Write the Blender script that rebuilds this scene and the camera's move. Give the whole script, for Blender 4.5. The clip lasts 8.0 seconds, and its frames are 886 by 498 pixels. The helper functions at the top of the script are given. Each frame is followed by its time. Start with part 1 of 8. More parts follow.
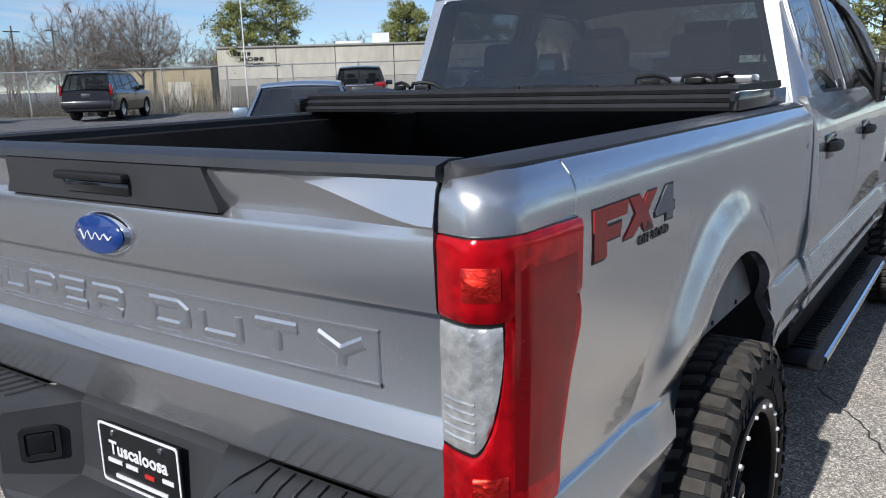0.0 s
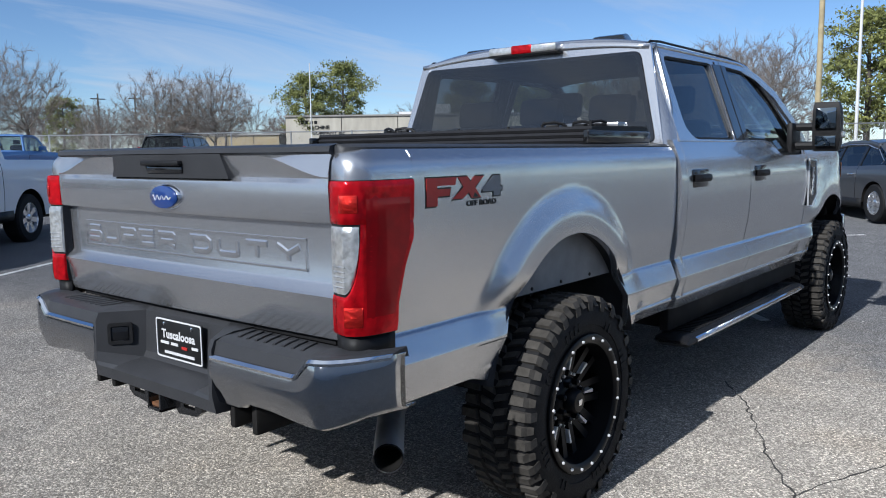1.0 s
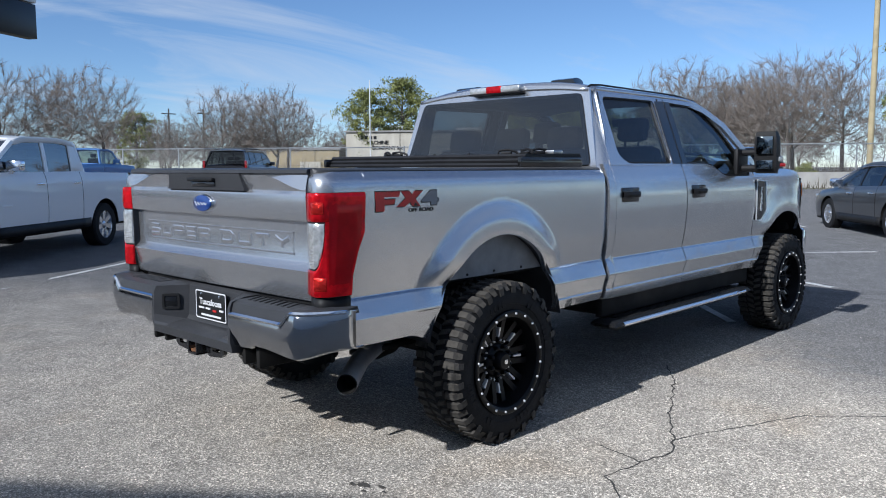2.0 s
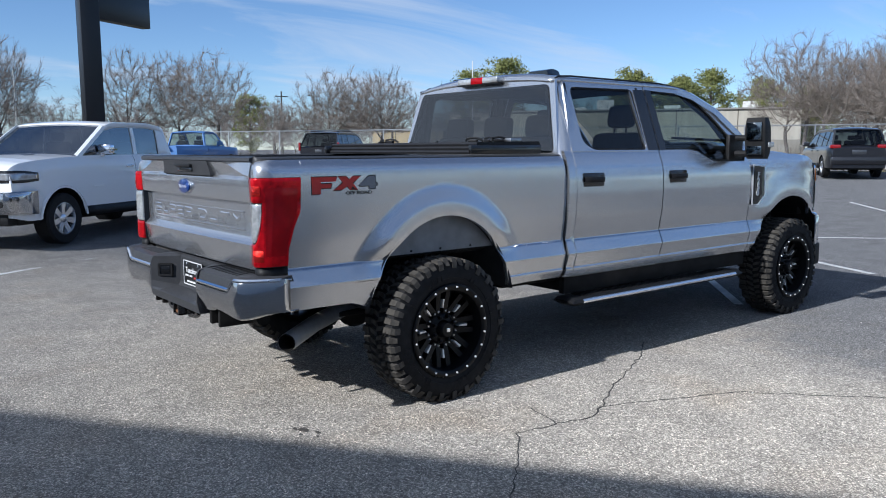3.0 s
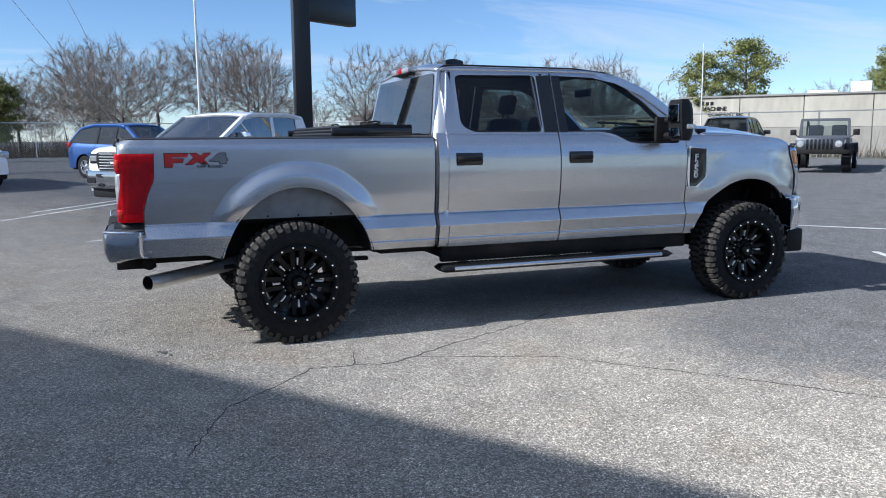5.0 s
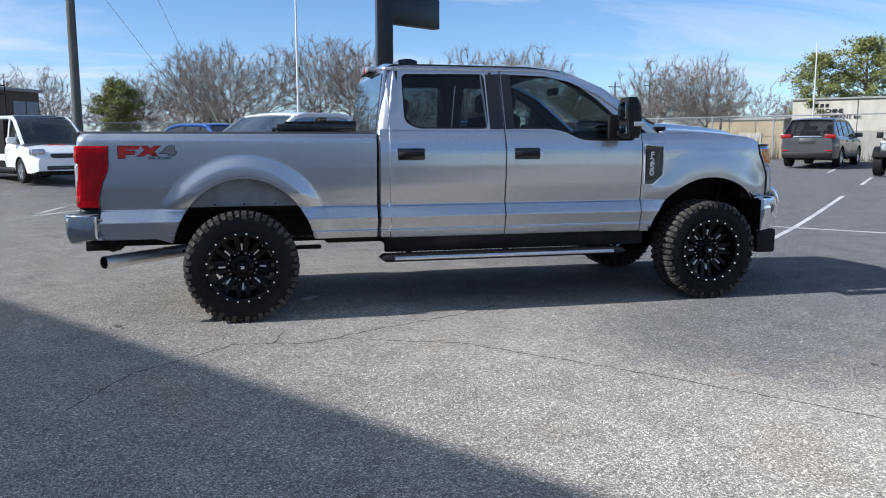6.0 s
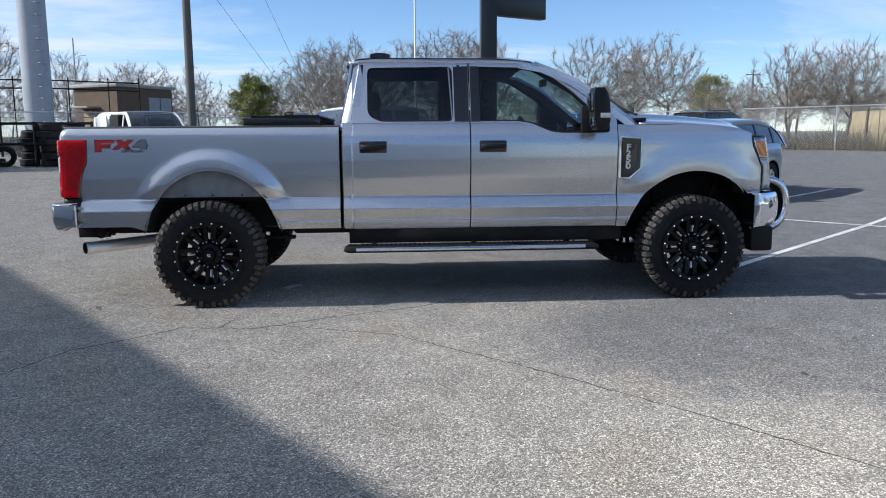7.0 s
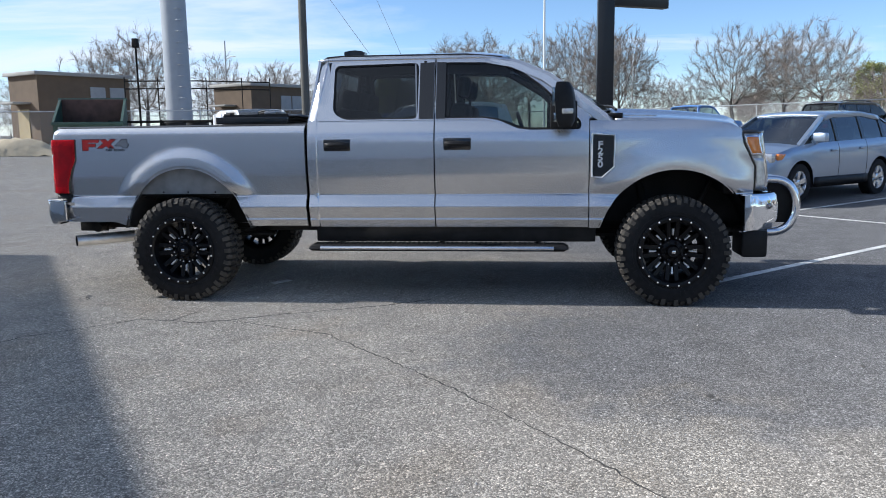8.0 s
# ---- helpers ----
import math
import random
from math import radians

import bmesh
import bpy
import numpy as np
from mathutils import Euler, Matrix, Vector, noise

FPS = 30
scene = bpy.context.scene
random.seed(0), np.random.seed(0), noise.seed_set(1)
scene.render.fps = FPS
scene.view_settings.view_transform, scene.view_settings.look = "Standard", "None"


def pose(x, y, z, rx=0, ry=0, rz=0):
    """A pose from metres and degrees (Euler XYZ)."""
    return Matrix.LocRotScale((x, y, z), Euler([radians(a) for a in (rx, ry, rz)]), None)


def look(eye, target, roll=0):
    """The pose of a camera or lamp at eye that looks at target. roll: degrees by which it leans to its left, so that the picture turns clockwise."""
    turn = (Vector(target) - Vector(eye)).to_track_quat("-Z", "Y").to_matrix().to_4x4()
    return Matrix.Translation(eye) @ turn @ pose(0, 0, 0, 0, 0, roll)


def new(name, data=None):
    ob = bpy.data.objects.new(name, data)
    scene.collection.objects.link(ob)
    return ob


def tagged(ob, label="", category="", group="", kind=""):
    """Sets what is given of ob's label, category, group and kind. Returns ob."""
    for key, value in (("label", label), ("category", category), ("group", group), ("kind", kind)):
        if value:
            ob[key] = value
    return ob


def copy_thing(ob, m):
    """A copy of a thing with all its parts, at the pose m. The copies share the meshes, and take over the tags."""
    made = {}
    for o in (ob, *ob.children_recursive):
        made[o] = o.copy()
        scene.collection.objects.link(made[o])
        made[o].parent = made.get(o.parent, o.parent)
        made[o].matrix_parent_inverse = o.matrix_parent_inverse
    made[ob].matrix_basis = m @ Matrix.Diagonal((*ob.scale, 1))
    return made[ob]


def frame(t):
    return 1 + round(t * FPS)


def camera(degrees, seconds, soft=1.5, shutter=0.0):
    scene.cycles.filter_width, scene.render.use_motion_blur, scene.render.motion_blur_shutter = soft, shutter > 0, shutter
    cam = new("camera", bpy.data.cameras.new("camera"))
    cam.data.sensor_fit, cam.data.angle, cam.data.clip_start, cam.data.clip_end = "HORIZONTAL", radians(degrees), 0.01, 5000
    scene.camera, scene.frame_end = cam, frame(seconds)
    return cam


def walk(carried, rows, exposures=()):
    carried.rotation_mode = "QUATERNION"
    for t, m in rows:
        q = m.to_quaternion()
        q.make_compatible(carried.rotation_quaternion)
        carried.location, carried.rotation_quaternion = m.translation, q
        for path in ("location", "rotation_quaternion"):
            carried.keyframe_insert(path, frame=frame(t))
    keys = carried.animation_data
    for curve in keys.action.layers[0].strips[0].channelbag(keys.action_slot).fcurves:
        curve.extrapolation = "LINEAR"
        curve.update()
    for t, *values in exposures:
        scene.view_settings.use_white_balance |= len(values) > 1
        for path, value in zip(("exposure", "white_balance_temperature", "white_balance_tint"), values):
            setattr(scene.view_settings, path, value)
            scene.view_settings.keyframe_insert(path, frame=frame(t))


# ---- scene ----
cam = camera(58.7, 8.0, soft=1.0)
PATH = [
    (0, (1.527, -2.108, 1.602), (0.403, -0.508, 1.183), -1.7),
    (0.5, (2.03, -2.478, 1.512), (0.821, -0.915, 1.198), -1.4),
    (1, (2.587, -2.759, 1.456), (1.33, -1.223, 1.212), -0.7),
    (1.2, (2.793, -2.881, 1.468), (1.519, -1.357, 1.237), -0.5),
    (2.3, (3.974, -3.312, 1.497), (2.555, -1.918, 1.285), -0.1),
    (2.5, (4.141, -3.236, 1.513), (2.687, -1.882, 1.286), -0.1),
    (3, (4.667, -2.925, 1.523), (3.115, -1.689, 1.27), -0.2),
    (3.5, (5.234, -2.575, 1.517), (3.589, -1.472, 1.24), -0.2),
    (4, (5.708, -2.091, 1.495), (3.984, -1.12, 1.205), -0.2),
    (4.5, (6.205, -1.589, 1.486), (4.415, -0.745, 1.199), -0.3),
    (4.7, (6.38, -1.371, 1.482), (4.565, -0.581, 1.198), -0.4),
    (6, (7.286, 0.113, 1.413), (5.359, 0.573, 1.14), -0.1),
    (6.5, (7.49, 0.791, 1.421), (5.533, 1.095, 1.142), -0.2),
    (7, (7.522, 1.486, 1.413), (5.548, 1.618, 1.122), -0.4),
    (7.5, (7.492, 2.236, 1.414), (5.514, 2.189, 1.117), -0.6),
    (8, (7.359, 2.965, 1.423), (5.395, 2.735, 1.122), -0.8),
]
walk(cam, [(t, look(eye, target, roll)) for t, eye, target, roll in PATH], exposures=[(0, 0.72, 6000, 11), (1, 0.64, 5800, 10), (2.5, 0.72, 5700, 10), (4.5, 1.0, 5750, 10), (6.5, 1.12, 5900, 10), (7.5, 1.24, 6050, 10), (8, 1.29, 6050, 10)])

# ---- light ----
SUN_ELEVATION = 33.0
world = bpy.data.worlds.new("sky")
scene.world = world
world.use_nodes = True
wt = world.node_tree
wt.nodes.clear()
w_out = wt.nodes.new("ShaderNodeOutputWorld")
w_bg = wt.nodes.new("ShaderNodeBackground")
w_sky = wt.nodes.new("ShaderNodeTexSky")
w_sky.sky_type = "NISHITA"
w_sky.sun_disc = False
w_sky.sun_elevation = radians(SUN_ELEVATION)
w_sky.sun_rotation = radians(180.0)
w_sky.air_density, w_sky.dust_density, w_sky.ozone_density = 0.8, 0.0, 4.0
w_bg.inputs["Strength"].default_value = 0.067
# thin cirrus on a flat layer high above, thickening to a low bank in the south-west
def world_node(kind, operation="", **values):
    n = wt.nodes.new(kind)
    if operation:
        n.operation = operation
    for key, v in values.items():
        sock = n.inputs[int(key[1:]) if key[1:].isdigit() else key.replace("_", " ")]
        if isinstance(v, bpy.types.NodeSocket):
            wt.links.new(v, sock)
        else:
            sock.default_value = v
    return n


w_co = wt.nodes.new("ShaderNodeTexCoord")
w_sep = world_node("ShaderNodeSeparateXYZ", Vector=w_co.outputs["Generated"])
w_lift = world_node("ShaderNodeMath", "MAXIMUM", i0=w_sep.outputs["Z"], i1=0.0)
w_lift = world_node("ShaderNodeMath", "ADD", i0=w_lift.outputs["Value"], i1=0.09)
w_flat = world_node("ShaderNodeVectorMath", "DIVIDE", i0=w_co.outputs["Generated"])
w_all = wt.nodes.new("ShaderNodeCombineXYZ")
for axis in "XYZ":
    wt.links.new(w_lift.outputs["Value"], w_all.inputs[axis])
wt.links.new(w_all.outputs["Vector"], w_flat.inputs[1])
w_map = world_node("ShaderNodeMapping", Vector=w_flat.outputs["Vector"], Scale=(0.62, 0.30, 0.0), Rotation=(0, 0, radians(24)), Location=(1.3, 0.55, 0))
w_noise = world_node("ShaderNodeTexNoise", Vector=w_map.outputs["Vector"], Scale=1.25, Detail=10.0, Roughness=0.60, Distortion=0.55)
w_bank = world_node("ShaderNodeMapRange", Value=w_sep.outputs["Y"], From_Min=0.10, From_Max=-0.34, To_Min=0.0, To_Max=0.17)
w_sum = world_node("ShaderNodeMath", "ADD", i0=w_noise.outputs["Fac"], i1=w_bank.outputs["Result"])
# extra unseen cloud overhead, added to fill the shade with skylight
w_fill = world_node("ShaderNodeMapRange", Value=w_sep.outputs["Z"], From_Min=0.35, From_Max=0.85, To_Min=0.0, To_Max=0.07)
w_sum = world_node("ShaderNodeMath", "ADD", i0=w_sum.outputs["Value"], i1=w_fill.outputs["Result"])
w_veil = world_node("ShaderNodeMapRange", Value=w_sum.outputs["Value"], From_Min=0.52, From_Max=0.74, To_Max=0.88)
w_mix = wt.nodes.new("ShaderNodeMix")
w_mix.data_type = "RGBA"
w_mix.inputs["B"].default_value = (5.6, 6.0, 6.5, 1)
wt.links.new(w_veil.outputs["Result"], w_mix.inputs["Factor"])
wt.links.new(w_sky.outputs["Color"], w_mix.inputs["A"])
wt.links.new(w_mix.outputs["Result"], w_bg.inputs["Color"])
wt.links.new(w_bg.outputs["Background"], w_out.inputs["Surface"])

sun = new("sun", bpy.data.lights.new("sun", "SUN"))
sun.data.energy = 2.7
sun.data.angle = radians(0.8)
sun.data.color = (1.0, 0.95, 0.87)
sun.matrix_world = look((0, -40, 40 * math.tan(radians(SUN_ELEVATION))), (0, 0, 0))

# ---- materials ----


def mat(name, color, rough=0.5, metal=0.0, var=0.0, scale=20.0, bump=0.0, bump_scale=None, coat=0.0, color2=None,
        spec=0.5, detail=4.0, stretch=(1, 1, 1), island=0.0):
    """A Principled material with two scales of variation and fine relief."""
    m = bpy.data.materials.new(name)
    m.use_nodes = True
    nt = m.node_tree
    b = nt.nodes["Principled BSDF"]
    b.inputs["Base Color"].default_value = (*color, 1)
    b.inputs["Roughness"].default_value = rough
    b.inputs["Metallic"].default_value = metal
    b.inputs["Specular IOR Level"].default_value = spec
    b.inputs["Coat Weight"].default_value = coat
    b.inputs["Coat Roughness"].default_value = 0.03
    if var or bump or color2:
        co = nt.nodes.new("ShaderNodeTexCoord")
        mp = nt.nodes.new("ShaderNodeMapping")
        mp.inputs["Scale"].default_value = stretch
        nt.links.new(co.outputs["Object"], mp.inputs["Vector"])
    if var or color2:
        n1 = nt.nodes.new("ShaderNodeTexNoise")
        n1.inputs["Scale"].default_value = scale
        n1.inputs["Detail"].default_value = detail
        n2 = nt.nodes.new("ShaderNodeTexNoise")
        n2.inputs["Scale"].default_value = scale * 0.13
        n2.inputs["Detail"].default_value = 3
        nt.links.new(mp.outputs["Vector"], n1.inputs["Vector"])
        nt.links.new(mp.outputs["Vector"], n2.inputs["Vector"])
        add = nt.nodes.new("ShaderNodeMath")
        add.operation = "ADD"
        nt.links.new(n1.outputs["Fac"], add.inputs[0])
        nt.links.new(n2.outputs["Fac"], add.inputs[1])
        rg = nt.nodes.new("ShaderNodeMapRange")
        rg.inputs["From Min"].default_value = 0.7
        rg.inputs["From Max"].default_value = 1.3
        nt.links.new(add.outputs["Value"], rg.inputs["Value"])
        mx = nt.nodes.new("ShaderNodeMix")
        mx.data_type = "RGBA"
        c2 = color2 or [c * (1 + var) for c in color]
        c1 = color if color2 else [c * (1 - var) for c in color]
        mx.inputs["A"].default_value = (*c1, 1)
        mx.inputs["B"].default_value = (*c2, 1)
        nt.links.new(rg.outputs["Result"], mx.inputs["Factor"])
        last = mx.outputs["Result"]
        if island:
            gi = nt.nodes.new("ShaderNodeNewGeometry")
            hs = nt.nodes.new("ShaderNodeHueSaturation")
            rr = nt.nodes.new("ShaderNodeMapRange")
            rr.inputs["To Min"].default_value = 1 - island
            rr.inputs["To Max"].default_value = 1 + island
            nt.links.new(gi.outputs["Random Per Island"], rr.inputs["Value"])
            nt.links.new(rr.outputs["Result"], hs.inputs["Value"])
            nt.links.new(last, hs.inputs["Color"])
            last = hs.outputs["Color"]
        nt.links.new(last, b.inputs["Base Color"])
    if bump:
        nb = nt.nodes.new("ShaderNodeTexNoise")
        nb.inputs["Scale"].default_value = bump_scale or scale * 3
        nb.inputs["Detail"].default_value = 5
        nt.links.new(mp.outputs["Vector"], nb.inputs["Vector"])
        bp = nt.nodes.new("ShaderNodeBump")
        bp.inputs["Strength"].default_value = bump
        bp.inputs["Distance"].default_value = 0.01
        nt.links.new(nb.outputs["Fac"], bp.inputs["Height"])
        nt.links.new(bp.outputs["Normal"], b.inputs["Normal"])
    return m


def paint(name, color, metal=0.0, flake=0.0, rough=0.35):
    """Car paint: a base with fine flakes under a clear coat, and a faint film of dust."""
    m = bpy.data.materials.new(name)
    m.use_nodes = True
    nt = m.node_tree
    b = nt.nodes["Principled BSDF"]
    b.inputs["Metallic"].default_value = metal
    b.inputs["Coat Weight"].default_value = 1.0
    b.inputs["Coat Roughness"].default_value = 0.04
    b.inputs["Roughness"].default_value = rough
    co = nt.nodes.new("ShaderNodeTexCoord")
    n1 = nt.nodes.new("ShaderNodeTexNoise")
    n1.inputs["Scale"].default_value = 900.0
    n2 = nt.nodes.new("ShaderNodeTexNoise")
    n2.inputs["Scale"].default_value = 2.5
    n2.inputs["Detail"].default_value = 6
    for n in (n1, n2):
        nt.links.new(co.outputs["Object"], n.inputs["Vector"])
    mx = nt.nodes.new("ShaderNodeMix")
    mx.data_type = "RGBA"
    mx.inputs["A"].default_value = (*[c * (1 - flake) for c in color], 1)
    mx.inputs["B"].default_value = (*[min(1, c * (1 + flake)) for c in color], 1)
    nt.links.new(n1.outputs["Fac"], mx.inputs["Factor"])
    nt.links.new(mx.outputs["Result"], b.inputs["Base Color"])
    rg = nt.nodes.new("ShaderNodeMapRange")
    rg.inputs["From Min"].default_value, rg.inputs["From Max"].default_value = 0.35, 0.7
    rg.inputs["To Min"].default_value, rg.inputs["To Max"].default_value = rough - 0.004, rough + 0.02
    nt.links.new(n2.outputs["Fac"], rg.inputs["Value"])
    nt.links.new(rg.outputs["Result"], b.inputs["Roughness"])
    return m


def pane(name, tint, base=0.07, rough=0.0):
    """Thin window glass: a tinted see-through sheet that mirrors by Fresnel."""
    m = bpy.data.materials.new(name)
    m.use_nodes = True
    nt = m.node_tree
    nt.nodes.remove(nt.nodes["Principled BSDF"])
    out = nt.nodes["Material Output"]
    tr = nt.nodes.new("ShaderNodeBsdfTransparent")
    tr.inputs["Color"].default_value = (*tint, 1)
    gl = nt.nodes.new("ShaderNodeBsdfGlossy")
    gl.inputs["Roughness"].default_value = rough
    gl.inputs["Color"].default_value = (0.95, 0.97, 1, 1)
    lw = nt.nodes.new("ShaderNodeLayerWeight")
    lw.inputs["Blend"].default_value = 0.5
    pw = nt.nodes.new("ShaderNodeMath")
    pw.operation = "POWER"
    pw.inputs[1].default_value = 4.5
    nt.links.new(lw.outputs["Facing"], pw.inputs[0])
    ma = nt.nodes.new("ShaderNodeMath")
    ma.operation = "MULTIPLY_ADD"
    ma.inputs[1].default_value = 0.90
    ma.inputs[2].default_value = base
    nt.links.new(pw.outputs["Value"], ma.inputs[0])
    mx = nt.nodes.new("ShaderNodeMixShader")
    nt.links.new(ma.outputs["Value"], mx.inputs["Fac"])
    nt.links.new(tr.outputs["BSDF"], mx.inputs[1])
    nt.links.new(gl.outputs["BSDF"], mx.inputs[2])
    nt.links.new(mx.outputs["Shader"], out.inputs["Surface"])
    return m


M_SILVER = paint("silver_paint", (0.60, 0.61, 0.635), metal=0.87, flake=0.03, rough=0.25)
M_WHITE = paint("white_paint", (0.86, 0.87, 0.88), flake=0.02, rough=0.4)
M_BLACKP = paint("black_paint", (0.012, 0.012, 0.015), flake=0.1, rough=0.3)
M_GREYP = paint("grey_paint", (0.10, 0.097, 0.10), metal=0.6, flake=0.2)
M_DARKGREYP = paint("dark_grey_paint", (0.09, 0.095, 0.105), metal=0.6, flake=0.2)
M_BLUEP = paint("blue_paint", (0.02, 0.09, 0.32), metal=0.4, flake=0.15)
M_OLDBLUE = paint("old_blue_paint", (0.07, 0.2, 0.48), flake=0.1, rough=0.5)
M_SKYSILVER = paint("blue_silver_paint", (0.33, 0.40, 0.50), metal=0.7, flake=0.2)
M_CHROME = mat("chrome", (0.86, 0.87, 0.9), rough=0.06, metal=1.0, var=0.03, scale=9)
M_BUMPER = mat("bumper_chrome", (0.52, 0.53, 0.55), rough=0.11, metal=1.0, var=0.05, scale=6)
M_STEEL = mat("dull_steel", (0.42, 0.42, 0.43), rough=0.32, metal=1.0, var=0.15, scale=15)
M_PLASTIC = mat("black_plastic", (0.016, 0.016, 0.017), rough=0.48, var=0.15, scale=30, bump=0.12, bump_scale=500, spec=0.22)
M_TRIM = mat("grey_black_trim", (0.045, 0.046, 0.05), rough=0.42, var=0.12, scale=12, bump=0.1, bump_scale=600, spec=0.3)
M_GLOSSBLACK = mat("gloss_black", (0.012, 0.012, 0.013), rough=0.12, var=0.1, scale=10, coat=0.4)
M_RUBBER = mat("tyre_rubber", (0.016, 0.016, 0.017), rough=0.68, var=0.3, scale=25, bump=0.25, bump_scale=160, spec=0.2)
M_TREAD = mat("dusty_tread", (0.070, 0.064, 0.056), rough=0.85, var=0.35, scale=30, bump=0.3, bump_scale=200, spec=0.25)
M_LINER = mat("bed_liner", (0.018, 0.018, 0.019), rough=0.7, var=0.2, scale=30, bump=0.4, bump_scale=300, spec=0.15)
M_VINYL = mat("black_vinyl", (0.022, 0.022, 0.024), rough=0.5, var=0.2, scale=14, bump=0.1, bump_scale=400, spec=0.25)
M_UNDER = mat("chassis_black", (0.02, 0.019, 0.018), rough=0.65, var=0.4, scale=8, spec=0.12)
M_WELL = mat("arch_liner", (0.05, 0.05, 0.052), rough=0.6, var=0.2, scale=9, spec=0.15)
M_SEAT = mat("dark_seat_cloth", (0.03, 0.03, 0.033), rough=0.85, var=0.2, scale=40, bump=0.2, spec=0.12)
# headliner cloth with the cab's inner shade put into its colour
M_LININGSHADED = mat("shaded_headliner_cloth", (0.09, 0.09, 0.095), rough=0.9, var=0.1, scale=60, bump=0.1, spec=0.1)
M_SATINRIM = mat("satin_rim", (0.80, 0.81, 0.82), rough=0.3, metal=0.6, var=0.05, scale=10)
M_RUST = mat("rusty_steel", (0.30, 0.12, 0.04), rough=0.8, var=0.4, scale=30, color2=(0.12, 0.06, 0.03))
M_REDLENS = mat("red_lens", (0.60, 0.004, 0.010), rough=0.14, metal=0.45, coat=0.35, spec=0.2, var=0.5, scale=34, bump=0.10, bump_scale=70)
M_REDBULB = mat("bright_red_reflector", (0.95, 0.03, 0.02), rough=0.12, metal=0.85, coat=0.5, var=0.3, scale=70, bump=0.7, bump_scale=90)
M_WELLPANEL = mat("dusty_inner_panel", (0.24, 0.245, 0.25), rough=0.55, var=0.25, scale=10, bump=0.05)
M_MIRROR = mat("mirror_glass", (0.30, 0.34, 0.35), rough=0.03, metal=1.0, var=0.05, scale=4)
M_REDLENS2 = mat("dark_red_lens", (0.34, 0.002, 0.006), rough=0.15, metal=0.3, coat=0.3, spec=0.25, var=0.2, scale=20)
M_CLEARLENS = mat("clear_lens", (0.66, 0.665, 0.65), rough=0.12, metal=0.6, bump=0.35, bump_scale=75, coat=0.8, var=0.35, scale=45)
M_AMBER = mat("amber_lens", (0.75, 0.22, 0.03), rough=0.15, coat=1.0, var=0.15, scale=30)
M_HEADLENS = mat("headlight_lens", (0.45, 0.46, 0.48), rough=0.08, metal=0.6, coat=1.0, var=0.35, scale=18)
M_BADGEBLUE = mat("badge_blue", (0.015, 0.05, 0.22), rough=0.15, coat=1.0, var=0.1, scale=60)
M_DECALRED = mat("decal_red", (0.55, 0.03, 0.025), rough=0.3, var=0.1, scale=60)
M_DECALBLACK = mat("decal_black", (0.012, 0.012, 0.012), rough=0.35, var=0.1, scale=60)
M_DECALGREY = mat("decal_grey", (0.22, 0.23, 0.25), rough=0.35, var=0.1, scale=60)
M_PLATEWHITE = mat("plate_white", (0.75, 0.75, 0.75), rough=0.4, var=0.03, scale=30)
G_TINT = pane("tinted_glass", (0.45, 0.51, 0.50), base=0.04)
G_REAR = pane("privacy_glass", (0.26, 0.28, 0.29), base=0.04)
G_BACK = pane("back_glass", (0.30, 0.31, 0.31), base=0.10)
G_DARK = pane("dark_car_glass", (0.16, 0.17, 0.175), base=0.2)
G_CLEAR = pane("windscreen_glass", (0.55, 0.62, 0.60))

# ---- mesh helpers ----


def part(name, bm, material, parent=None, label="", angle=32.0, smooth=True, solid=0.0, outward=None):
    """Links a bmesh as one mesh object under a thing or a part."""
    bmesh.ops.remove_doubles(bm, verts=bm.verts, dist=0.00005)
    bmesh.ops.recalc_face_normals(bm, faces=bm.faces)
    if outward is not None:
        o = Vector(outward)
        if sum((f.normal.dot(o) * f.calc_area() for f in bm.faces)) < 0:
            bmesh.ops.reverse_faces(bm, faces=bm.faces)
    me = bpy.data.meshes.new(name)
    bm.to_mesh(me)
    bm.free()
    me.materials.append(material)
    if smooth:
        me.shade_smooth()
        me.set_sharp_from_angle(angle=radians(angle))
    ob = new(name, me)
    if parent:
        ob.parent = parent
    if label:
        tagged(ob, label)
    if solid:
        md = ob.modifiers.new("thickness", "SOLIDIFY")
        md.thickness = solid
        md.offset = -1
    return ob


def thing(name, label, category, m=None, group="", kind=""):
    ob = new(name)
    ob.empty_display_size = 0.2
    if m:
        ob.matrix_world = m
    return tagged(ob, label, category, group, kind)


def B():
    return bmesh.new()


def box(bm, x0, x1, y0, y1, z0, z1, bev=0.0, m=None, seg=2):
    vs = [bm.verts.new(p) for p in ((x0, y0, z0), (x1, y0, z0), (x1, y1, z0), (x0, y1, z0), (x0, y0, z1), (x1, y0, z1), (x1, y1, z1), (x0, y1, z1))]
    fs = [bm.faces.new([vs[i] for i in q]) for q in ((3, 2, 1, 0), (4, 5, 6, 7), (0, 1, 5, 4), (1, 2, 6, 5), (2, 3, 7, 6), (3, 0, 4, 7))]
    if m:
        for v in vs:
            v.co = m @ v.co
    if bev:
        es = list({e for f in fs for e in f.edges})
        bmesh.ops.bevel(bm, geom=es, offset=bev, segments=seg, profile=0.5, affect="EDGES")
    return vs


def grid(bm, rows, close=False, close_v=False):
    """Quads between rows of points."""
    V = [[bm.verts.new(p) for p in r] for r in rows]
    n, k = len(V), len(V[0])
    for i in range(n if close_v else n - 1):
        for j in range(k if close else k - 1):
            q = [V[i][j], V[i][(j + 1) % k], V[(i + 1) % n][(j + 1) % k], V[(i + 1) % n][j]]
            try:
                bm.faces.new(q)
            except ValueError:
                pass
    return V


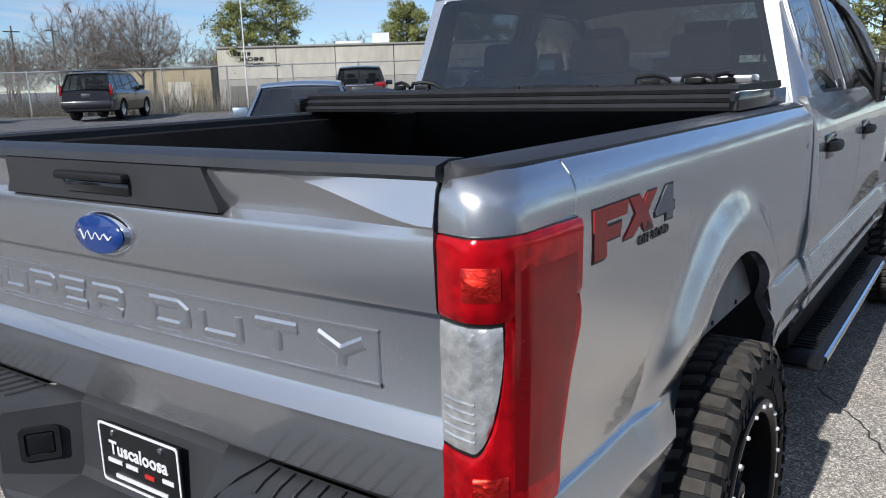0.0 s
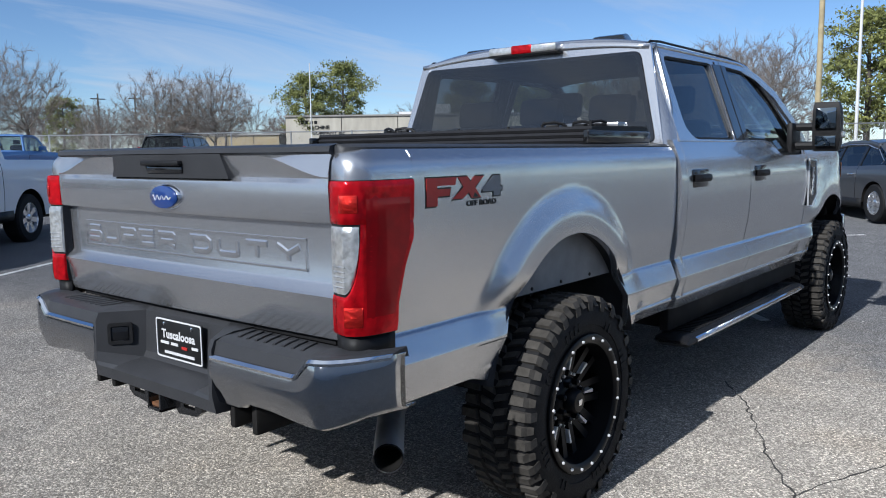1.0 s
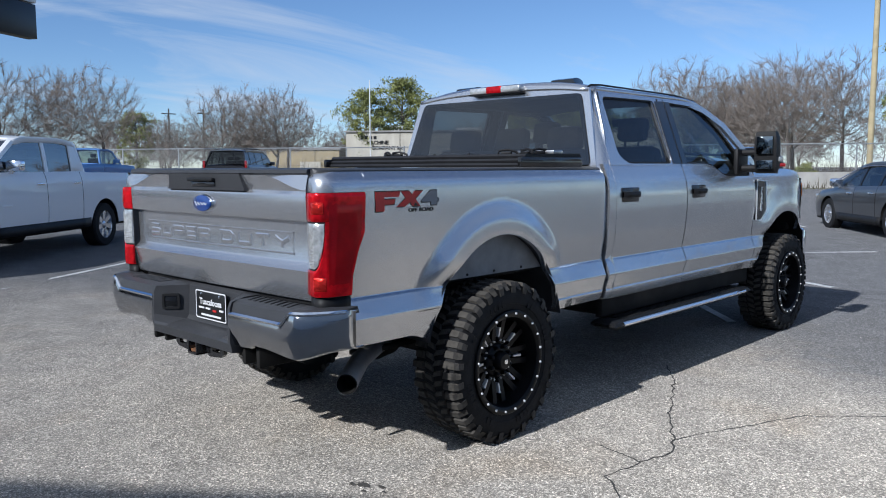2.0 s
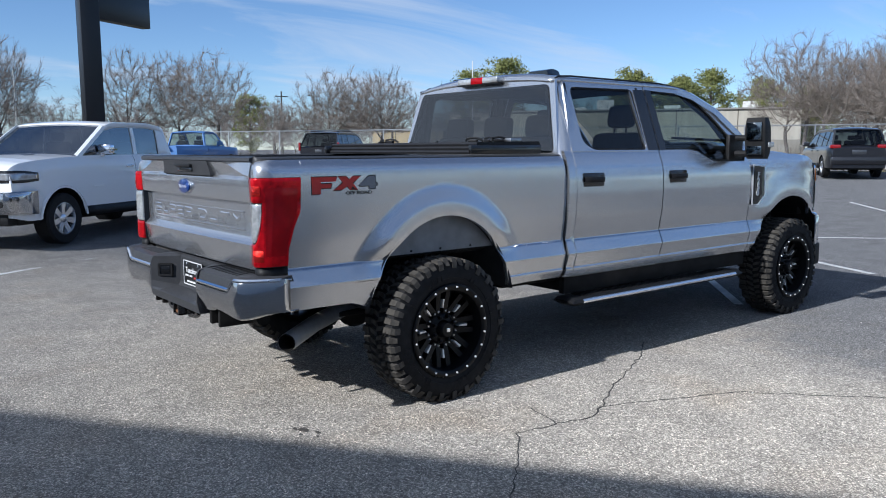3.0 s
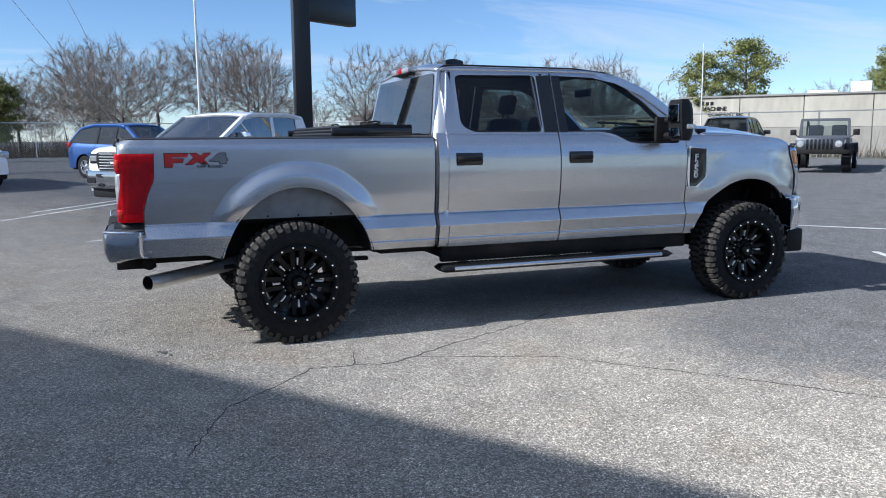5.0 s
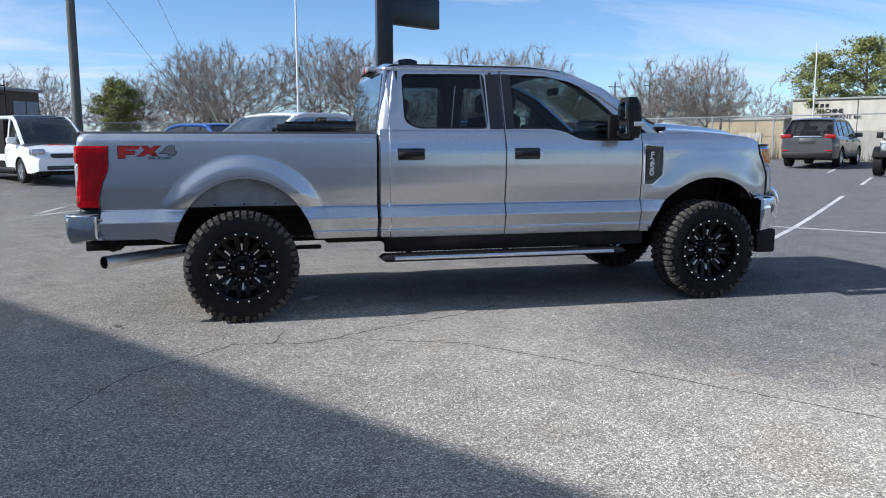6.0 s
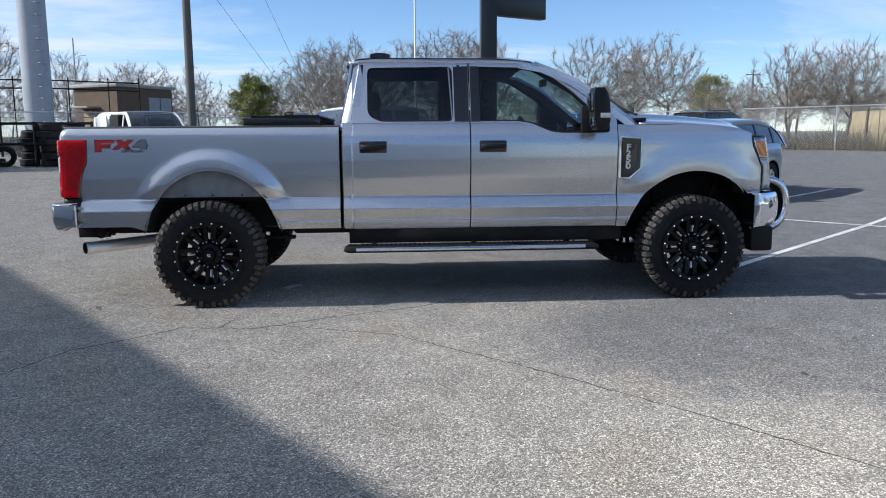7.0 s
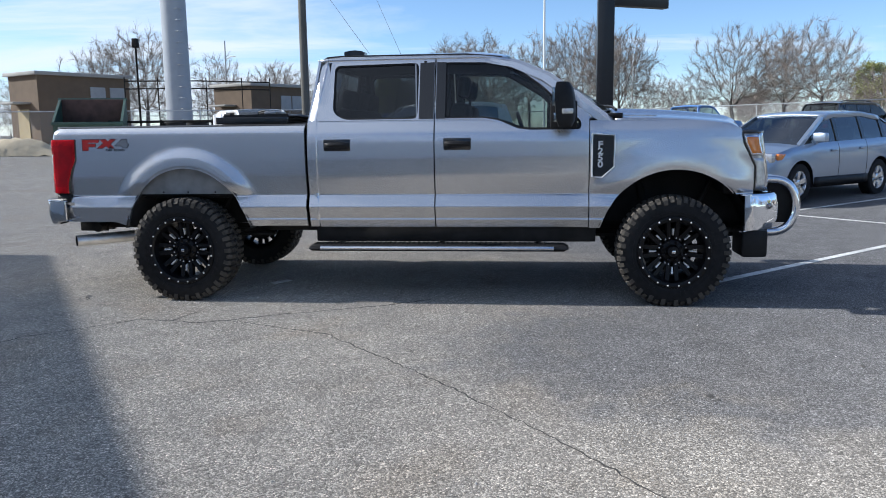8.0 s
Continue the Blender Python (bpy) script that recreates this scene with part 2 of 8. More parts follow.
def clean(bm):
    bmesh.ops.remove_doubles(bm, verts=bm.verts, dist=0.0003)
    bmesh.ops.dissolve_degenerate(bm, edges=bm.edges, dist=0.0002)


def tube(bm, pts, r, n=10, cap=True):
    """A round bar through points; r is one radius or one for each point."""
    pts = [Vector(p) for p in pts]
    rs = r if isinstance(r, (list, tuple)) else [r] * len(pts)
    rows = []
    up = None
    for i, p in enumerate(pts):
        d = (pts[min(i + 1, len(pts) - 1)] - pts[max(i - 1, 0)]).normalized()
        if up is None:
            up = d.orthogonal().normalized()
        a = (up - d * up.dot(d)).normalized()
        up = a
        b = d.cross(a)
        rows.append([p + (a * math.cos(t) + b * math.sin(t)) * rs[i] for t in [2 * math.pi * k / n for k in range(n)]])
    V = grid(bm, rows, close=True)
    if cap:
        bm.faces.new(V[0][::-1])
        bm.faces.new(V[-1])
    return V


def lathe(bm, prof, n=48, c=(0, 0, 0), axis="x"):
    """Turns a profile of (distance along the axis, radius) round the axis."""
    rows = []
    for h, r in prof:
        row = []
        for k in range(n):
            t = 2 * math.pi * k / n
            a, b = r * math.cos(t), r * math.sin(t)
            p = {"x": (h, a, b), "y": (a, h, b), "z": (a, b, h)}[axis]
            row.append((p[0] + c[0], p[1] + c[1], p[2] + c[2]))
        rows.append(row)
    return grid(bm, rows, close=True)


def prism(bm, outline, f0, f1):
    """A solid between two images of a flat outline."""
    a = [bm.verts.new(f0(*p)) for p in outline]
    b = [bm.verts.new(f1(*p)) for p in outline]
    n = len(a)
    bm.faces.new(a[::-1])
    bm.faces.new(b)
    for i in range(n):
        bm.faces.new((a[i], a[(i + 1) % n], b[(i + 1) % n], b[i]))


def ring_plate(bm, outer, inner, f):
    """A flat plate with one hole, mapped by f."""
    loops = []
    for lp in (outer, inner):
        vs = [bm.verts.new(f(*p)) for p in lp]
        loops += [bm.edges.new((vs[i], vs[(i + 1) % len(vs)])) for i in range(len(vs))]
    bmesh.ops.triangle_fill(bm, use_beauty=True, use_dissolve=False, edges=loops)


def rounded(pts, r, n=4):
    """A polygon with its corners rounded."""
    out = []
    k = len(pts)
    for i in range(k):
        p0, p, p1 = (Vector((*pts[(i + d) % k], 0)) for d in (-1, 0, 1))
        a, b = (p0 - p), (p1 - p)
        ra = min(r, a.length * 0.45, b.length * 0.45)
        s, e = p + a.normalized() * ra, p + b.normalized() * ra
        for j in range(n + 1):
            t = j / n
            q = s * (1 - t) ** 2 + p * 2 * t * (1 - t) + e * t * t
            out.append((q.x, q.y))
    return out


def sstep(a, b, v):
    t = min(1.0, max(0.0, (v - a) / (b - a)))
    return t * t * (3 - 2 * t)


def lettering(body, size, depth, material, m, parent, name="lettering", label="", shear=0.0, stretch=1.0, bold=0.0, spacing=1.0):
    """Writing with the built-in font, turned into a mesh and laid at m."""
    cu = bpy.data.curves.new(name, "FONT")
    cu.body = body
    cu.size = size
    cu.extrude = depth
    cu.shear = shear
    cu.offset = bold
    cu.space_character = spacing
    cu.align_x, cu.align_y = "CENTER", "CENTER"
    cu.resolution_u = 3
    tmp = bpy.data.objects.new(name, cu)
    scene.collection.objects.link(tmp)
    me = bpy.data.meshes.new_from_object(tmp.evaluated_get(bpy.context.evaluated_depsgraph_get()))
    bpy.data.objects.remove(tmp)
    me.transform(m @ Matrix.Diagonal((stretch, 1, 1, 1)))
    me.materials.append(material)
    ob = new(name, me)
    ob.parent = parent
    if label:
        tagged(ob, label)
    return ob


# line of the lot fence
FENCE = [(-36.0, -24.0), (-41.0, -6.0), (-44.0, 7.5), (-29.5, 17.3), (-18.0, 24.8), (-9.0, 30.6), (6.0, 40.3), (20.0, 49.0)]


def beyond_fence(x, y):
    """Distance beyond the fence line, negative on the lot."""
    best, side = 1e9, -1
    for (x0, y0), (x1, y1) in zip(FENCE, FENCE[1:]):
        dx, dy = x1 - x0, y1 - y0
        t = min(1.0, max(0.0, ((x - x0) * dx + (y - y0) * dy) / (dx * dx + dy * dy)))
        d = math.hypot(x - x0 - t * dx, y - y0 - t * dy)
        if d < best:
            best, side = d, (dx * (y - y0) - dy * (x - x0))
    return best if side > 0 else -best


def gz(x, y):
    """Height of the ground: level round the truck, rising gently to the far edges of the lot."""
    r = math.hypot(x - 2, y - 1)
    w = max(sstep(3, -3, x), sstep(6, 12, y))
    drop = 1.9 * sstep(1.0, 12.0, beyond_fence(x, y)) if r > 24 else 0.0
    return -drop + w * 0.028 * (max(0.0, min(r, 31) - 9) - 1.5 * (1 - math.exp(-max(0.0, r - 9) / 1.5)))

# ---- the silver pickup ----
truck = thing("pickup_truck", "lifted silver crew cab pickup truck with large mud tyres on asphalt", "pickup truck")
DOOR_Z = [0.60, 0.655, 0.69, 0.70, 0.785, 0.797, 0.885, 0.893, 1.05, 1.20, 1.32, 1.40, 1.46, 1.52]
DOOR_X = [0.935, 0.962, 0.980, 0.972, 1.000, 1.004, 0.970, 0.961, 0.988, 0.997, 0.994, 0.980, 0.957, 0.930]
BED_Z = [0.60, 0.655, 0.69, 0.70, 0.785, 0.797, 0.885, 0.893, 1.05, 1.20, 1.32, 1.40, 1.435, 1.455, 1.468]
BED_X = [0.925, 0.950, 0.968, 0.960, 0.988, 0.992, 0.958, 0.948, 0.968, 0.974, 0.975, 0.973, 0.967, 0.953, 0.928]
# wheel arches: centre, half width, height over the centre
ARCH_R = (0.03, 0.45, 0.562, 0.675)
ARCH_F = (4.075, 0.48, 0.60, 0.605)


def smooth_profile(zs, xs, sigma=0.0035):
    """A section through the points without kinks: a spline, its tight creases rounded."""
    z = np.linspace(zs[0] - 0.02, zs[-1] + 0.02, int((zs[-1] - zs[0] + 0.04) / 0.001) + 1)
    x = np.interp(z, zs, xs)
    k = np.exp(-0.5 * (np.arange(-60, 61) * 0.001 / 0.016) ** 2)
    wide = np.convolve(np.pad(x, 60, mode="edge"), k / k.sum(), mode="valid")
    k = np.exp(-0.5 * (np.arange(-60, 61) * 0.001 / sigma) ** 2)
    tight = np.convolve(np.pad(x, 60, mode="edge"), k / k.sum(), mode="valid")
    w = np.clip((z - 0.92) / 0.06, 0, 1)
    return z, tight * (1 - w) + wide * w


DOOR_SECTION = smooth_profile(DOOR_Z, DOOR_X)
BED_SECTION = smooth_profile(BED_Z, BED_X)


def flare(y, z, x):
    """Body side swelled to the lip round each wheel arch; the crease runs on over it."""
    plain = float(np.interp(z, (0.60, 0.66, 1.06), (x, 0.962, x))) if 0.66 < z < 1.06 else x
    crease = x - plain
    for (yc, zc, a, b), p, lip, fall in ((ARCH_R, 1.009, 0.080, 0.115), (ARCH_F, 1.020, 0.070, 0.20)):
        q = math.hypot((y - yc) / a, (z - zc) / b)
        e = math.hypot(y - yc, z - zc) * (1 - 1 / max(q, 0.3))
        t = (e - lip) / fall
        t = 0.5 * (t + math.sqrt(t * t + 0.010))
        t = min(1.0, max(0.0, t))
        w = 0.5 * (1 - t) ** 1.5 + 0.5 * (1 - t * t * (3 - 2 * t))
        w *= 0.25 + 0.75 * sstep(0.85, 1.02, z)
        d = p - plain - 0.003 * sstep(0.03, 0.0, e)
        plain += 0.5 * (d + math.sqrt(d * d + 0.00002)) * w
        crease *= 1 - 0.55 * w
    return plain + crease


def side_x(y, z, bed=False):
    x = float(np.interp(z, *(BED_SECTION if bed else DOOR_SECTION)))
    x = flare(y, z, x)
    if y > 4.2:
        x -= 0.10 * ((y - 4.2) / 0.55) ** 2
    if y < -0.35 and bed:
        if z < 0.79:
            x += (0.950 + (z - 0.60) * 0.21 - x) * sstep(-0.42, -0.60, y)
        x -= 0.015 * (max(0.0, -0.75 - y) / 0.4) ** 2
    return x


def side_normal(s, y, z, bed=False, h=0.0025):
    """Normal of the body side."""
    dy = (side_x(y + h, z, bed) - side_x(y - h, z, bed)) / (2 * h)
    dz = (side_x(y, z + h, bed) - side_x(y, z - h, bed)) / (2 * h)
    return Vector((s, -dy, -dz)).normalized()


def arch_low(y, base):
    z = base
    for yc, zc, a, b in (ARCH_R, ARCH_F):
        if abs(y - yc) < a:
            z = max(z, zc + b * math.sqrt(1 - ((y - yc) / a) ** 2))
    return z


def z_rows():
    zs = {0.60, 0.615, 0.63, 0.64, 0.65, 0.655, 0.66, 0.672, 0.682, 0.687, 0.690, 0.693, 0.697, 0.70, 0.704, 0.71, 0.73, 0.75, 0.77, 0.778, 0.783, 0.788, 0.793,
          0.798, 0.804, 0.812, 0.83, 0.85, 0.868, 0.878, 0.882, 0.886, 0.890, 0.894, 0.899, 0.907, 0.916}
    z = 0.93
    while z < 1.56:
        zs.add(round(z, 3))
        z += 0.016
    zs |= {1.435, 1.441, 1.447, 1.452, 1.456, 1.460, 1.464, 1.468}
    return sorted(zs)


ZR = z_rows()


def side_panel(name, s, y0, y1, low, high, bed=False, parent=truck, label="", material=None):
    """A pressed body panel between two heights, with an edge turned inwards all round."""
    bm = B()
    n = max(2, int((y1 - y0) / 0.014))
    rows = []
    for i in range(n + 1):
        y = y0 + (y1 - y0) * i / n
        lo, hi = low(y), high(y)
        zs = [min(max(z, lo), hi) for z in ZR]
        row = [(s * (side_x(y, z, bed)), y, z) for z in zs]
        edge = row[0]
        row.insert(0, (edge[0] - s * 0.03, y, edge[2] - 0.002 if lo < 0.66 else edge[2]))
        rows.append(row)
    for end in (0, -1):
        r = rows[end]
        back = [(p[0] - s * 0.03, p[1], p[2]) for p in r]
        if end == 0:
            rows.insert(0, back)
        else:
            rows.append(back)
    grid(bm, rows)
    clean(bm)
    ob = part(name, bm, material or M_SILVER, parent, label, angle=40, outward=(s, 0, 0))
    me = ob.data
    normals = []
    for f in me.polygons:
        for i in f.vertices:
            v = me.vertices[i].co
            n = side_normal(s, v.y, v.z, bed)
            normals.append(n if f.normal.x * s > 0.35 or f.area < 2e-6 else f.normal)
    me.normals_split_custom_set(normals)
    return ob


def belt(y):
    return float(np.interp(y, (2.56, 2.66, 2.82, 2.92), (1.505, 1.487, 1.42, 1.405)))


def glass_x(z):
    return 0.944 - (z - 1.505) * 0.36


def frame_map(s, inset=0.0):
    return lambda y, z: (s * ((glass_x(z) if z > 1.49 else glass_x(1.49) + (1.49 - z) * 0.25) - inset), y, z)


REAR_WIN = rounded([(1.41, 1.508), (1.312, 1.565), (1.312, 1.955), (2.02, 1.965), (2.02, 1.508)], 0.05)
REAR_FRAME = [(1.185, 1.50), (1.185, 1.86), (1.20, 1.95), (1.26, 2.005), (2.152, 2.018), (2.152, 1.50)]
FRONT_WIN = rounded([(2.235, 1.508), (2.56, 1.508), (2.68, 1.487), (2.83, 1.42), (2.93, 1.408), (3.33, 1.408), (3.335, 1.47), (3.02, 1.765), (2.83, 1.90), (2.64, 1.955), (2.235, 1.965)], 0.03)
FRONT_FRAME = [(2.164, 1.50), (2.164, 2.018), (2.62, 2.008), (2.80, 1.965), (3.05, 1.83), (3.395, 1.54), (3.395, 1.40), (2.93, 1.398), (2.82, 1.41), (2.66, 1.475), (2.56, 1.50)]

for s in (1, -1):
    side_panel("bed_side", s, -1.06, 1.075, lambda y: max(arch_low(y, 0.635), 0.635 + 0.035 * sstep(-0.5, -0.65, y)), lambda y: 1.468 if y > -0.932 else 1.378, bed=True, label="silver bed side panel with a flared wheel arch")
    side_panel("cab_corner", s, 1.105, 1.178, lambda y: 0.63, lambda y: 1.505)
    door_r = side_panel("door", s, 1.186, 2.153, lambda y: 0.625, lambda y: 1.505, label="silver rear door")
    door_f = side_panel("door", s, 2.163, 3.393, lambda y: 0.625, belt, label="silver front door")
    side_panel("fender", s, 3.401, 4.68, lambda y: max(arch_low(y, 0.62), 0.885 if y > 4.4 else 0.62),
               lambda y: float(np.interp(y, (3.4, 4.2, 4.45, 4.568, 4.573, 4.68), (1.475, 1.465, 1.44, 1.395, 1.32, 1.11))), label="silver front fender")
    for door, outer, inner, glass in ((door_r, REAR_FRAME, REAR_WIN, G_REAR), (door_f, FRONT_FRAME, FRONT_WIN, G_TINT)):
        bm = B()
        ring_plate(bm, outer, inner, frame_map(s))
        part("window_frame", bm, M_SILVER, door, smooth=False, solid=0.035, outward=(s, 0, 0))
        bm = B()
        ring_plate(bm, [(y + (0.006 if y > 2 else -0.006) * 0, z) for y, z in inner],
                   [(inner_c[0] + (y - inner_c[0]) * 0.965, inner_c[1] + (z - inner_c[1]) * 0.945) for inner_c in [((min(p[0] for p in inner) + max(p[0] for p in inner)) / 2, 1.72)] for y, z in inner], frame_map(s, 0.012))
        part("window_seal", bm, M_PLASTIC, door, "black rubber window seal", smooth=False, solid=0.012, outward=(s, 0, 0))
        bm = B()
        vs = [bm.verts.new(frame_map(s, 0.020)(y, z)) for y, z in inner]
        bm.faces.new(vs)
        part("window_pane", bm, glass, door, "tinted window glass", smooth=False, outward=(s, 0, 0))
    # black pillar covers
    bm = B()
    prism(bm, [(2.03, 1.508), (2.03, 1.962), (2.150, 1.968), (2.150, 1.508)], frame_map(s, -0.004), frame_map(s, 0.02))
    part("pillar_cover", bm, M_GLOSSBLACK, door_r, "black pillar cover")
    bm = B()
    prism(bm, [(2.168, 1.508), (2.168, 1.968), (2.245, 1.966), (2.245, 1.508)], frame_map(s, -0.004), frame_map(s, 0.02))
    part("pillar_cover", bm, M_GLOSSBLACK, door_f, "black pillar cover")
    # bright strip in the rear window's front edge
    bm = B()
    prism(bm, [(2.008, 1.52), (1.985, 1.955), (1.995, 1.955), (2.018, 1.52)], frame_map(s, 0.004), frame_map(s, 0.02))
    part("division_bar", bm, M_STEEL, door_r)
    # door handles
    for door, yc in ((door_r, 1.355), (door_f, 2.345)):
        xo = side_x(yc, 1.30)
        bm = B()
        box(bm, s * (xo - 0.02), s * (xo + 0.004), yc - 0.115, yc + 0.115, 1.25, 1.352, 0.012)
        cup = part("handle_cup", bm, M_GLOSSBLACK, door, "black handle recess")
        bm = B()
        rows = []
        for k in range(13):
            u = -1 + 2 * k / 12
            y = yc + u * 0.105
            out = 0.028 * (1 - abs(u) ** 4) + 0.004
            rows.append([(s * (xo + out + dx), y, 1.305 + dz) for dx, dz in ((-0.012, 0.020), (0.006, 0.018), (0.012, 0.0), (0.006, -0.018), (-0.012, -0.020))])
        grid(bm, rows, close=True)
        part("handle", bm, M_PLASTIC, door, "black door handle")
    # fender badge
    xo = side_x(3.48, 1.2) + 0.002
    fb = B()
    prism(fb, [(3.418, 1.372), (3.592, 1.358), (3.588, 1.112), (3.495, 1.028), (3.418, 1.034)], lambda y, z: (s * (side_x(y, z) - 0.004), y, z), lambda y, z: (s * (side_x(y, z) + 0.016), y, z))
    badge = part("fender_badge", fb, M_GLOSSBLACK, truck, "chrome and black fender vent badge")
    fb = B()
    prism(fb, [(3.430, 1.338), (3.552, 1.330), (3.550, 1.128), (3.485, 1.063), (3.430, 1.066)], lambda y, z: (s * (side_x(y, z) + 0.010), y, z), lambda y, z: (s * (side_x(y, z) + 0.020), y, z))
    part("badge_insert", fb, M_GLOSSBLACK, badge)
    fb = B()
    rim = [(3.418, 1.372), (3.592, 1.358), (3.588, 1.112), (3.495, 1.028), (3.418, 1.034), (3.418, 1.372)]
    tube(fb, [(s * (side_x(y, z) + 0.016), y, z) for y, z in rim], 0.007, 6)
    part("badge_rim", fb, M_SATINRIM, badge, "bright rim")
    for k, ch in enumerate("F250"):
        zc = 1.285 - 0.052 * k
        lettering(ch, 0.068, 0.002, M_PLATEWHITE, pose(s * (side_x(3.48, zc) + 0.022), 3.48, zc, 90, 0, 90 * s), badge, "raised_letter", stretch=1.25, bold=0.002)
    # mirror
    bm = B()
    rows = []
    for k in range(9):
        u = k / 8
        z = 1.43 + 0.335 * u
        w = 1 - 0.35 * (2 * u - 1) ** 4
        yb = 3.185 - 0.02 * u
        x0, x1 = 1.085 + 0.02 * (1 - w), 1.262 - 0.05 * (1 - w)
        xm, d = (x0 + x1) / 2, (x1 - x0) / 2
        rows.append([(s * (xm + d * cx), yb + cy * w, z) for cx, cy in ((-1, -0.055), (1, -0.055), (1.0, 0.03), (0.75, 0.075), (0, 0.10), (-0.75, 0.075), (-1, 0.03))])
    V = grid(bm, rows, close=True)
    bm.faces.new(V[0][::-1])
    bm.faces.new(V[-1])
    mirror = part("door_mirror", bm, M_PLASTIC, truck, "large black towing mirror", angle=50)
    bm = B()
    box(bm, s * 1.108, s * 1.238, 3.098, 3.130, 1.585, 1.725, 0.003)
    part("mirror_glass", bm, M_MIRROR, mirror, "dark mirror glass")
    bm = B()
    box(bm, s * 1.108, s * 1.238, 3.108, 3.135, 1.465, 1.535, 0.003)
    part("mirror_glass", bm, M_MIRROR, mirror, "small wide-angle mirror glass")
    bm = B()
    box(bm, s * 1.252, s * 1.270, 3.17, 3.255, 1.525, 1.565, 0.006)
    part("marker_lamp", bm, M_CLEARLENS, mirror, "clear side marker lamp")
    bm = B()
    tube(bm, [(s * 0.95, 3.19, 1.60), (s * 1.10, 3.19, 1.60)], 0.026, 8)
    tube(bm, [(s * 0.95, 3.19, 1.47), (s * 1.10, 3.19, 1.47)], 0.03, 8)
    box(bm, s * 0.925, s * 0.965, 3.09, 3.30, 1.415, 1.63, 0.012)
    part("mirror_arm", bm, M_PLASTIC, mirror)

# cab: back wall with its window, roof, screen, pillars


def back_y(z):
    return 1.085 + max(0.0, z - 1.47) * 0.17


bm = B()
RG = rounded([(-0.845, 1.50), (0.845, 1.50), (0.715, 1.965), (-0.715, 1.965)], 0.04)
ring_plate(bm, [(-0.90, 1.40), (0.90, 1.40), (0.90, 1.47), (0.775, 2.005), (0.30, 2.05), (-0.30, 2.05), (-0.775, 2.005), (-0.90, 1.47)], RG, lambda x, z: (x, back_y(z), z))
part("cab_back", bm, M_SILVER, truck, "silver rear wall of the cab", smooth=False, solid=0.02, outward=(0, -1, 0))
bm = B()
RG2 = [(x * 1.012, 1.733 + (z - 1.733) * 1.02) for x, z in RG]
vs = [bm.verts.new((x, back_y(z) - 0.006, z)) for x, z in RG2]
bm.faces.new(vs)
part("rear_window", bm, G_BACK, truck, "dark tinted rear window", smooth=False, outward=(0, -1, 0))
bm = B()
ring_plate(bm, [(x * 1.014, 1.733 + (z - 1.733) * 1.028) for x, z in RG], [(x * 0.975, 1.733 + (z - 1.733) * 0.93) for x, z in RG], lambda x, z: (x, back_y(z) - 0.004, z))
part("window_seal", bm, M_GLOSSBLACK, truck, smooth=False)
for s in (1, -1):
    # rounded rear corner pillar from the door frame to the back wall
    bm = B()
    rows = []
    for k in range(25):
        z = 0.63 + (2.012 - 0.63) * k / 24
        if z < 1.505:
            xo = side_x(1.15, z)
        else:
            xo = glass_x(z)
        yb = back_y(z)
        xi = 0.90 if z < 1.47 else 0.90 - (z - 1.47) * 0.235
        c = [(xo, max(1.186, yb + 0.07)), (xo - 0.002, yb + 0.075), (xo - 0.016, yb + 0.03), (xo - 0.05, yb + 0.006), (min(xi, xo - 0.06), yb - 0.001)]
        rows.append([(s * x, y, z) for x, y in c])
    grid(bm, rows)
    part("rear_pillar", bm, M_SILVER, truck, angle=60, solid=0.015, outward=(s, -1, 0))
    bm = B()
    rows = []
    for (x, y, z) in ((0.762, 2.60, 1.984), (0.785, 2.80, 1.945), (0.84, 3.05, 1.835), (0.90, 3.30, 1.655), (0.93, 3.45, 1.535), (0.935, 3.55, 1.46)):
        rows.append([(s * (x + a), y + b, z + c) for a, b, c in ((0.012, -0.03, -0.03), (0.012, 0.012, 0.006), (-0.035, 0.04, 0.028), (-0.06, 0.02, 0.0), (-0.04, -0.03, -0.03))])
    grid(bm, rows, close=True)
    part("windscreen_pillar", bm, M_SILVER, truck, angle=40)

bm = B()
rows = []
for k in range(23):
    v = k / 22
    y = 1.165 + (2.76 - 1.165) * v
    edge = 1 - max(0, 1 - (y - 1.165) / 0.10) ** 2
    front = max(0, (y - 2.45) / 0.31) ** 2
    row = []
    for j in range(25):
        u = -1 + j / 12
        x = 0.775 * u
        z = 2.015 + 0.065 * (1 - abs(u) ** 3.2) * (0.55 + 0.45 * edge) - 0.035 * front - 0.02 * (1 - edge)
        if abs(u) > 0.98:
            z = 2.012 - 0.03 * front - 0.01 * (1 - edge)
        row.append((x, y, z))
    rows.append(row)
grid(bm, rows)
part("roof", bm, M_SILVER, truck, "silver cab roof", angle=45, solid=0.03, outward=(0, 0, 1))
for s in (1, -1):
    bm = B()
    tube(bm, [(s * 0.742, 1.18, 1.992), (s * 0.745, 1.24, 2.026), (s * 0.745, 1.36, 2.034), (s * 0.745, 2.4, 2.030), (s * 0.76, 2.7, 2.0)], 0.007, 6)
    part("roof_ditch_trim", bm, M_PLASTIC, truck, "black roof seam trim")
    bm = B()
    rows = []
    for k in range(7):
        u = -1 + k / 3
        h = 0.042 * (1 - u * u * 0.35)
        y = 1.42 + 0.085 * u
        rows.append([(s * 0.45 + dx * (0.085 - 0.02 * u), y, 2.062 + dz * h) for dx, dz in ((-1, 0), (-0.85, 1), (0.85, 1), (1, 0))])
    V = grid(bm, rows)
    bm.faces.new(V[0])
    bm.faces.new(V[-1][::-1])
    part("roof_marker_lamp", bm, M_GLOSSBLACK, truck, "smoked roof marker lamp")
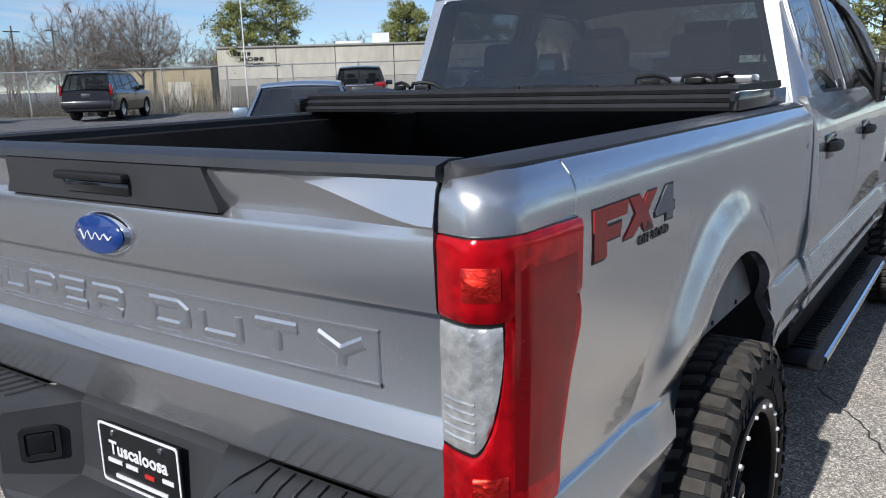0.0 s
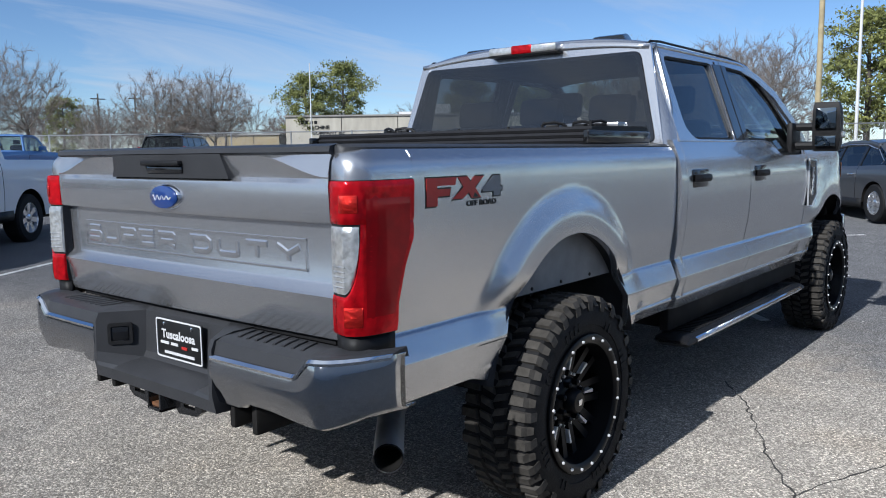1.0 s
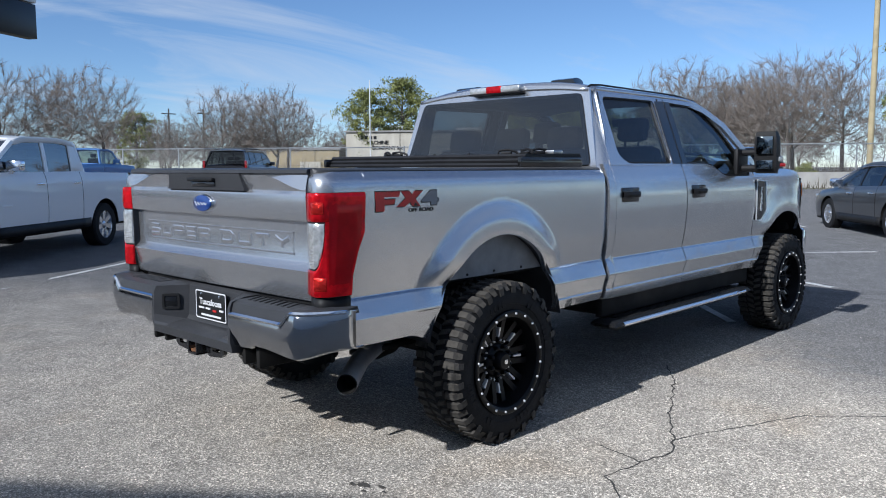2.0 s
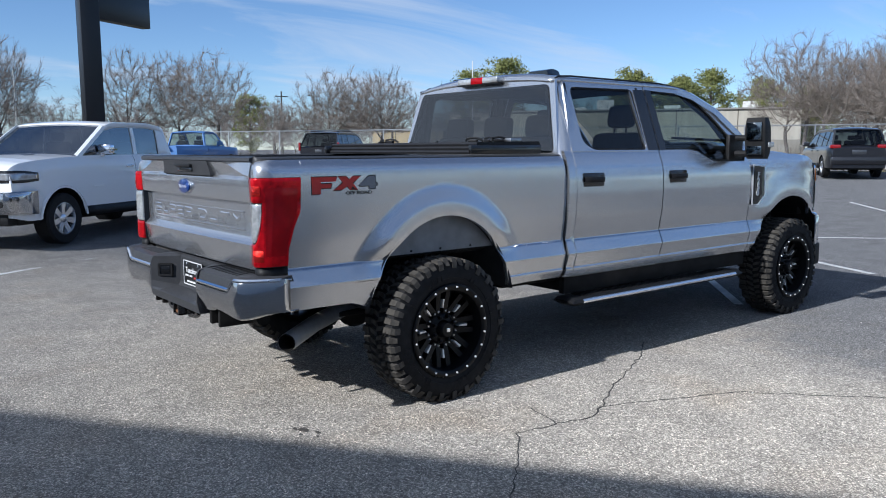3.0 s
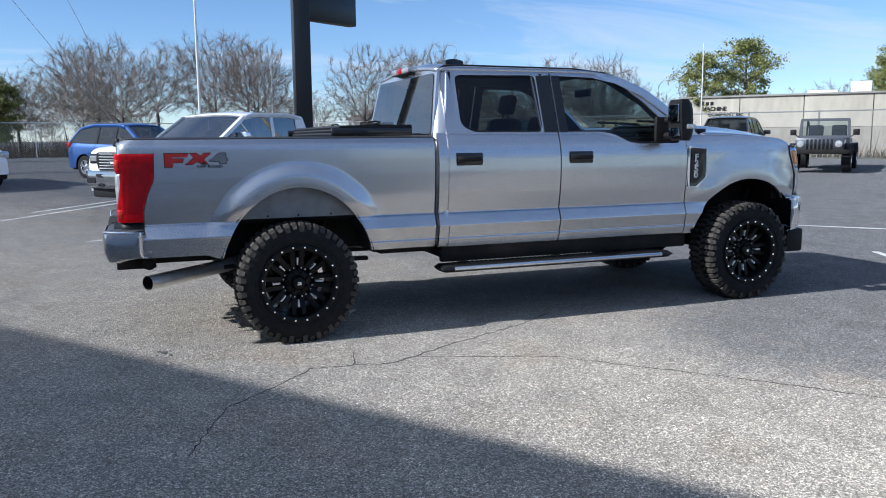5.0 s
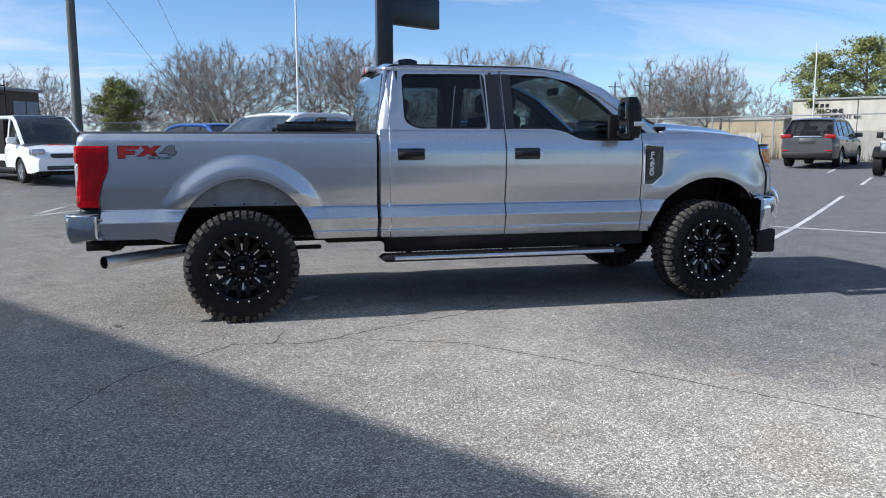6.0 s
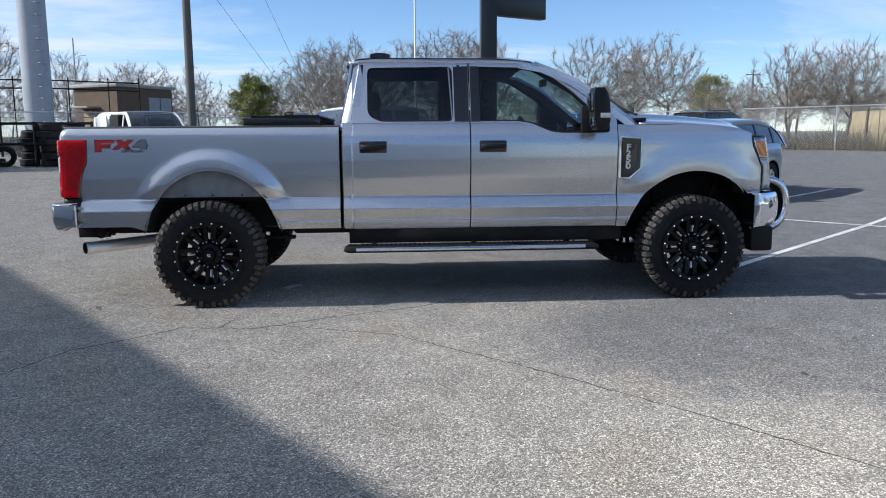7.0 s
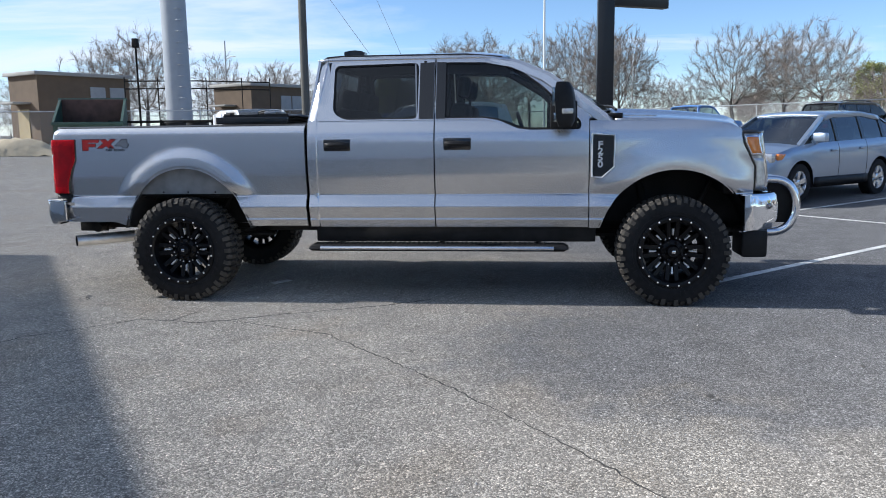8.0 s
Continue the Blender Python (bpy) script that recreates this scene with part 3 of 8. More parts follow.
bm = B()
box(bm, -0.215, 0.245, 1.112, 1.19, 2.012, 2.058, 0.012)
brake = part("high_brake_lamp", bm, M_CLEARLENS, truck, "clear and red high brake lamp")
bm = B()
box(bm, -0.055, 0.085, 1.108, 1.185, 2.010, 2.060, 0.010)
part("brake_lens", bm, M_REDLENS, brake, "red brake lens")
bm = B()
box(bm, -0.225, 0.255, 1.116, 1.20, 2.004, 2.014, 0.003)
part("lamp_gasket", bm, M_PLASTIC, brake)

bm = B()
rows = []
for k in range(13):
    v = k / 12
    y, z, w = 2.73 + 0.83 * v, 2.015 - 0.455 * v - 0.03 * math.sin(v * 3.14) * -1, 0.735 + 0.125 * v
    rows.append([(w * u, y + 0.07 * (1 - u * u), z) for u in [-1 + j / 8 for j in range(17)]])
grid(bm, rows)
part("windscreen", bm, G_CLEAR, truck, "clear windscreen", angle=60)
bm = B()
rows = []
for y in (3.50, 3.56, 3.62, 3.66):
    rows.append([(0.90 * u, y + 0.05 * (1 - u * u), 1.55 - 0.02 * abs(u) + (0.0 if y > 3.5 else -0.03)) for u in [-1 + j / 6 for j in range(13)]])
grid(bm, rows)
cowl = part("cowl_panel", bm, M_PLASTIC, truck, "black cowl panel", solid=0.03, outward=(0, 0, 1))
for x0, x1 in ((0.75, 0.1), (0.05, -0.6)):
    bm = B()
    tube(bm, [(x0, 3.62, 1.56), (x0 - 0.1, 3.60, 1.585), (x1, 3.50, 1.615)], 0.012, 6)
    part("wiper", bm, M_PLASTIC, truck)

# bonnet
bm = B()
rows = []
for k in range(19):
    v = k / 18
    y = 3.60 + 1.10 * v
    row = []
    for j in range(29):
        u = -1 + j / 14
        a = abs(u)
        z = 1.535 - 0.075 * v ** 2.2 - 0.05 * a ** 4 + 0.045 * (1 - sstep(0.45, 0.62, a)) * (1 - 0.4 * v) - (0.09 * max(0, (v - 0.9) / 0.1) ** 2)
        row.append((u * (0.925 - 0.055 * v ** 2), y - 0.03 * v * a * a * 3, z))
    rows.append(row)
grid(bm, rows)
part("bonnet", bm, M_SILVER, truck, "silver bonnet with a raised centre", angle=40, solid=0.02, outward=(0, 0, 1))

# front end
bm = B()
box(bm, -0.88, 0.88, 4.45, 4.66, 0.88, 1.38, 0.03)
part("front_carrier", bm, M_UNDER, truck)
bm = B()
box(bm, -0.62, 0.62, 4.60, 4.80, 0.93, 1.38, 0.03)
grille = part("grille", bm, M_PLASTIC, truck, "black and chrome radiator grille")
for k in range(3):
    bm = B()
    z = 1.02 + 0.13 * k
    box(bm, -0.60, 0.60, 4.785, 4.825, z, z + 0.055, 0.012)
    part("grille_bar", bm, M_CHROME, grille)


def lamp_point(s, u, z, out=0.0):
    """Point of the wrapped headlight: u runs from the fender edge round to the grille."""
    ys = float(np.interp(z, (0.90, 1.10, 1.29, 1.37), (4.685, 4.685, 4.585, 4.572)))
    rake = 0.16 * max(0.0, z - 1.0)
    x0 = side_x(ys, z) - 0.004
    c, f = (x0 - 0.004, 4.835 - rake), (0.62, 4.85 - rake)
    x = (1 - u) ** 2 * x0 + 2 * u * (1 - u) * c[0] + u * u * f[0]
    y = (1 - u) ** 2 * ys + 2 * u * (1 - u) * c[1] + u * u * f[1]
    return (s * (x + out * (1 - u)), y + out * u, z)


def lamp_patch(bm, s, u0, u1, z0, z1, out, n=14, m=8):
    grid(bm, [[lamp_point(s, u0 + (u1 - u0) * i / n, z0 + (z1 - z0) * j / m, out) for j in range(m + 1)] for i in range(n + 1)])


for s in (1, -1):
    bm = B()
    lamp_patch(bm, s, 0.0, 1.0, 0.915, 1.365, 0.0, 20, 14)
    hl = part("headlight", bm, M_HEADLENS, truck, "clear headlight with amber corner", angle=50, solid=0.02, outward=(s, 1, 0))
    bm = B()
    lamp_patch(bm, s, 0.03, 0.40, 1.185, 1.345, 0.006)
    part("lens_frame", bm, M_CHROME, hl, "bright lens frame", solid=0.008, outward=(s, 0, 0))
    bm = B()
    lamp_patch(bm, s, 0.07, 0.35, 1.205, 1.330, 0.011)
    part("amber_lens", bm, M_AMBER, hl, "amber turn lens", solid=0.008, outward=(s, 0, 0))
    bm = B()
    lamp_patch(bm, s, 0.05, 0.36, 0.935, 1.165, 0.006)
    part("corner_reflector", bm, M_CLEARLENS, hl, "clear ribbed corner reflector", solid=0.006, outward=(s, 0, 0))
    bm = B()
    edge = [lamp_point(s, u, 0.913, 0.003) for u in (0.5, 0.25, 0.0)] + [lamp_point(s, 0.0, z, 0.003) for z in (1.0, 1.10, 1.16, 1.23, 1.29, 1.345)] + [lamp_point(s, u, 1.367, 0.003) for u in (0.0, 0.2, 0.45, 0.8)]
    tube(bm, edge, 0.009, 6)
    part("headlight_gasket", bm, M_GLOSSBLACK, hl, "black headlight surround", angle=60)
bm = B()
rows = []
for k in range(31):
    u = -1 + k / 15
    a = abs(u)
    x = u * 0.985
    yo = 4.945 - 0.06 * a ** 2 - 0.22 * max(0, (a - 0.72) / 0.28) ** 2.2
    rows.append([(x, yo - 0.10, 0.885), (x, yo - 0.02, 0.885), (x, yo, 0.865), (x, yo + 0.015, 0.78), (x, yo + 0.012, 0.68), (x, yo - 0.02, 0.60), (x, yo - 0.10, 0.585)])
for end in (0, -1):
    e = [(p[0], 4.60, p[2]) for p in rows[end]]
    rows.insert(0, e) if end == 0 else rows.append(e)
grid(bm, rows)
fbump = part("front_bumper", bm, M_CHROME, truck, "chrome front bumper", angle=40, solid=0.01, outward=(0, 1, 0))
bm = B()
for s in (1, -1):
    box(bm, s * 0.62, s * 0.95, 4.60, 4.80, 0.38, 0.60, 0.025)
box(bm, -0.65, 0.65, 4.70, 4.88, 0.46, 0.60, 0.025)
part("air_dam", bm, M_PLASTIC, fbump, "black plastic air dam")
for s in (1, -1):
    bm = B()
    pts = [(s * 0.44, 4.92 + 0.235 * max(0.0, math.cos(radians(t))) ** 0.7, 0.745 + 0.225 * math.sin(radians(t))) for t in range(90, -91, -10)]
    pts = [(s * 0.44, 4.84, 0.965)] + pts + [(s * 0.44, 4.84, 0.525)]
    tube(bm, pts, 0.036, 12)
    if s == 1:
        bull = part("bull_bar", bm, M_CHROME, truck, "chrome tubular bull bar", angle=60)
    else:
        part("bull_bar_hoop", bm, M_CHROME, bull, angle=60)
for z, y in ((0.955, 5.03), (0.68, 5.15)):
    bm = B()
    tube(bm, [(-0.44, y, z), (0.44, y, z)], 0.034, 12)
    part("cross_tube", bm, M_CHROME, bull, angle=60)
for s in (1, -1):
    bm = B()
    box(bm, s * 0.40, s * 0.42, 4.90, 5.14, 0.60, 0.95, 0.005)
    part("bar_bracket", bm, M_UNDER, bull)

# cargo bed
bm = B()
box(bm, -0.80, 0.80, -1.11, 1.06, 0.86, 0.885, 0.004)
bed = part("bed_floor", bm, M_LINER, truck, "ribbed black bed liner floor")
for k in range(9):
    bm = B()
    box(bm, -0.70 + 0.16 * k, -0.62 + 0.16 * k, -1.10, 1.05, 0.885, 0.90, 0.004)
    part("floor_rib", bm, M_LINER, bed)
for s in (1, -1):
    bm = B()
    box(bm, s * 0.80, s * 0.885, -1.12, 1.07, 0.885, 1.455, 0.008)
    box(bm, s * 0.60, s * 0.805, -0.38, 0.42, 0.885, 1.10, 0.05)
    part("bed_wall", bm, M_LINER, truck, "black lined inner bed wall")
    bm = B()
    rows = []
    for y in [-1.145, -1.143, -1.138, -1.130, -1.118, -1.102] + np.linspace(-1.085, 1.075, 40).tolist():
        xo = side_x(y, 1.462, True)
        if y < -1.072:
            xo = xo - 0.075 + math.sqrt(max(0.0, 0.075 ** 2 - (-1.072 - y) ** 2))
        rows.append([(s * x, y, z) for x, z in ((xo - 0.006, 1.455), (xo - 0.008, 1.474), (max(xo - 0.03, 0.868), 1.484), (0.866, 1.484), (0.857, 1.476), (0.857, 1.44))])
    V = grid(bm, rows)
    bm.faces.new(V[0])
    bm.faces.new(V[-1][::-1])
    part("bed_rail_cap", bm, M_TRIM, truck, "black plastic bed rail cap", outward=(0, 0, 1))
bm = B()
box(bm, -0.88, 0.88, 1.02, 1.075, 0.86, 1.475, 0.008)
part("bed_front_wall", bm, M_LINER, truck)

# folded tonneau cover
cover = thing("tonneau_cover", "folded black vinyl tonneau cover lying on the bed rails", "bed cover")
for k in range(3):
    bm = B()
    z = 1.487 + 0.026 * k
    y0 = 0.34 + 0.012 * k
    rows = []
    for j in range(15):
        u = -1 + j / 7
        rows.append([(0.885 * u, y0, z), (0.885 * u, y0 - 0.006, z + 0.012), (0.885 * u, y0 + 0.004, z + 0.024), (0.885 * u, y0 + 0.55, z + 0.026 + 0.006 * math.sin(j * 1.7 + k)), (0.885 * u, y0 + 0.565, z + 0.012), (0.885 * u, y0 + 0.55, z)])
    V = grid(bm, rows, close=True)
    bm.faces.new(V[0])
    bm.faces.new(V[-1][::-1])
    part("cover_panel", bm, M_VINYL, cover)
for x, turn in ((0.50, 25), (0.66, -15), (0.76, 60), (-0.50, 10), (-0.62, -30)):
    bm = B()
    m = pose(x, 0.66, 1.566, 0, 0, turn)
    tube(bm, [m @ Vector(p) for p in ((-0.05, 0, 0.004), (-0.045, 0, 0.024), (0.01, 0.004, 0.030), (0.05, 0.01, 0.022), (0.075, 0.015, 0.006))], 0.008, 6)
    box(bm, -0.03, 0.035, -0.016, 0.016, 0.0, 0.018, 0.004, m)
    part("clamp", bm, M_PLASTIC, cover, "black clamp")
for x in (-0.3, 0.1, 0.4):
    bm = B()
    lathe(bm, [(1.562, 0.009), (1.572, 0.008), (1.574, 0.0001)], 8, (x, 0.42, 0), "z")
    part("cover_stud", bm, M_PLASTIC, cover)
bm = B()
box(bm, 0.55, 0.84, 0.70, 0.80, 1.562, 1.590, 0.006)
part("latch_bar", bm, M_STEEL, cover, "bare metal latch bar")
for s in (1, -1):
    bm = B()
    box(bm, s * 0.875, s * 0.905, 0.30, 0.92, 1.487, 1.545, 0.006)
    part("end_rail", bm, M_GLOSSBLACK, cover)

# tailgate
TG_LOW = ([0.885, 0.90, 1.005, 1.022, 1.052, 1.062, 1.225, 1.240, 1.249, 1.258, 1.36, 1.368], [-1.128, -1.136, -1.152, -1.158, -1.128, -1.124, -1.128, -1.130, -1.158, -1.162, -1.166, -1.164])


def gate_y(x, z):
    """Outer face of the tailgate, with a scoop below its top edge that runs out towards the lamps."""
    if z <= 1.368:
        y = float(np.interp(z, *TG_LOW))
    else:
        zt = 1.452 - 0.068 * sstep(0.52, 0.86, abs(x))
        d = (zt - 1.384) / 0.068
        y = float(np.interp(z, (1.368, 1.382, max(1.386, zt), 1.462), (-1.164, -1.164 + 0.024 * d, -1.166, -1.150)))
    return y - 0.012 * (1 - (x / 0.88) ** 2)


bm = B()
rows = []
for j in range(61):
    x = -0.847 + 1.694 * j / 60
    zt = 1.452 - 0.068 * sstep(0.52, 0.86, abs(x))
    zs = TG_LOW[0] + [1.375, 1.382] + [1.382 + (max(1.386, zt) - 1.382) * q for q in (0.25, 0.5, 0.75, 1.0)] + [max(1.386, zt) + (1.458 - max(1.386, zt)) * q for q in (0.33, 0.66, 1.0)]
    col = [(x, gate_y(x, z), z) for z in zs]
    rows.append([(x, -1.08, 0.885)] + col + [(x, -1.08, 1.458)])
V = grid(bm, rows)
bm.faces.new(V[0])
bm.faces.new(V[-1][::-1])
gate = part("tailgate", bm, M_SILVER, truck, "silver tailgate with pressed lettering", angle=24, outward=(0, -1, 0))
bm = B()
rows = []
for j in range(31):
    x = -0.852 + 1.704 * j / 30
    yo = gate_y(x, 1.45)
    rows.append([(x, yo + 0.004, 1.452), (x, yo - 0.010, 1.462), (x, yo - 0.006, 1.478), (x, yo + 0.03, 1.486), (x, -1.085, 1.484), (x, -1.08, 1.45)])
V = grid(bm, rows)
bm.faces.new(V[0])
bm.faces.new(V[-1][::-1])
part("tailgate_cap", bm, M_TRIM, gate, "dark plastic tailgate top cap", outward=(0, 0, 1))
bm = B()
prism(bm, [(-0.348, 1.459), (0.348, 1.459), (0.362, 1.405), (0.374, 1.384), (0.374, 1.376), (-0.374, 1.376), (-0.374, 1.384), (-0.362, 1.405)], lambda x, z: (x, -1.168 - 0.010 * (z > 1.43) - 0.012 * (1 - (x / 0.88) ** 2), z), lambda x, z: (x, gate_y(x, z) + 0.03, z))
bez = part("handle_bezel", bm, M_TRIM, gate, "dark plastic handle surround")
bm = B()
box(bm, -0.13, 0.12, -1.203, -1.154, 1.420, 1.438, 0.006)
part("tailgate_handle", bm, M_PLASTIC, bez, "black tailgate handle")
bm = B()
box(bm, -0.115, 0.115, -1.186, -1.144, 1.392, 1.42, 0.006)
part("handle_recess", bm, M_GLOSSBLACK, bez)
bm = B()
lathe(bm, [(-1.170, 0.0001), (-1.176, 0.010), (-1.170, 0.014), (-1.15, 0.014)], 14, (0.0, 0, 1.462), "y")
part("camera_lens", bm, M_CHROME, bez, "small camera lens")
bm = B()
lathe(bm, [(-1.197, 0.0001), (-1.195, 0.5), (-1.190, 0.85), (-1.180, 1.0), (-1.16, 1.0)], 40, (0, 0, 0), "y")
for v in bm.verts:
    v.co.x, v.co.z = v.co.x * 0.096, 1.307 + v.co.z * 0.047
oval = part("oval_badge", bm, M_CHROME, gate, "blue oval badge with a bright rim", angle=50)
bm = B()
lathe(bm, [(-1.201, 0.0001), (-1.199, 0.5), (-1.195, 0.86), (-1.190, 0.9)], 40, (0, 0, 0), "y")
for v in bm.verts:
    v.co.x, v.co.z = v.co.x * 0.096, 1.307 + v.co.z * 0.047
part("badge_field", bm, M_BADGEBLUE, oval, "dark blue badge field", angle=50)
bm = B()
tube(bm, [(-0.058 + 0.0058 * k, -1.1995, 1.305 + 0.009 * math.sin(k * 1.25 + 0.6) * (1.25 - 0.035 * k)) for k in range(21)], 0.0022, 5)
part("badge_script", bm, M_PLATEWHITE, oval)
# pressed word and its field
bm = B()
for a, b, c, d in ((-0.70, 0.70, 1.186, 1.191), (-0.70, 0.70, 1.089, 1.094), (-0.705, -0.700, 1.089, 1.191), (0.700, 0.705, 1.089, 1.191)):
    n = 20
    rows = []
    for j in range(n + 1):
        x = a + (b - a) * j / n
        rows.append([(x, gate_y(x, c) - 0.0005, c - 0.002), (x, gate_y(x, c) - 0.005, c), (x, gate_y(x, d) - 0.005, d), (x, gate_y(x, d) - 0.0005, d + 0.002)])
    grid(bm, rows)
part("pressed_border", bm, M_SILVER, gate, smooth=False)
BLOCK = {"S": [[(1, 1), (0.08, 1), (0, 0.9), (0, 0.6), (0.08, 0.5), (0.92, 0.5), (1, 0.4), (1, 0.1), (0.92, 0), (0, 0)]],
         "U": [[(0, 1), (0, 0.12), (0.1, 0), (0.9, 0), (1, 0.12), (1, 1)]],
         "P": [[(0, 0), (0, 1), (0.92, 1), (1, 0.9), (1, 0.52), (0.92, 0.42), (0.08, 0.42)]],
         "E": [[(1, 1), (0, 1), (0, 0), (1, 0)], [(0.1, 0.5), (0.9, 0.5)]],
         "R": [[(0, 0), (0, 1), (0.92, 1), (1, 0.9), (1, 0.52), (0.92, 0.42), (0.08, 0.42)], [(0.55, 0.36), (1, 0)]],
         "D": [[(0, 0), (0, 1), (0.8, 1), (1, 0.75), (1, 0.25), (0.8, 0), (0.08, 0)]],
         "T": [[(0, 1), (1, 1)], [(0.5, 0.88), (0.5, 0)]], "Y": [[(0, 1), (0.5, 0.48), (1, 1)], [(0.5, 0.40), (0.5, 0)]]}


def ridge(bm, pts, hw, tw, rise, f):
    """A raised stroke with sloping sides along a flat line."""
    P2 = [Vector(p) for p in pts]
    rows = []
    for i, p in enumerate(P2):
        a = (p - P2[i - 1]).normalized() if i else (P2[1] - p).normalized()
        b = (P2[i + 1] - p).normalized() if i < len(P2) - 1 else a
        n = Vector((-(a + b).y, (a + b).x)).normalized()
        k = min(1.6, 1 / max(0.3, n.dot(Vector((-a.y, a.x)))))
        rows.append([f(p + n * hw * k, 0.0005), f(p + n * tw * k, rise), f(p - n * tw * k, rise), f(p - n * hw * k, 0.0005)])
    V = grid(bm, rows)
    bm.faces.new(V[0])
    bm.faces.new(V[-1][::-1])


for k, ch in enumerate("SUPER DUTY"):
    if ch == " ":
        continue
    x = (-0.628 + 0.138 * k) if k < 5 else (0.142 + 0.158 * (k - 6))
    w = 0.096 if k < 5 else 0.108
    bm = B()
    for line in BLOCK[ch]:
        ridge(bm, [(x + (a - 0.5) * w, 1.116 + b * 0.048) for a, b in line], 0.0125, 0.0062, 0.0036, lambda p, o: (p.x, gate_y(p.x, p.y) - o, p.y))
    part("pressed_letter", bm, M_SILVER, gate, smooth=False)
bm = B()
box(bm, -0.80, -0.70, -1.153, -1.145, 1.000, 1.010, 0.001)
part("small_script", bm, M_DECALGREY, gate, "small dark model script")

# tail lights
for s in (1, -1):
    tl_plan = [(0.850, -1.158), (0.885, -1.172), (0.920, -1.178), (0.944, -1.166), (0.962, -1.142), (0.970, -1.10), (0.975, -1.05), (0.979, -0.99), (0.981, -0.935)]

    def tl_point(i, z, out=0.0, s=s, plan=tl_plan):
        """Point of the wrapped lamp: i runs along its plan."""
        k = min(int(i), len(plan) - 2)
        f = i - k
        x = plan[k][0] * (1 - f) + plan[k + 1][0] * f
        y = plan[k][1] * (1 - f) + plan[k + 1][1] * f
        if i > 4:
            q = (i - 4) / 4
            cut = float(np.interp(z, (0.92, 1.0, 1.12, 1.20, 1.37), (0.42, 0.40, 0.22, 0.03, 0.0)))
            y = plan[4][1] + (y - plan[4][1]) * (1 - cut)
        d = Vector((0.45 if i > 3 else 0.15, -0.6 if i < 5 else -0.1, 0)).normalized()
        return (s * (x + d.x * out), y + d.y * out, z)

    def lens_patch(bm, i0, i1, zlo, zhi, out, depth=0.03, ni=18, nz=12):
        rows = []
        for a in range(ni + 1):
            i = i0 + (i1 - i0) * a / ni
            lo, hi = zlo(i), zhi(i)
            rows.append([tl_point(i, lo, out - depth)] + [tl_point(i, lo + (hi - lo) * b / nz, out + (0.0 if 0 < b < nz else -0.005)) for b in range(nz + 1)] + [tl_point(i, hi, out - depth)])
        rows.insert(0, [tl_point(i0, zlo(i0) + (zhi(i0) - zlo(i0)) * min(1, max(0, (b - 1) / nz)), out - depth) for b in range(nz + 3)])
        rows.append([tl_point(i1, zlo(i1) + (zhi(i1) - zlo(i1)) * min(1, max(0, (b - 1) / nz)), out - depth) for b in range(nz + 3)])
        grid(bm, rows)

    bm = B()
    lens_patch(bm, 0, 8, lambda i: 0.915, lambda i: 1.378, 0.0)
    lamp = part("tail_light", bm, M_GLOSSBLACK, truck, "red and clear wrap-around tail light", angle=40)
    bm = B()
    lens_patch(bm, 0.04, 7.95, lambda i: 1.25, lambda i: 1.3755, 0.008)
    part("red_lens", bm, M_REDLENS, lamp, "red lens", angle=40)
    bm = B()
    lens_patch(bm, 0.04, 7.95, lambda i: 0.919, lambda i: 1.035 if i < 1.9 else min(1.25, 1.035 + 0.215 * (1 - math.sqrt(max(0.0, 1 - (min(1.0, (i - 1.9) / 1.9)) ** 2)))), 0.008, ni=48)
    part("red_lens", bm, M_REDLENS, lamp, "red lens", angle=40)
    bm = B()
    lens_patch(bm, 0.10, 3.7, lambda i: 1.043 if i < 1.9 else 1.043 + 0.20 * (1 - math.sqrt(max(0.0, 1 - ((i - 1.9) / 1.86) ** 2))), lambda i: 1.243, 0.0085, ni=30)
    part("reverse_lens", bm, M_CLEARLENS, lamp, "clear reversing lens", angle=40)
    bm = B()
    for z in (1.215, 1.20, 1.185, 1.17, 1.155, 1.14, 1.125, 1.11):
        rows = [[tl_point(i, z - 0.0025, 0.0082), tl_point(i, z, 0.0087), tl_point(i, z + 0.0025, 0.0082)] for i in (4.6, 5.2, 5.9, 6.6)]
        grid(bm, rows)
    part("lens_rib", bm, M_REDLENS, lamp)
    for i0, i1, za, zb in ((1.6, 3.6, 1.283, 1.335), (2.0, 3.9, 0.945, 1.005)):
        bm = B()
        rows = [[tl_point(i0 + (i1 - i0) * q / 6, za, 0.0085), tl_point(i0 + (i1 - i0) * q / 6, za + 0.004, 0.0105), tl_point(i0 + (i1 - i0) * q / 6, zb - 0.004, 0.0105), tl_point(i0 + (i1 - i0) * q / 6, zb, 0.0085)] for q in range(7)]
        grid(bm, rows)
        part("bulb_window", bm, M_REDBULB, lamp, "bright red reflector window")
    bm = B()
    for z in (1.065, 1.08, 1.095, 1.11, 1.125):
        rows = [[tl_point(i, z - 0.003, 0.009), tl_point(i, z, 0.012), tl_point(i, z + 0.003, 0.009)] for i in (0.3, 1.0, 1.6, 2.2)]
        grid(bm, rows)
    part("lens_rib", bm, M_CLEARLENS, lamp)
    bm = B()
    lens_patch(bm, 4.35, 7.6, lambda i: 0.945, lambda i: 1.352, 0.0088, depth=0.004, ni=14)
    part("side_lens", bm, M_REDLENS2, lamp, "darker red side lens", angle=40)
    # black filler below the lamp
    bm = B()
    rows = [[tl_point(i, z, -0.012) for i in (0, 1, 2, 3, 4, 5, 6, 7, 8)] for z in (0.84, 0.914)]
    grid(bm, rows)
    part("lamp_filler", bm, M_PLASTIC, truck, solid=0.02, outward=(s, -1, 0))
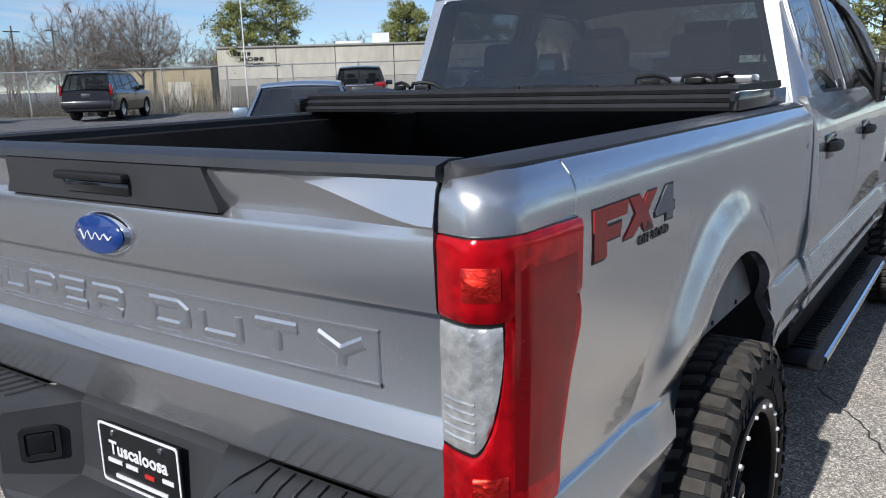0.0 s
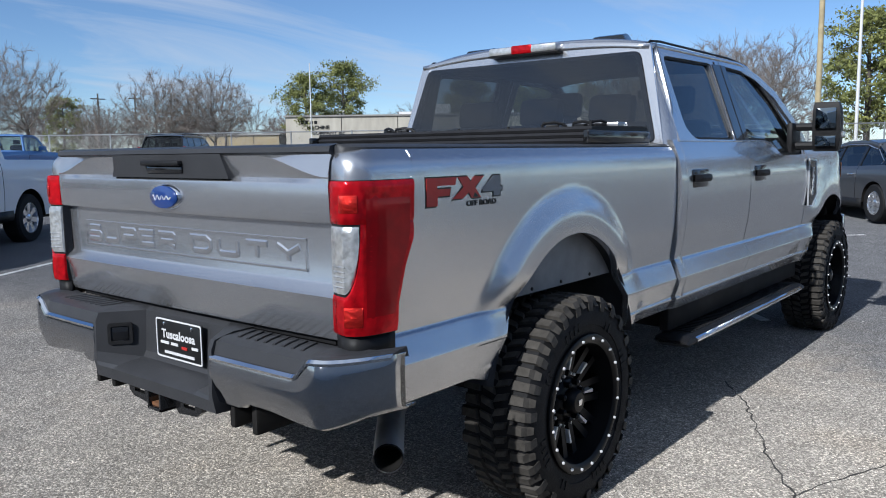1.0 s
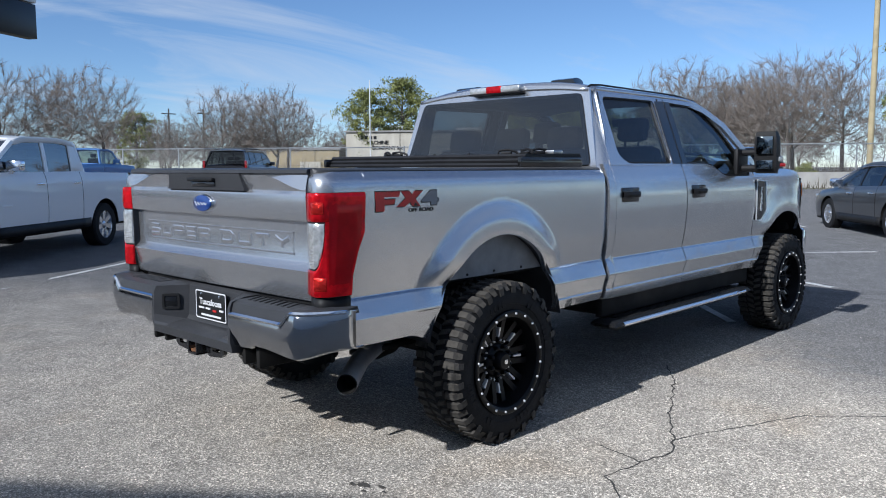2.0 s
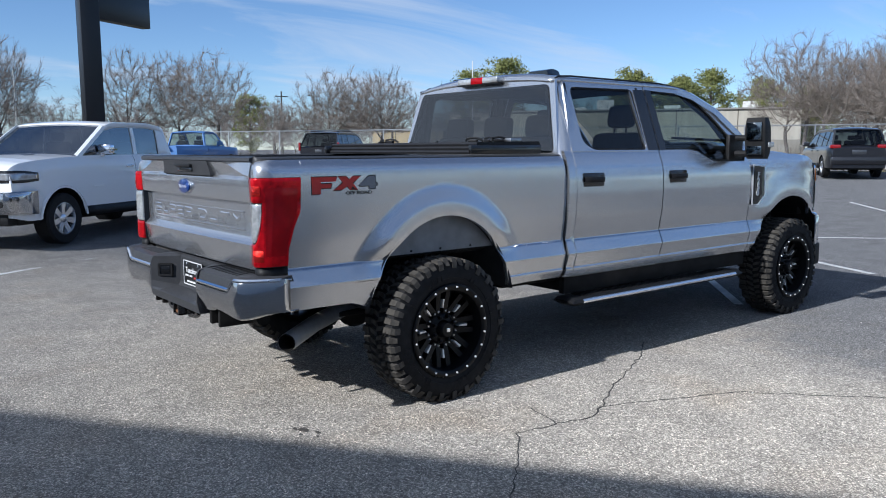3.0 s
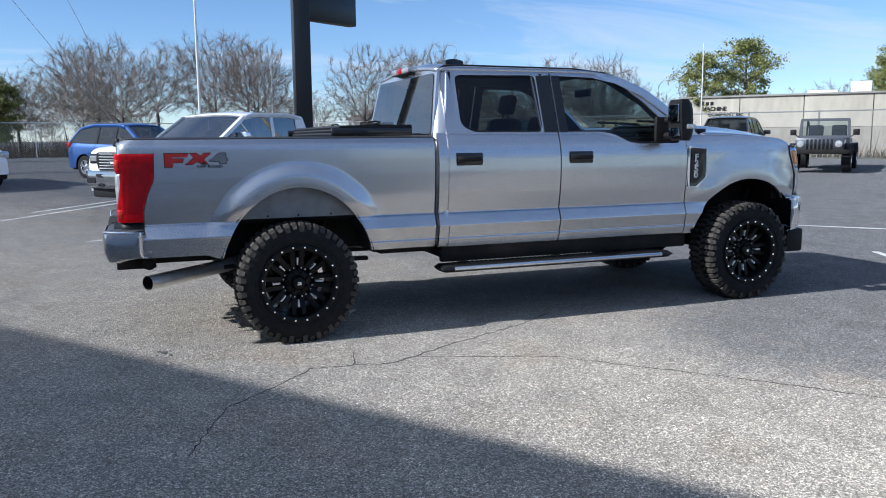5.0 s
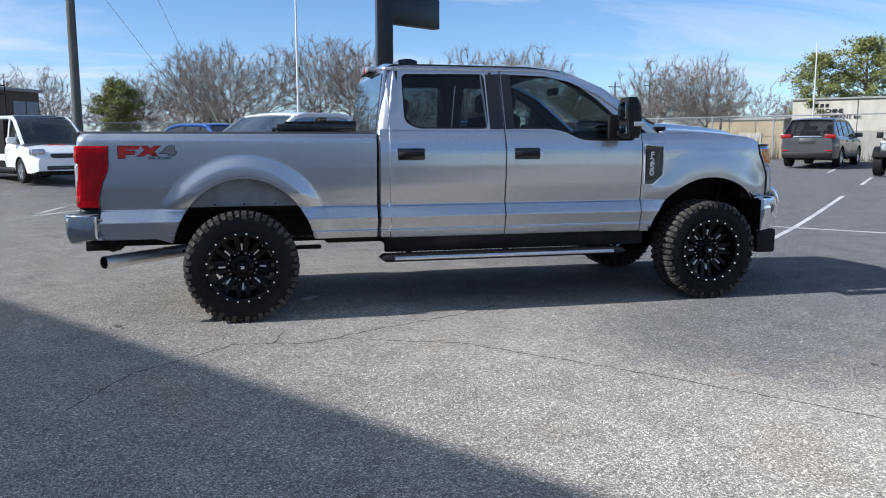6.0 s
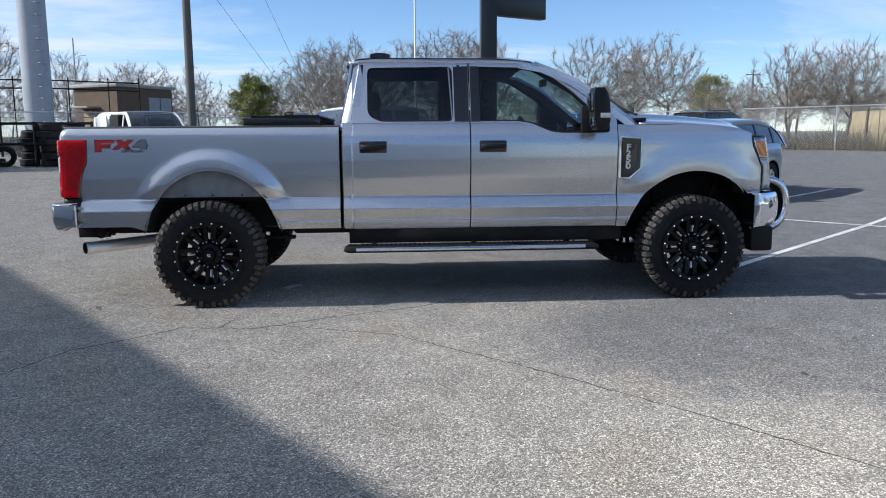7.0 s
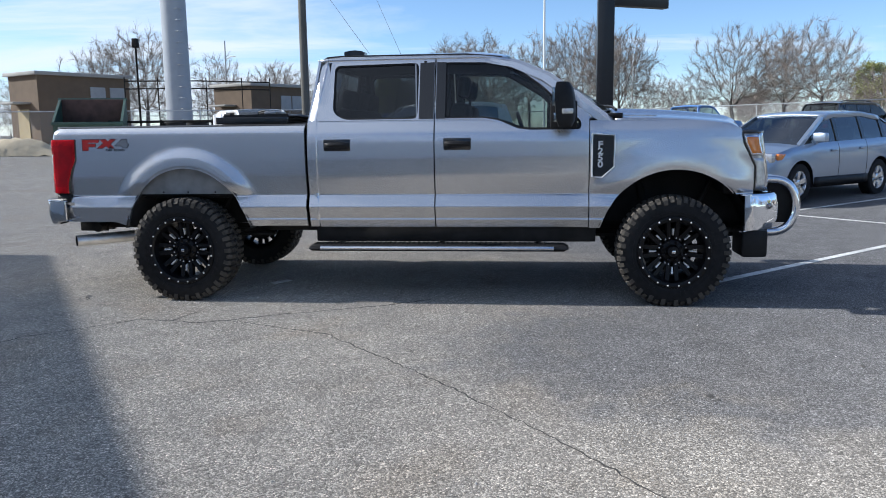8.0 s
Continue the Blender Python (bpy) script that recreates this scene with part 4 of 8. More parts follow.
    # bed corner over the lamp, turned round to the tailgate
    bm = B()
    rows = []
    for z in (1.378, 1.384, 1.40, 1.42, 1.435, 1.445, 1.455, 1.462, 1.468):
        inn = 0.975 - float(np.interp(z, BED_Z, BED_X))
        xr = side_x(-0.93, z, True)
        yr = -1.168 + inn * 0.9
        rad = 0.075
        row = [(xr - 0.0015, -0.916), (xr - 0.0015, -0.932), (xr, -1.0), (xr, yr + rad)]
        for k in range(1, 8):
            a = math.pi / 2 * k / 8
            row.append((xr - rad + rad * math.cos(a), yr + rad - rad * math.sin(a)))
        row += [(xr - rad, yr), (0.852, yr + 0.008), (0.852, yr + 0.045)]
        rows.append([(s * x, y, z) for x, y in row])
    rows.insert(0, [(p[0] - s * 0.02, p[1] + 0.02, 1.378) for p in rows[0]])
    grid(bm, rows)
    part("bed_corner", bm, M_SILVER, truck, angle=60)

# decal on the bed sides: three slanted characters and small words


def decal(bm, outline, s, y0, z0, w, h, lift):
    f = lambda a, b: (s * (side_x(y0 + (a if s > 0 else 1 - a) * w, z0 + b * h, True) + lift), y0 + (a if s > 0 else 1 - a) * w, z0 + b * h)
    g = lambda a, b: (s * (side_x(y0 + (a if s > 0 else 1 - a) * w, z0 + b * h, True) - 0.001), y0 + (a if s > 0 else 1 - a) * w, z0 + b * h)
    prism(bm, outline, g, f)


DF = [(0, 0), (0.0, 1), (0.38, 1), (0.36, 0.72), (0.13, 0.72), (0.13, 0.60), (0.30, 0.60), (0.28, 0.34), (0.13, 0.34), (0.13, 0)]
DX = [(0.325, 0.20), (0.475, 0.62), (0.405, 1), (0.535, 1), (0.57, 0.80), (0.63, 1), (0.76, 1), (0.63, 0.60), (0.71, 0.20), (0.58, 0.20), (0.545, 0.42), (0.455, 0.20)]
D4 = [(0.735, 0.50), (0.90, 1), (1.0, 1), (1.0, 0.56), (1.03, 0.56), (1.03, 0.42), (1.0, 0.42), (1.0, 0.22), (0.90, 0.22), (0.90, 0.40), (0.745, 0.40)]
for s in (1, -1):
    bm = B()
    for o in (DF, DX, D4):
        cx, cz = sum(p[0] for p in o) / len(o), sum(p[1] for p in o) / len(o)
        decal(bm, [(a + (0.012 if a > cx else -0.012), b + (0.05 if b > cz else -0.05)) for a, b in o], s, -0.868, 1.284, 0.40, 0.090, 0.0012)
    dec = part("side_decal", bm, M_DECALBLACK, truck, "red, black and grey side decal", smooth=False)
    for o, mm in ((DF, M_DECALRED), (DX, M_DECALRED), (D4, M_DECALGREY)):
        bm = B()
        decal(bm, o, s, -0.868, 1.284, 0.40, 0.090, 0.0030)
        part("decal_shape", bm, mm, dec, smooth=False)
    bm = B()
    decal(bm, [(0.60, 0.22), (0.625, 0.40), (0.69, 0.22)], s, -0.868, 1.284, 0.40, 0.090, 0.0035)
    part("decal_shadow", bm, M_DECALBLACK, dec, smooth=False)
    yc = -0.868 + (0.73 if s > 0 else 0.27) * 0.40
    lettering("OFF ROAD", 0.026, 0.0008, M_DECALBLACK, pose(s * (side_x(yc, 1.283, True) + 0.002), yc, 1.283, 90, 0, 90 * s), dec, "small_words", stretch=1.35, bold=0.0006)

# rear bumper


def bump_y(x):
    a = abs(x) / 1.02
    return -1.288 + 0.012 * a ** 2 + 0.20 * max(0, (a - 0.84) / 0.16) ** 2.4


def bump_top(x):
    return 0.800 + 0.058 * sstep(0.79, 0.87, abs(x))


def bump_low(x):
    a = abs(x)
    return 0.632 + 0.020 * sstep(0.50, 0.54, a) - 0.016 * sstep(0.62, 0.85, a) + 0.045 * sstep(0.86, 1.02, a)


rbump = None
for sgn in (1, -1):
    bm = B()
    rows = []
    n = 44
    for k in range(n + 1):
        x = sgn * (0.385 + 0.635 * k / n)
        y, zt, zb = bump_y(x), bump_top(x), bump_low(x)
        rows.append([(x, y + 0.05, zt), (x, y + 0.012, zt), (x, y + 0.002, zt - 0.008), (x, y - 0.006, zt - 0.04), (x, y - 0.006, 0.74), (x, y + 0.002, 0.70), (x, y + 0.022, zb + 0.008), (x, y + 0.04, zb), (x, y + 0.09, zb)])
    rows.append([(sgn * 1.022, -1.035, p[2]) for p in rows[-1]])
    rows.insert(0, [(sgn * 0.380, p[1] + 0.06, p[2]) for p in rows[0]])
    grid(bm, rows)
    ob = part("rear_bumper" if sgn > 0 else "bumper_half", bm, M_BUMPER, rbump or truck, "chrome rear step bumper with dark pads", angle=35, solid=0.010, outward=(0, -1, 0))
    rbump = rbump or ob
for sgn in (1, -1):
    bm = B()
    rows = []
    for k in range(37):
        x = sgn * (0.375 + 0.643 * k / 36)
        y = bump_y(x)
        zt = bump_top(x)
        zp = 0.858 + 0.012 * sstep(0.80, 0.88, abs(x))
        rows.append([(x, y + 0.014, zt - 0.006), (x, y + 0.010, zt + 0.004), (x, y + 0.022, zp - 0.012 if zp - zt > 0.02 else zt + 0.010), (x, y + 0.05, zp), (x, max(-1.12, y + 0.06), zp + 0.004), (x, max(-1.10, y + 0.07), zp - 0.03)])
    V = grid(bm, rows)
    bm.faces.new(V[0])
    bm.faces.new(V[-1][::-1])
    pad = part("step_pad", bm, M_TRIM, rbump, "dark grey plastic step pad", angle=28)
    for k in range(8):
        bm = B()
        x = sgn * (0.44 + 0.044 * k)
        y = bump_y(x)
        tub = [(x + sgn * 0.015, y + 0.065, 0.859), (x, y + 0.10, 0.861), (x - sgn * 0.012, -1.135, 0.863)]
        tube(bm, tub, 0.006, 6)
        part("pad_rib", bm, M_TRIM, pad)
    # highlight along the upper edge, laid on as a strip of paler chrome
    bm = B()
    rows = []
    for k in range(45):
        x = sgn * (0.385 + 0.632 * k / 44)
        y = bump_y(x)
        rows.append([(x, y - 0.0025, bump_top(x) - 0.014), (x, y - 0.006, bump_top(x) - 0.005), (x, y + 0.004, bump_top(x) + 0.004)])
    grid(bm, rows)
    part("edge_highlight", bm, M_CHROME, rbump)
# centre section with the plate pocket
bm = B()
pocket = lambda x: [(x, -1.08, 0.868), (x, -1.115, 0.866), (x, -1.132, 0.852), (x, -1.142, 0.69), (x, -1.155, 0.668), (x, -1.262, 0.655), (x, -1.282, 0.645), (x, -1.276, 0.60), (x, -1.10, 0.59)]
cheek = lambda x: [(x, -1.08, 0.868), (x, -1.20, 0.866), (x, -1.272, 0.850), (x, -1.286, 0.82), (x, -1.290, 0.70), (x, -1.291, 0.662), (x, -1.288, 0.645), (x, -1.278, 0.60), (x, -1.10, 0.59)]
V = grid(bm, [cheek(-0.392), cheek(-0.372), pocket(-0.265), pocket(-0.1), pocket(0.1), pocket(0.265), cheek(0.372), cheek(0.392)])
bm.faces.new(V[0])
bm.faces.new(V[-1][::-1])
centre = part("bumper_centre", bm, M_TRIM, rbump, "dark grey plastic bumper centre with plate pocket", angle=25)
for sgn in (-1, 1):
    # connector socket let into the sloping cheek of the pocket
    m = Matrix(((0.607 * 1, sgn * 0.795, 0, sgn * 0.318), (-sgn * 0.795, 0.607, 0, -1.216), (0, 0, 1, 0.765), (0, 0, 0, 1)))
    bm = B()
    ring_plate(bm, rounded([(-0.046, -0.042), (0.046, -0.042), (0.046, 0.042), (-0.046, 0.042)], 0.012), rounded([(-0.034, -0.030), (0.034, -0.030), (0.034, 0.030), (-0.034, 0.030)], 0.008), lambda a, b, m=m: m @ Vector((a, -0.010, b)))
    part("socket_frame", bm, M_PLASTIC, centre, solid=0.012, outward=(0, -1, 0), smooth=False)
    bm = B()
    box(bm, -0.030, 0.030, -0.006, 0.002, -0.026, 0.026, 0.002, m)
    part("socket_cover", bm, M_GLOSSBLACK, centre)
bm = B()
box(bm, -0.150, 0.150, -1.160, -1.154, 0.692, 0.845, 0.002)
plate = part("dealer_plate", bm, M_DECALBLACK, rbump, "black dealer plate with white border and words")
bm = B()
ring_plate(bm, rounded([(-0.149, 0.693), (0.149, 0.693), (0.149, 0.844), (-0.149, 0.844)], 0.012), rounded([(-0.143, 0.699), (0.143, 0.699), (0.143, 0.838), (-0.143, 0.838)], 0.010), lambda a, b: (a, -1.162, b))
part("plate_border", bm, M_PLATEWHITE, plate, smooth=False, solid=0.002, outward=(0, -1, 0))
lettering("Tuscaloosa", 0.046, 0.0008, M_PLATEWHITE, pose(0, -1.1625, 0.785, 90, 0, 0), plate, "plate_word", bold=0.0012, stretch=1.05)
for z, segs, mm in ((0.752, ((-0.12, -0.065), (-0.05, -0.005), (0.085, 0.125)), M_PLATEWHITE), (0.745, ((0.02, 0.055),), M_DECALRED), (0.716, ((-0.095, 0.10),), M_PLATEWHITE)):
    for a, b in segs:
        bm = B()
        box(bm, a, b, -1.1628, -1.160, z - 0.005, z + 0.005)
        part("plate_bar", bm, mm, plate, smooth=False)
for x in (-0.09, 0.09):
    bm = B()
    lathe(bm, [(-1.168, 0.0001), (-1.166, 0.007), (-1.160, 0.008)], 10, (x, 0, 0.825), "y")
    part("plate_screw", bm, M_CHROME, plate)

# hitch, exhaust, chassis
M_EXHAUST = mat("exhaust_steel", (0.66, 0.65, 0.63), rough=0.38, metal=0.75, var=0.15, scale=14)
bm = B()
for a, b, c, d in ((-0.046, 0.046, 0.532, 0.544), (-0.046, 0.046, 0.606, 0.618), (-0.046, -0.034, 0.532, 0.618), (0.034, 0.046, 0.532, 0.618)):
    box(bm, a, b, -1.275, -0.85, c, d, 0.002)
hitch = part("tow_hitch", bm, M_GLOSSBLACK, truck, "black tow hitch receiver")
bm = B()
box(bm, -0.034, 0.034, -1.262, -1.10, 0.544, 0.556, 0.001)
part("receiver_rust", bm, M_RUST, hitch, "rusty receiver inside")
bm = B()
tube(bm, [(-0.62, -1.0, 0.58), (0.62, -1.0, 0.58)], 0.045, 10)
part("hitch_beam", bm, M_UNDER, hitch)
for sgn in (1, -1):
    bm = B()
    ring_plate(bm, [(sgn * 0.08, 0.545), (sgn * 0.08, 0.625), (sgn * 0.24, 0.625), (sgn * 0.24, 0.56), (sgn * 0.21, 0.54), (sgn * 0.10, 0.53)], [(sgn * 0.13, 0.56), (sgn * 0.13, 0.59), (sgn * 0.20, 0.59), (sgn * 0.20, 0.56)], lambda a, b: (a, -1.235, b))
    part("chain_plate", bm, M_GLOSSBLACK, hitch, solid=0.02, outward=(0, -1, 0), smooth=False)
    for x0, x1 in ((0.38, 0.41), (0.50, 0.53)):
        bm = B()
        box(bm, sgn * x0, sgn * x1, -1.22, -0.95, 0.535, 0.64, 0.01)
        part("bumper_bracket", bm, M_UNDER, hitch)
bm = B()
pts = [(0.93, -1.02, 0.495), (0.80, -0.875, 0.498), (0.63, -0.68, 0.503), (0.50, -0.45, 0.52), (0.44, 0.0, 0.66), (0.44, 1.2, 0.60)]
tube(bm, pts, 0.050, 18, cap=False)
pipe = part("exhaust_pipe", bm, M_EXHAUST, truck, "dull steel exhaust tail pipe", angle=60)
bm = B()
V = tube(bm, [(0.931, -1.021, 0.495), (0.81, -0.886, 0.498)], 0.045, 18, cap=False)
bm.faces.new(V[-1])
part("pipe_bore", bm, M_UNDER, pipe, "sooty black bore", angle=60)
bm = B()
for s in (1, -1):
    box(bm, s * 0.38, s * 0.47, -1.15, 4.75, 0.56, 0.72, 0.01)
for y in (-0.8, 0.7, 1.6, 2.6, 3.4):
    box(bm, -0.42, 0.42, y - 0.05, y + 0.05, 0.58, 0.70, 0.01)
part("chassis_frame", bm, M_UNDER, truck, "black chassis frame")
for y in (0.0, 4.06):
    bm = B()
    tube(bm, [(-0.84, y, 0.44), (0.84, y, 0.44)], 0.05, 12)
    lathe(bm, [(-0.16, 0.02), (-0.12, 0.11), (0, 0.165), (0.12, 0.11), (0.16, 0.02)], 20, (0.0 if y < 1 else -0.25, y, 0.44), "x")
    for s in (1, -1):
        box(bm, s * 0.50, s * 0.57, y - 0.65, y + 0.65, 0.50, 0.53, 0.008)
        tube(bm, [(s * 0.62, y - 0.10, 0.45), (s * 0.55, y - 0.22, 0.95)], 0.035, 10)
        tube(bm, [(s * 0.70, y + 0.10, 0.50), (s * 0.62, y + 0.35, 0.98)], 0.022, 8)
    part("axle", bm, M_UNDER, truck, "black axle with springs and dampers", angle=50)
bm = B()
box(bm, -0.86, 0.86, 1.14, 3.42, 0.60, 0.66, 0.02)
box(bm, -0.35, 0.35, 1.3, 4.3, 0.48, 0.62, 0.05)
box(bm, -0.84, -0.5, 1.3, 2.6, 0.50, 0.66, 0.05)
box(bm, -0.80, 0.80, 0.66, 1.22, 0.575, 0.70, 0.03)
box(bm, -0.86, 0.86, 1.2, 3.40, 0.50, 0.64, 0.03)
part("underbody", bm, M_UNDER, truck)
for s in (1, -1):
    for yc, zc, ra, rb_ in (ARCH_R, ARCH_F):
        bm = B()
        rows = []
        for k in range(25):
            t = math.radians(14 + 152 * k / 24)
            rows.append([(s * x, yc + (ra + 0.012) * math.cos(t), zc + (rb_ + 0.012) * math.sin(t)) for x in (0.985, 0.90, 0.75, 0.55)])
        grid(bm, rows)
        part("arch_liner", bm, M_WELL if yc < 1 else M_UNDER, truck, "wheel arch liner")
        bm = B()
        pts = [(yc + (ra + 0.012) * math.cos(math.radians(14 + 152 * k / 24)), zc + (rb_ + 0.012) * math.sin(math.radians(14 + 152 * k / 24))) for k in range(25)]
        vs = [bm.verts.new((s * 0.55, y, z)) for y, z in pts]
        bm.faces.new(vs)
        part("arch_back", bm, M_UNDER, truck)
        if yc < 1:
            bm = B()
            za = 0.905
            t0 = math.asin((za - zc) / (rb_ + 0.01))
            lune = [(yc + (ra + 0.01) * math.cos(t0 + (math.pi - 2 * t0) * k / 24), zc + (rb_ + 0.01) * math.sin(t0 + (math.pi - 2 * t0) * k / 24)) for k in range(25)]
            prism(bm, lune, lambda y, z: (s * 0.93, y, z), lambda y, z: (s * 0.90, y, z))
            inner = part("inner_arch_panel", bm, M_WELLPANEL, truck, "dusty grey inner arch panel", smooth=False)
            for dy in (-0.22, 0.0, 0.24):
                bm = B()
                lathe(bm, [(0.929, 0.008), (0.934, 0.007), (0.935, 0.0001)], 8, (0, yc + dy, za + 0.016))
                for v in bm.verts:
                    v.co.x *= s
                part("panel_clip", bm, M_PLASTIC, inner)
    bm = B()
    box(bm, s * 0.87, s * 0.925, 1.14, 3.46, 0.50, 0.645, 0.012)
    part("rocker_panel", bm, M_UNDER, truck, "black rocker panel")
    # running board
    bm = B()
    rows = []
    for y in (1.10, 1.13, 1.20, 3.12, 3.20, 3.24):
        e = 0.02 if y in (1.10, 3.24) else 0.0
        rows.append([(s * x, y, z) for x, z in ((0.86, 0.475 - e), (0.88, 0.488 - e), (1.02, 0.490 - e), (1.045, 0.478 - e), (1.052, 0.455), (1.035, 0.435 + e), (0.90, 0.43 + e), (0.86, 0.445 + e))])
    V = grid(bm, rows, close=True)
    bm.faces.new(V[0][::-1])
    bm.faces.new(V[-1])
    rb = part("running_board", bm, M_PLASTIC, truck, "black running board with a bright edge", angle=40)
    bm = B()
    tube(bm, [(s * 1.046, 1.20, 0.462), (s * 1.048, 2.2, 0.462), (s * 1.046, 3.12, 0.462)], 0.017, 10)
    part("bright_strip", bm, M_CHROME, rb, "polished metal edge strip")
    bm = B()
    for k in range(46):
        y = 1.24 + 0.04 * k
        box(bm, s * 0.90, s * 1.015, y, y + 0.018, 0.489, 0.497, 0.002, seg=1)
    part("step_tread", bm, M_PLASTIC, rb)
    for y in (1.35, 2.2, 3.0):
        bm = B()
        tube(bm, [(s * 0.55, y, 0.60), (s * 0.80, y, 0.52), (s * 0.92, y, 0.455)], 0.025, 8)
        part("board_bracket", bm, M_UNDER, rb)

# inner cab
bm = B()
rows = []
for y in np.linspace(1.20, 2.72, 9).tolist():
    rows.append([(0.735 * u, y, 1.972 + 0.045 * (1 - abs(u) ** 3) - 0.03 * max(0.0, (y - 2.4) / 0.32) ** 2) for u in [-1 + j / 6 for j in range(13)]])
grid(bm, rows)
part("headliner", bm, M_LININGSHADED, truck, "headliner, its grey darkened for the shade in the cab", angle=60, solid=0.008, outward=(0, 0, -1))
for s in (1, -1):
    bm = B()
    for y in (1.30, 2.10):
        tube(bm, [(s * 0.90, y, 1.46), (s * 0.82, y - 0.02, 1.72), (s * 0.745, y - 0.03, 1.97)], 0.035, 8)
    tube(bm, [(s * 0.86, 3.34, 1.48), (s * 0.80, 3.05, 1.75), (s * 0.74, 2.72, 1.95)], 0.028, 8)
    part("pillar_trim", bm, M_SEAT, truck, "dark inner pillar trim", angle=60)
bm = B()
box(bm, -0.90, 0.90, 1.12, 3.45, 0.66, 0.72, 0.01)
for s in (1, -1):
    box(bm, s * 0.86, s * 0.93, 1.16, 3.42, 0.66, 1.40, 0.02)
box(bm, -0.88, 0.88, 1.10, 1.16, 0.68, 1.46, 0.01)
part("cab_floor", bm, M_SEAT, truck, "dark cab interior")
bm = B()
rows = []
for k in range(9):
    t = k / 8
    rows.append([(0.86 * u, 3.05 + 0.35 * math.sin(t * 1.6), 1.0 + 0.48 * t - 0.03 * abs(u)) for u in [-1 + j / 6 for j in range(13)]])
grid(bm, rows)
box(bm, -0.88, 0.88, 3.35, 3.58, 1.0, 1.46, 0.04)
box(bm, -0.14, 0.14, 2.4, 3.2, 0.72, 1.02, 0.05)
part("dashboard", bm, M_SEAT, truck, "dark dashboard")


def seat_shape(bm, x, y, w):
    box(bm, x - w, x + w, y - 0.05, y + 0.50, 0.92, 1.06, 0.05)
    m = pose(x, y - 0.02, 1.05, -10)
    box(bm, -w, w, -0.10, 0.06, 0.0, 0.60, 0.06, m)
    box(bm, -0.13, 0.13, -0.08, 0.02, 0.64, 0.83, 0.045, m)
    for q in (-0.06, 0.06):
        tube(bm, [m @ Vector((q, -0.03, 0.58)), m @ Vector((q, -0.03, 0.68))], 0.008, 6)


for x in (-0.42, 0.42):
    bm = B()
    seat_shape(bm, x, 2.28, 0.25)
    part("front_seat", bm, M_SEAT, truck, "dark cloth front seat with headrest")
bm = B()
box(bm, -0.72, 0.72, 1.30, 1.78, 0.92, 1.06, 0.05)
m = pose(0, 1.30, 1.05, -8)
box(bm, -0.72, 0.72, -0.10, 0.05, 0.0, 0.56, 0.06, m)
for x in (-0.47, 0.0, 0.47):
    box(bm, x - 0.14, x + 0.14, -0.08, 0.02, 0.55, 0.72, 0.04, m)
part("rear_seat", bm, M_SEAT, truck, "dark cloth rear bench with headrests")
bm = B()
ring = [(-0.42 + 0.19 * math.cos(2 * math.pi * k / 24), 2.86 + 0.06 * math.sin(2 * math.pi * k / 24) * -1, 1.38 + 0.18 * math.sin(2 * math.pi * k / 24)) for k in range(25)]
tube(bm, ring, 0.017, 8)
tube(bm, [(-0.60, 2.86, 1.38), (-0.42, 2.90, 1.37), (-0.24, 2.86, 1.38)], 0.018, 6)
tube(bm, [(-0.42, 2.90, 1.37), (-0.42, 3.2, 1.25)], 0.03, 8)
part("steering_wheel", bm, M_PLASTIC, truck, "black steering wheel")
bm = B()
box(bm, -0.13, 0.13, 2.93, 2.96, 1.84, 1.91, 0.012)
part("inside_mirror", bm, M_PLASTIC, truck)

# wheels


def mud_tyre(bm, r=0.442, w=0.312, rim=0.262):
    """Carcass of the tyre with its outer side towards +x."""
    h = w / 2
    prof = [(-h * 0.80, rim - 0.01), (-h * 0.92, rim + 0.02), (-h, rim + 0.075), (-h * 0.98, r - 0.055), (-h * 0.86, r - 0.018), (-h * 0.5, r - 0.013), (h * 0.5, r - 0.013),
            (h * 0.86, r - 0.018), (h * 0.98, r - 0.055), (h * 1.0, rim + 0.080), (h * 0.99, rim + 0.06), (h * 0.965, rim + 0.058), (h * 0.93, rim + 0.02), (h * 0.80, rim - 0.01)]
    lathe(bm, prof, 72)


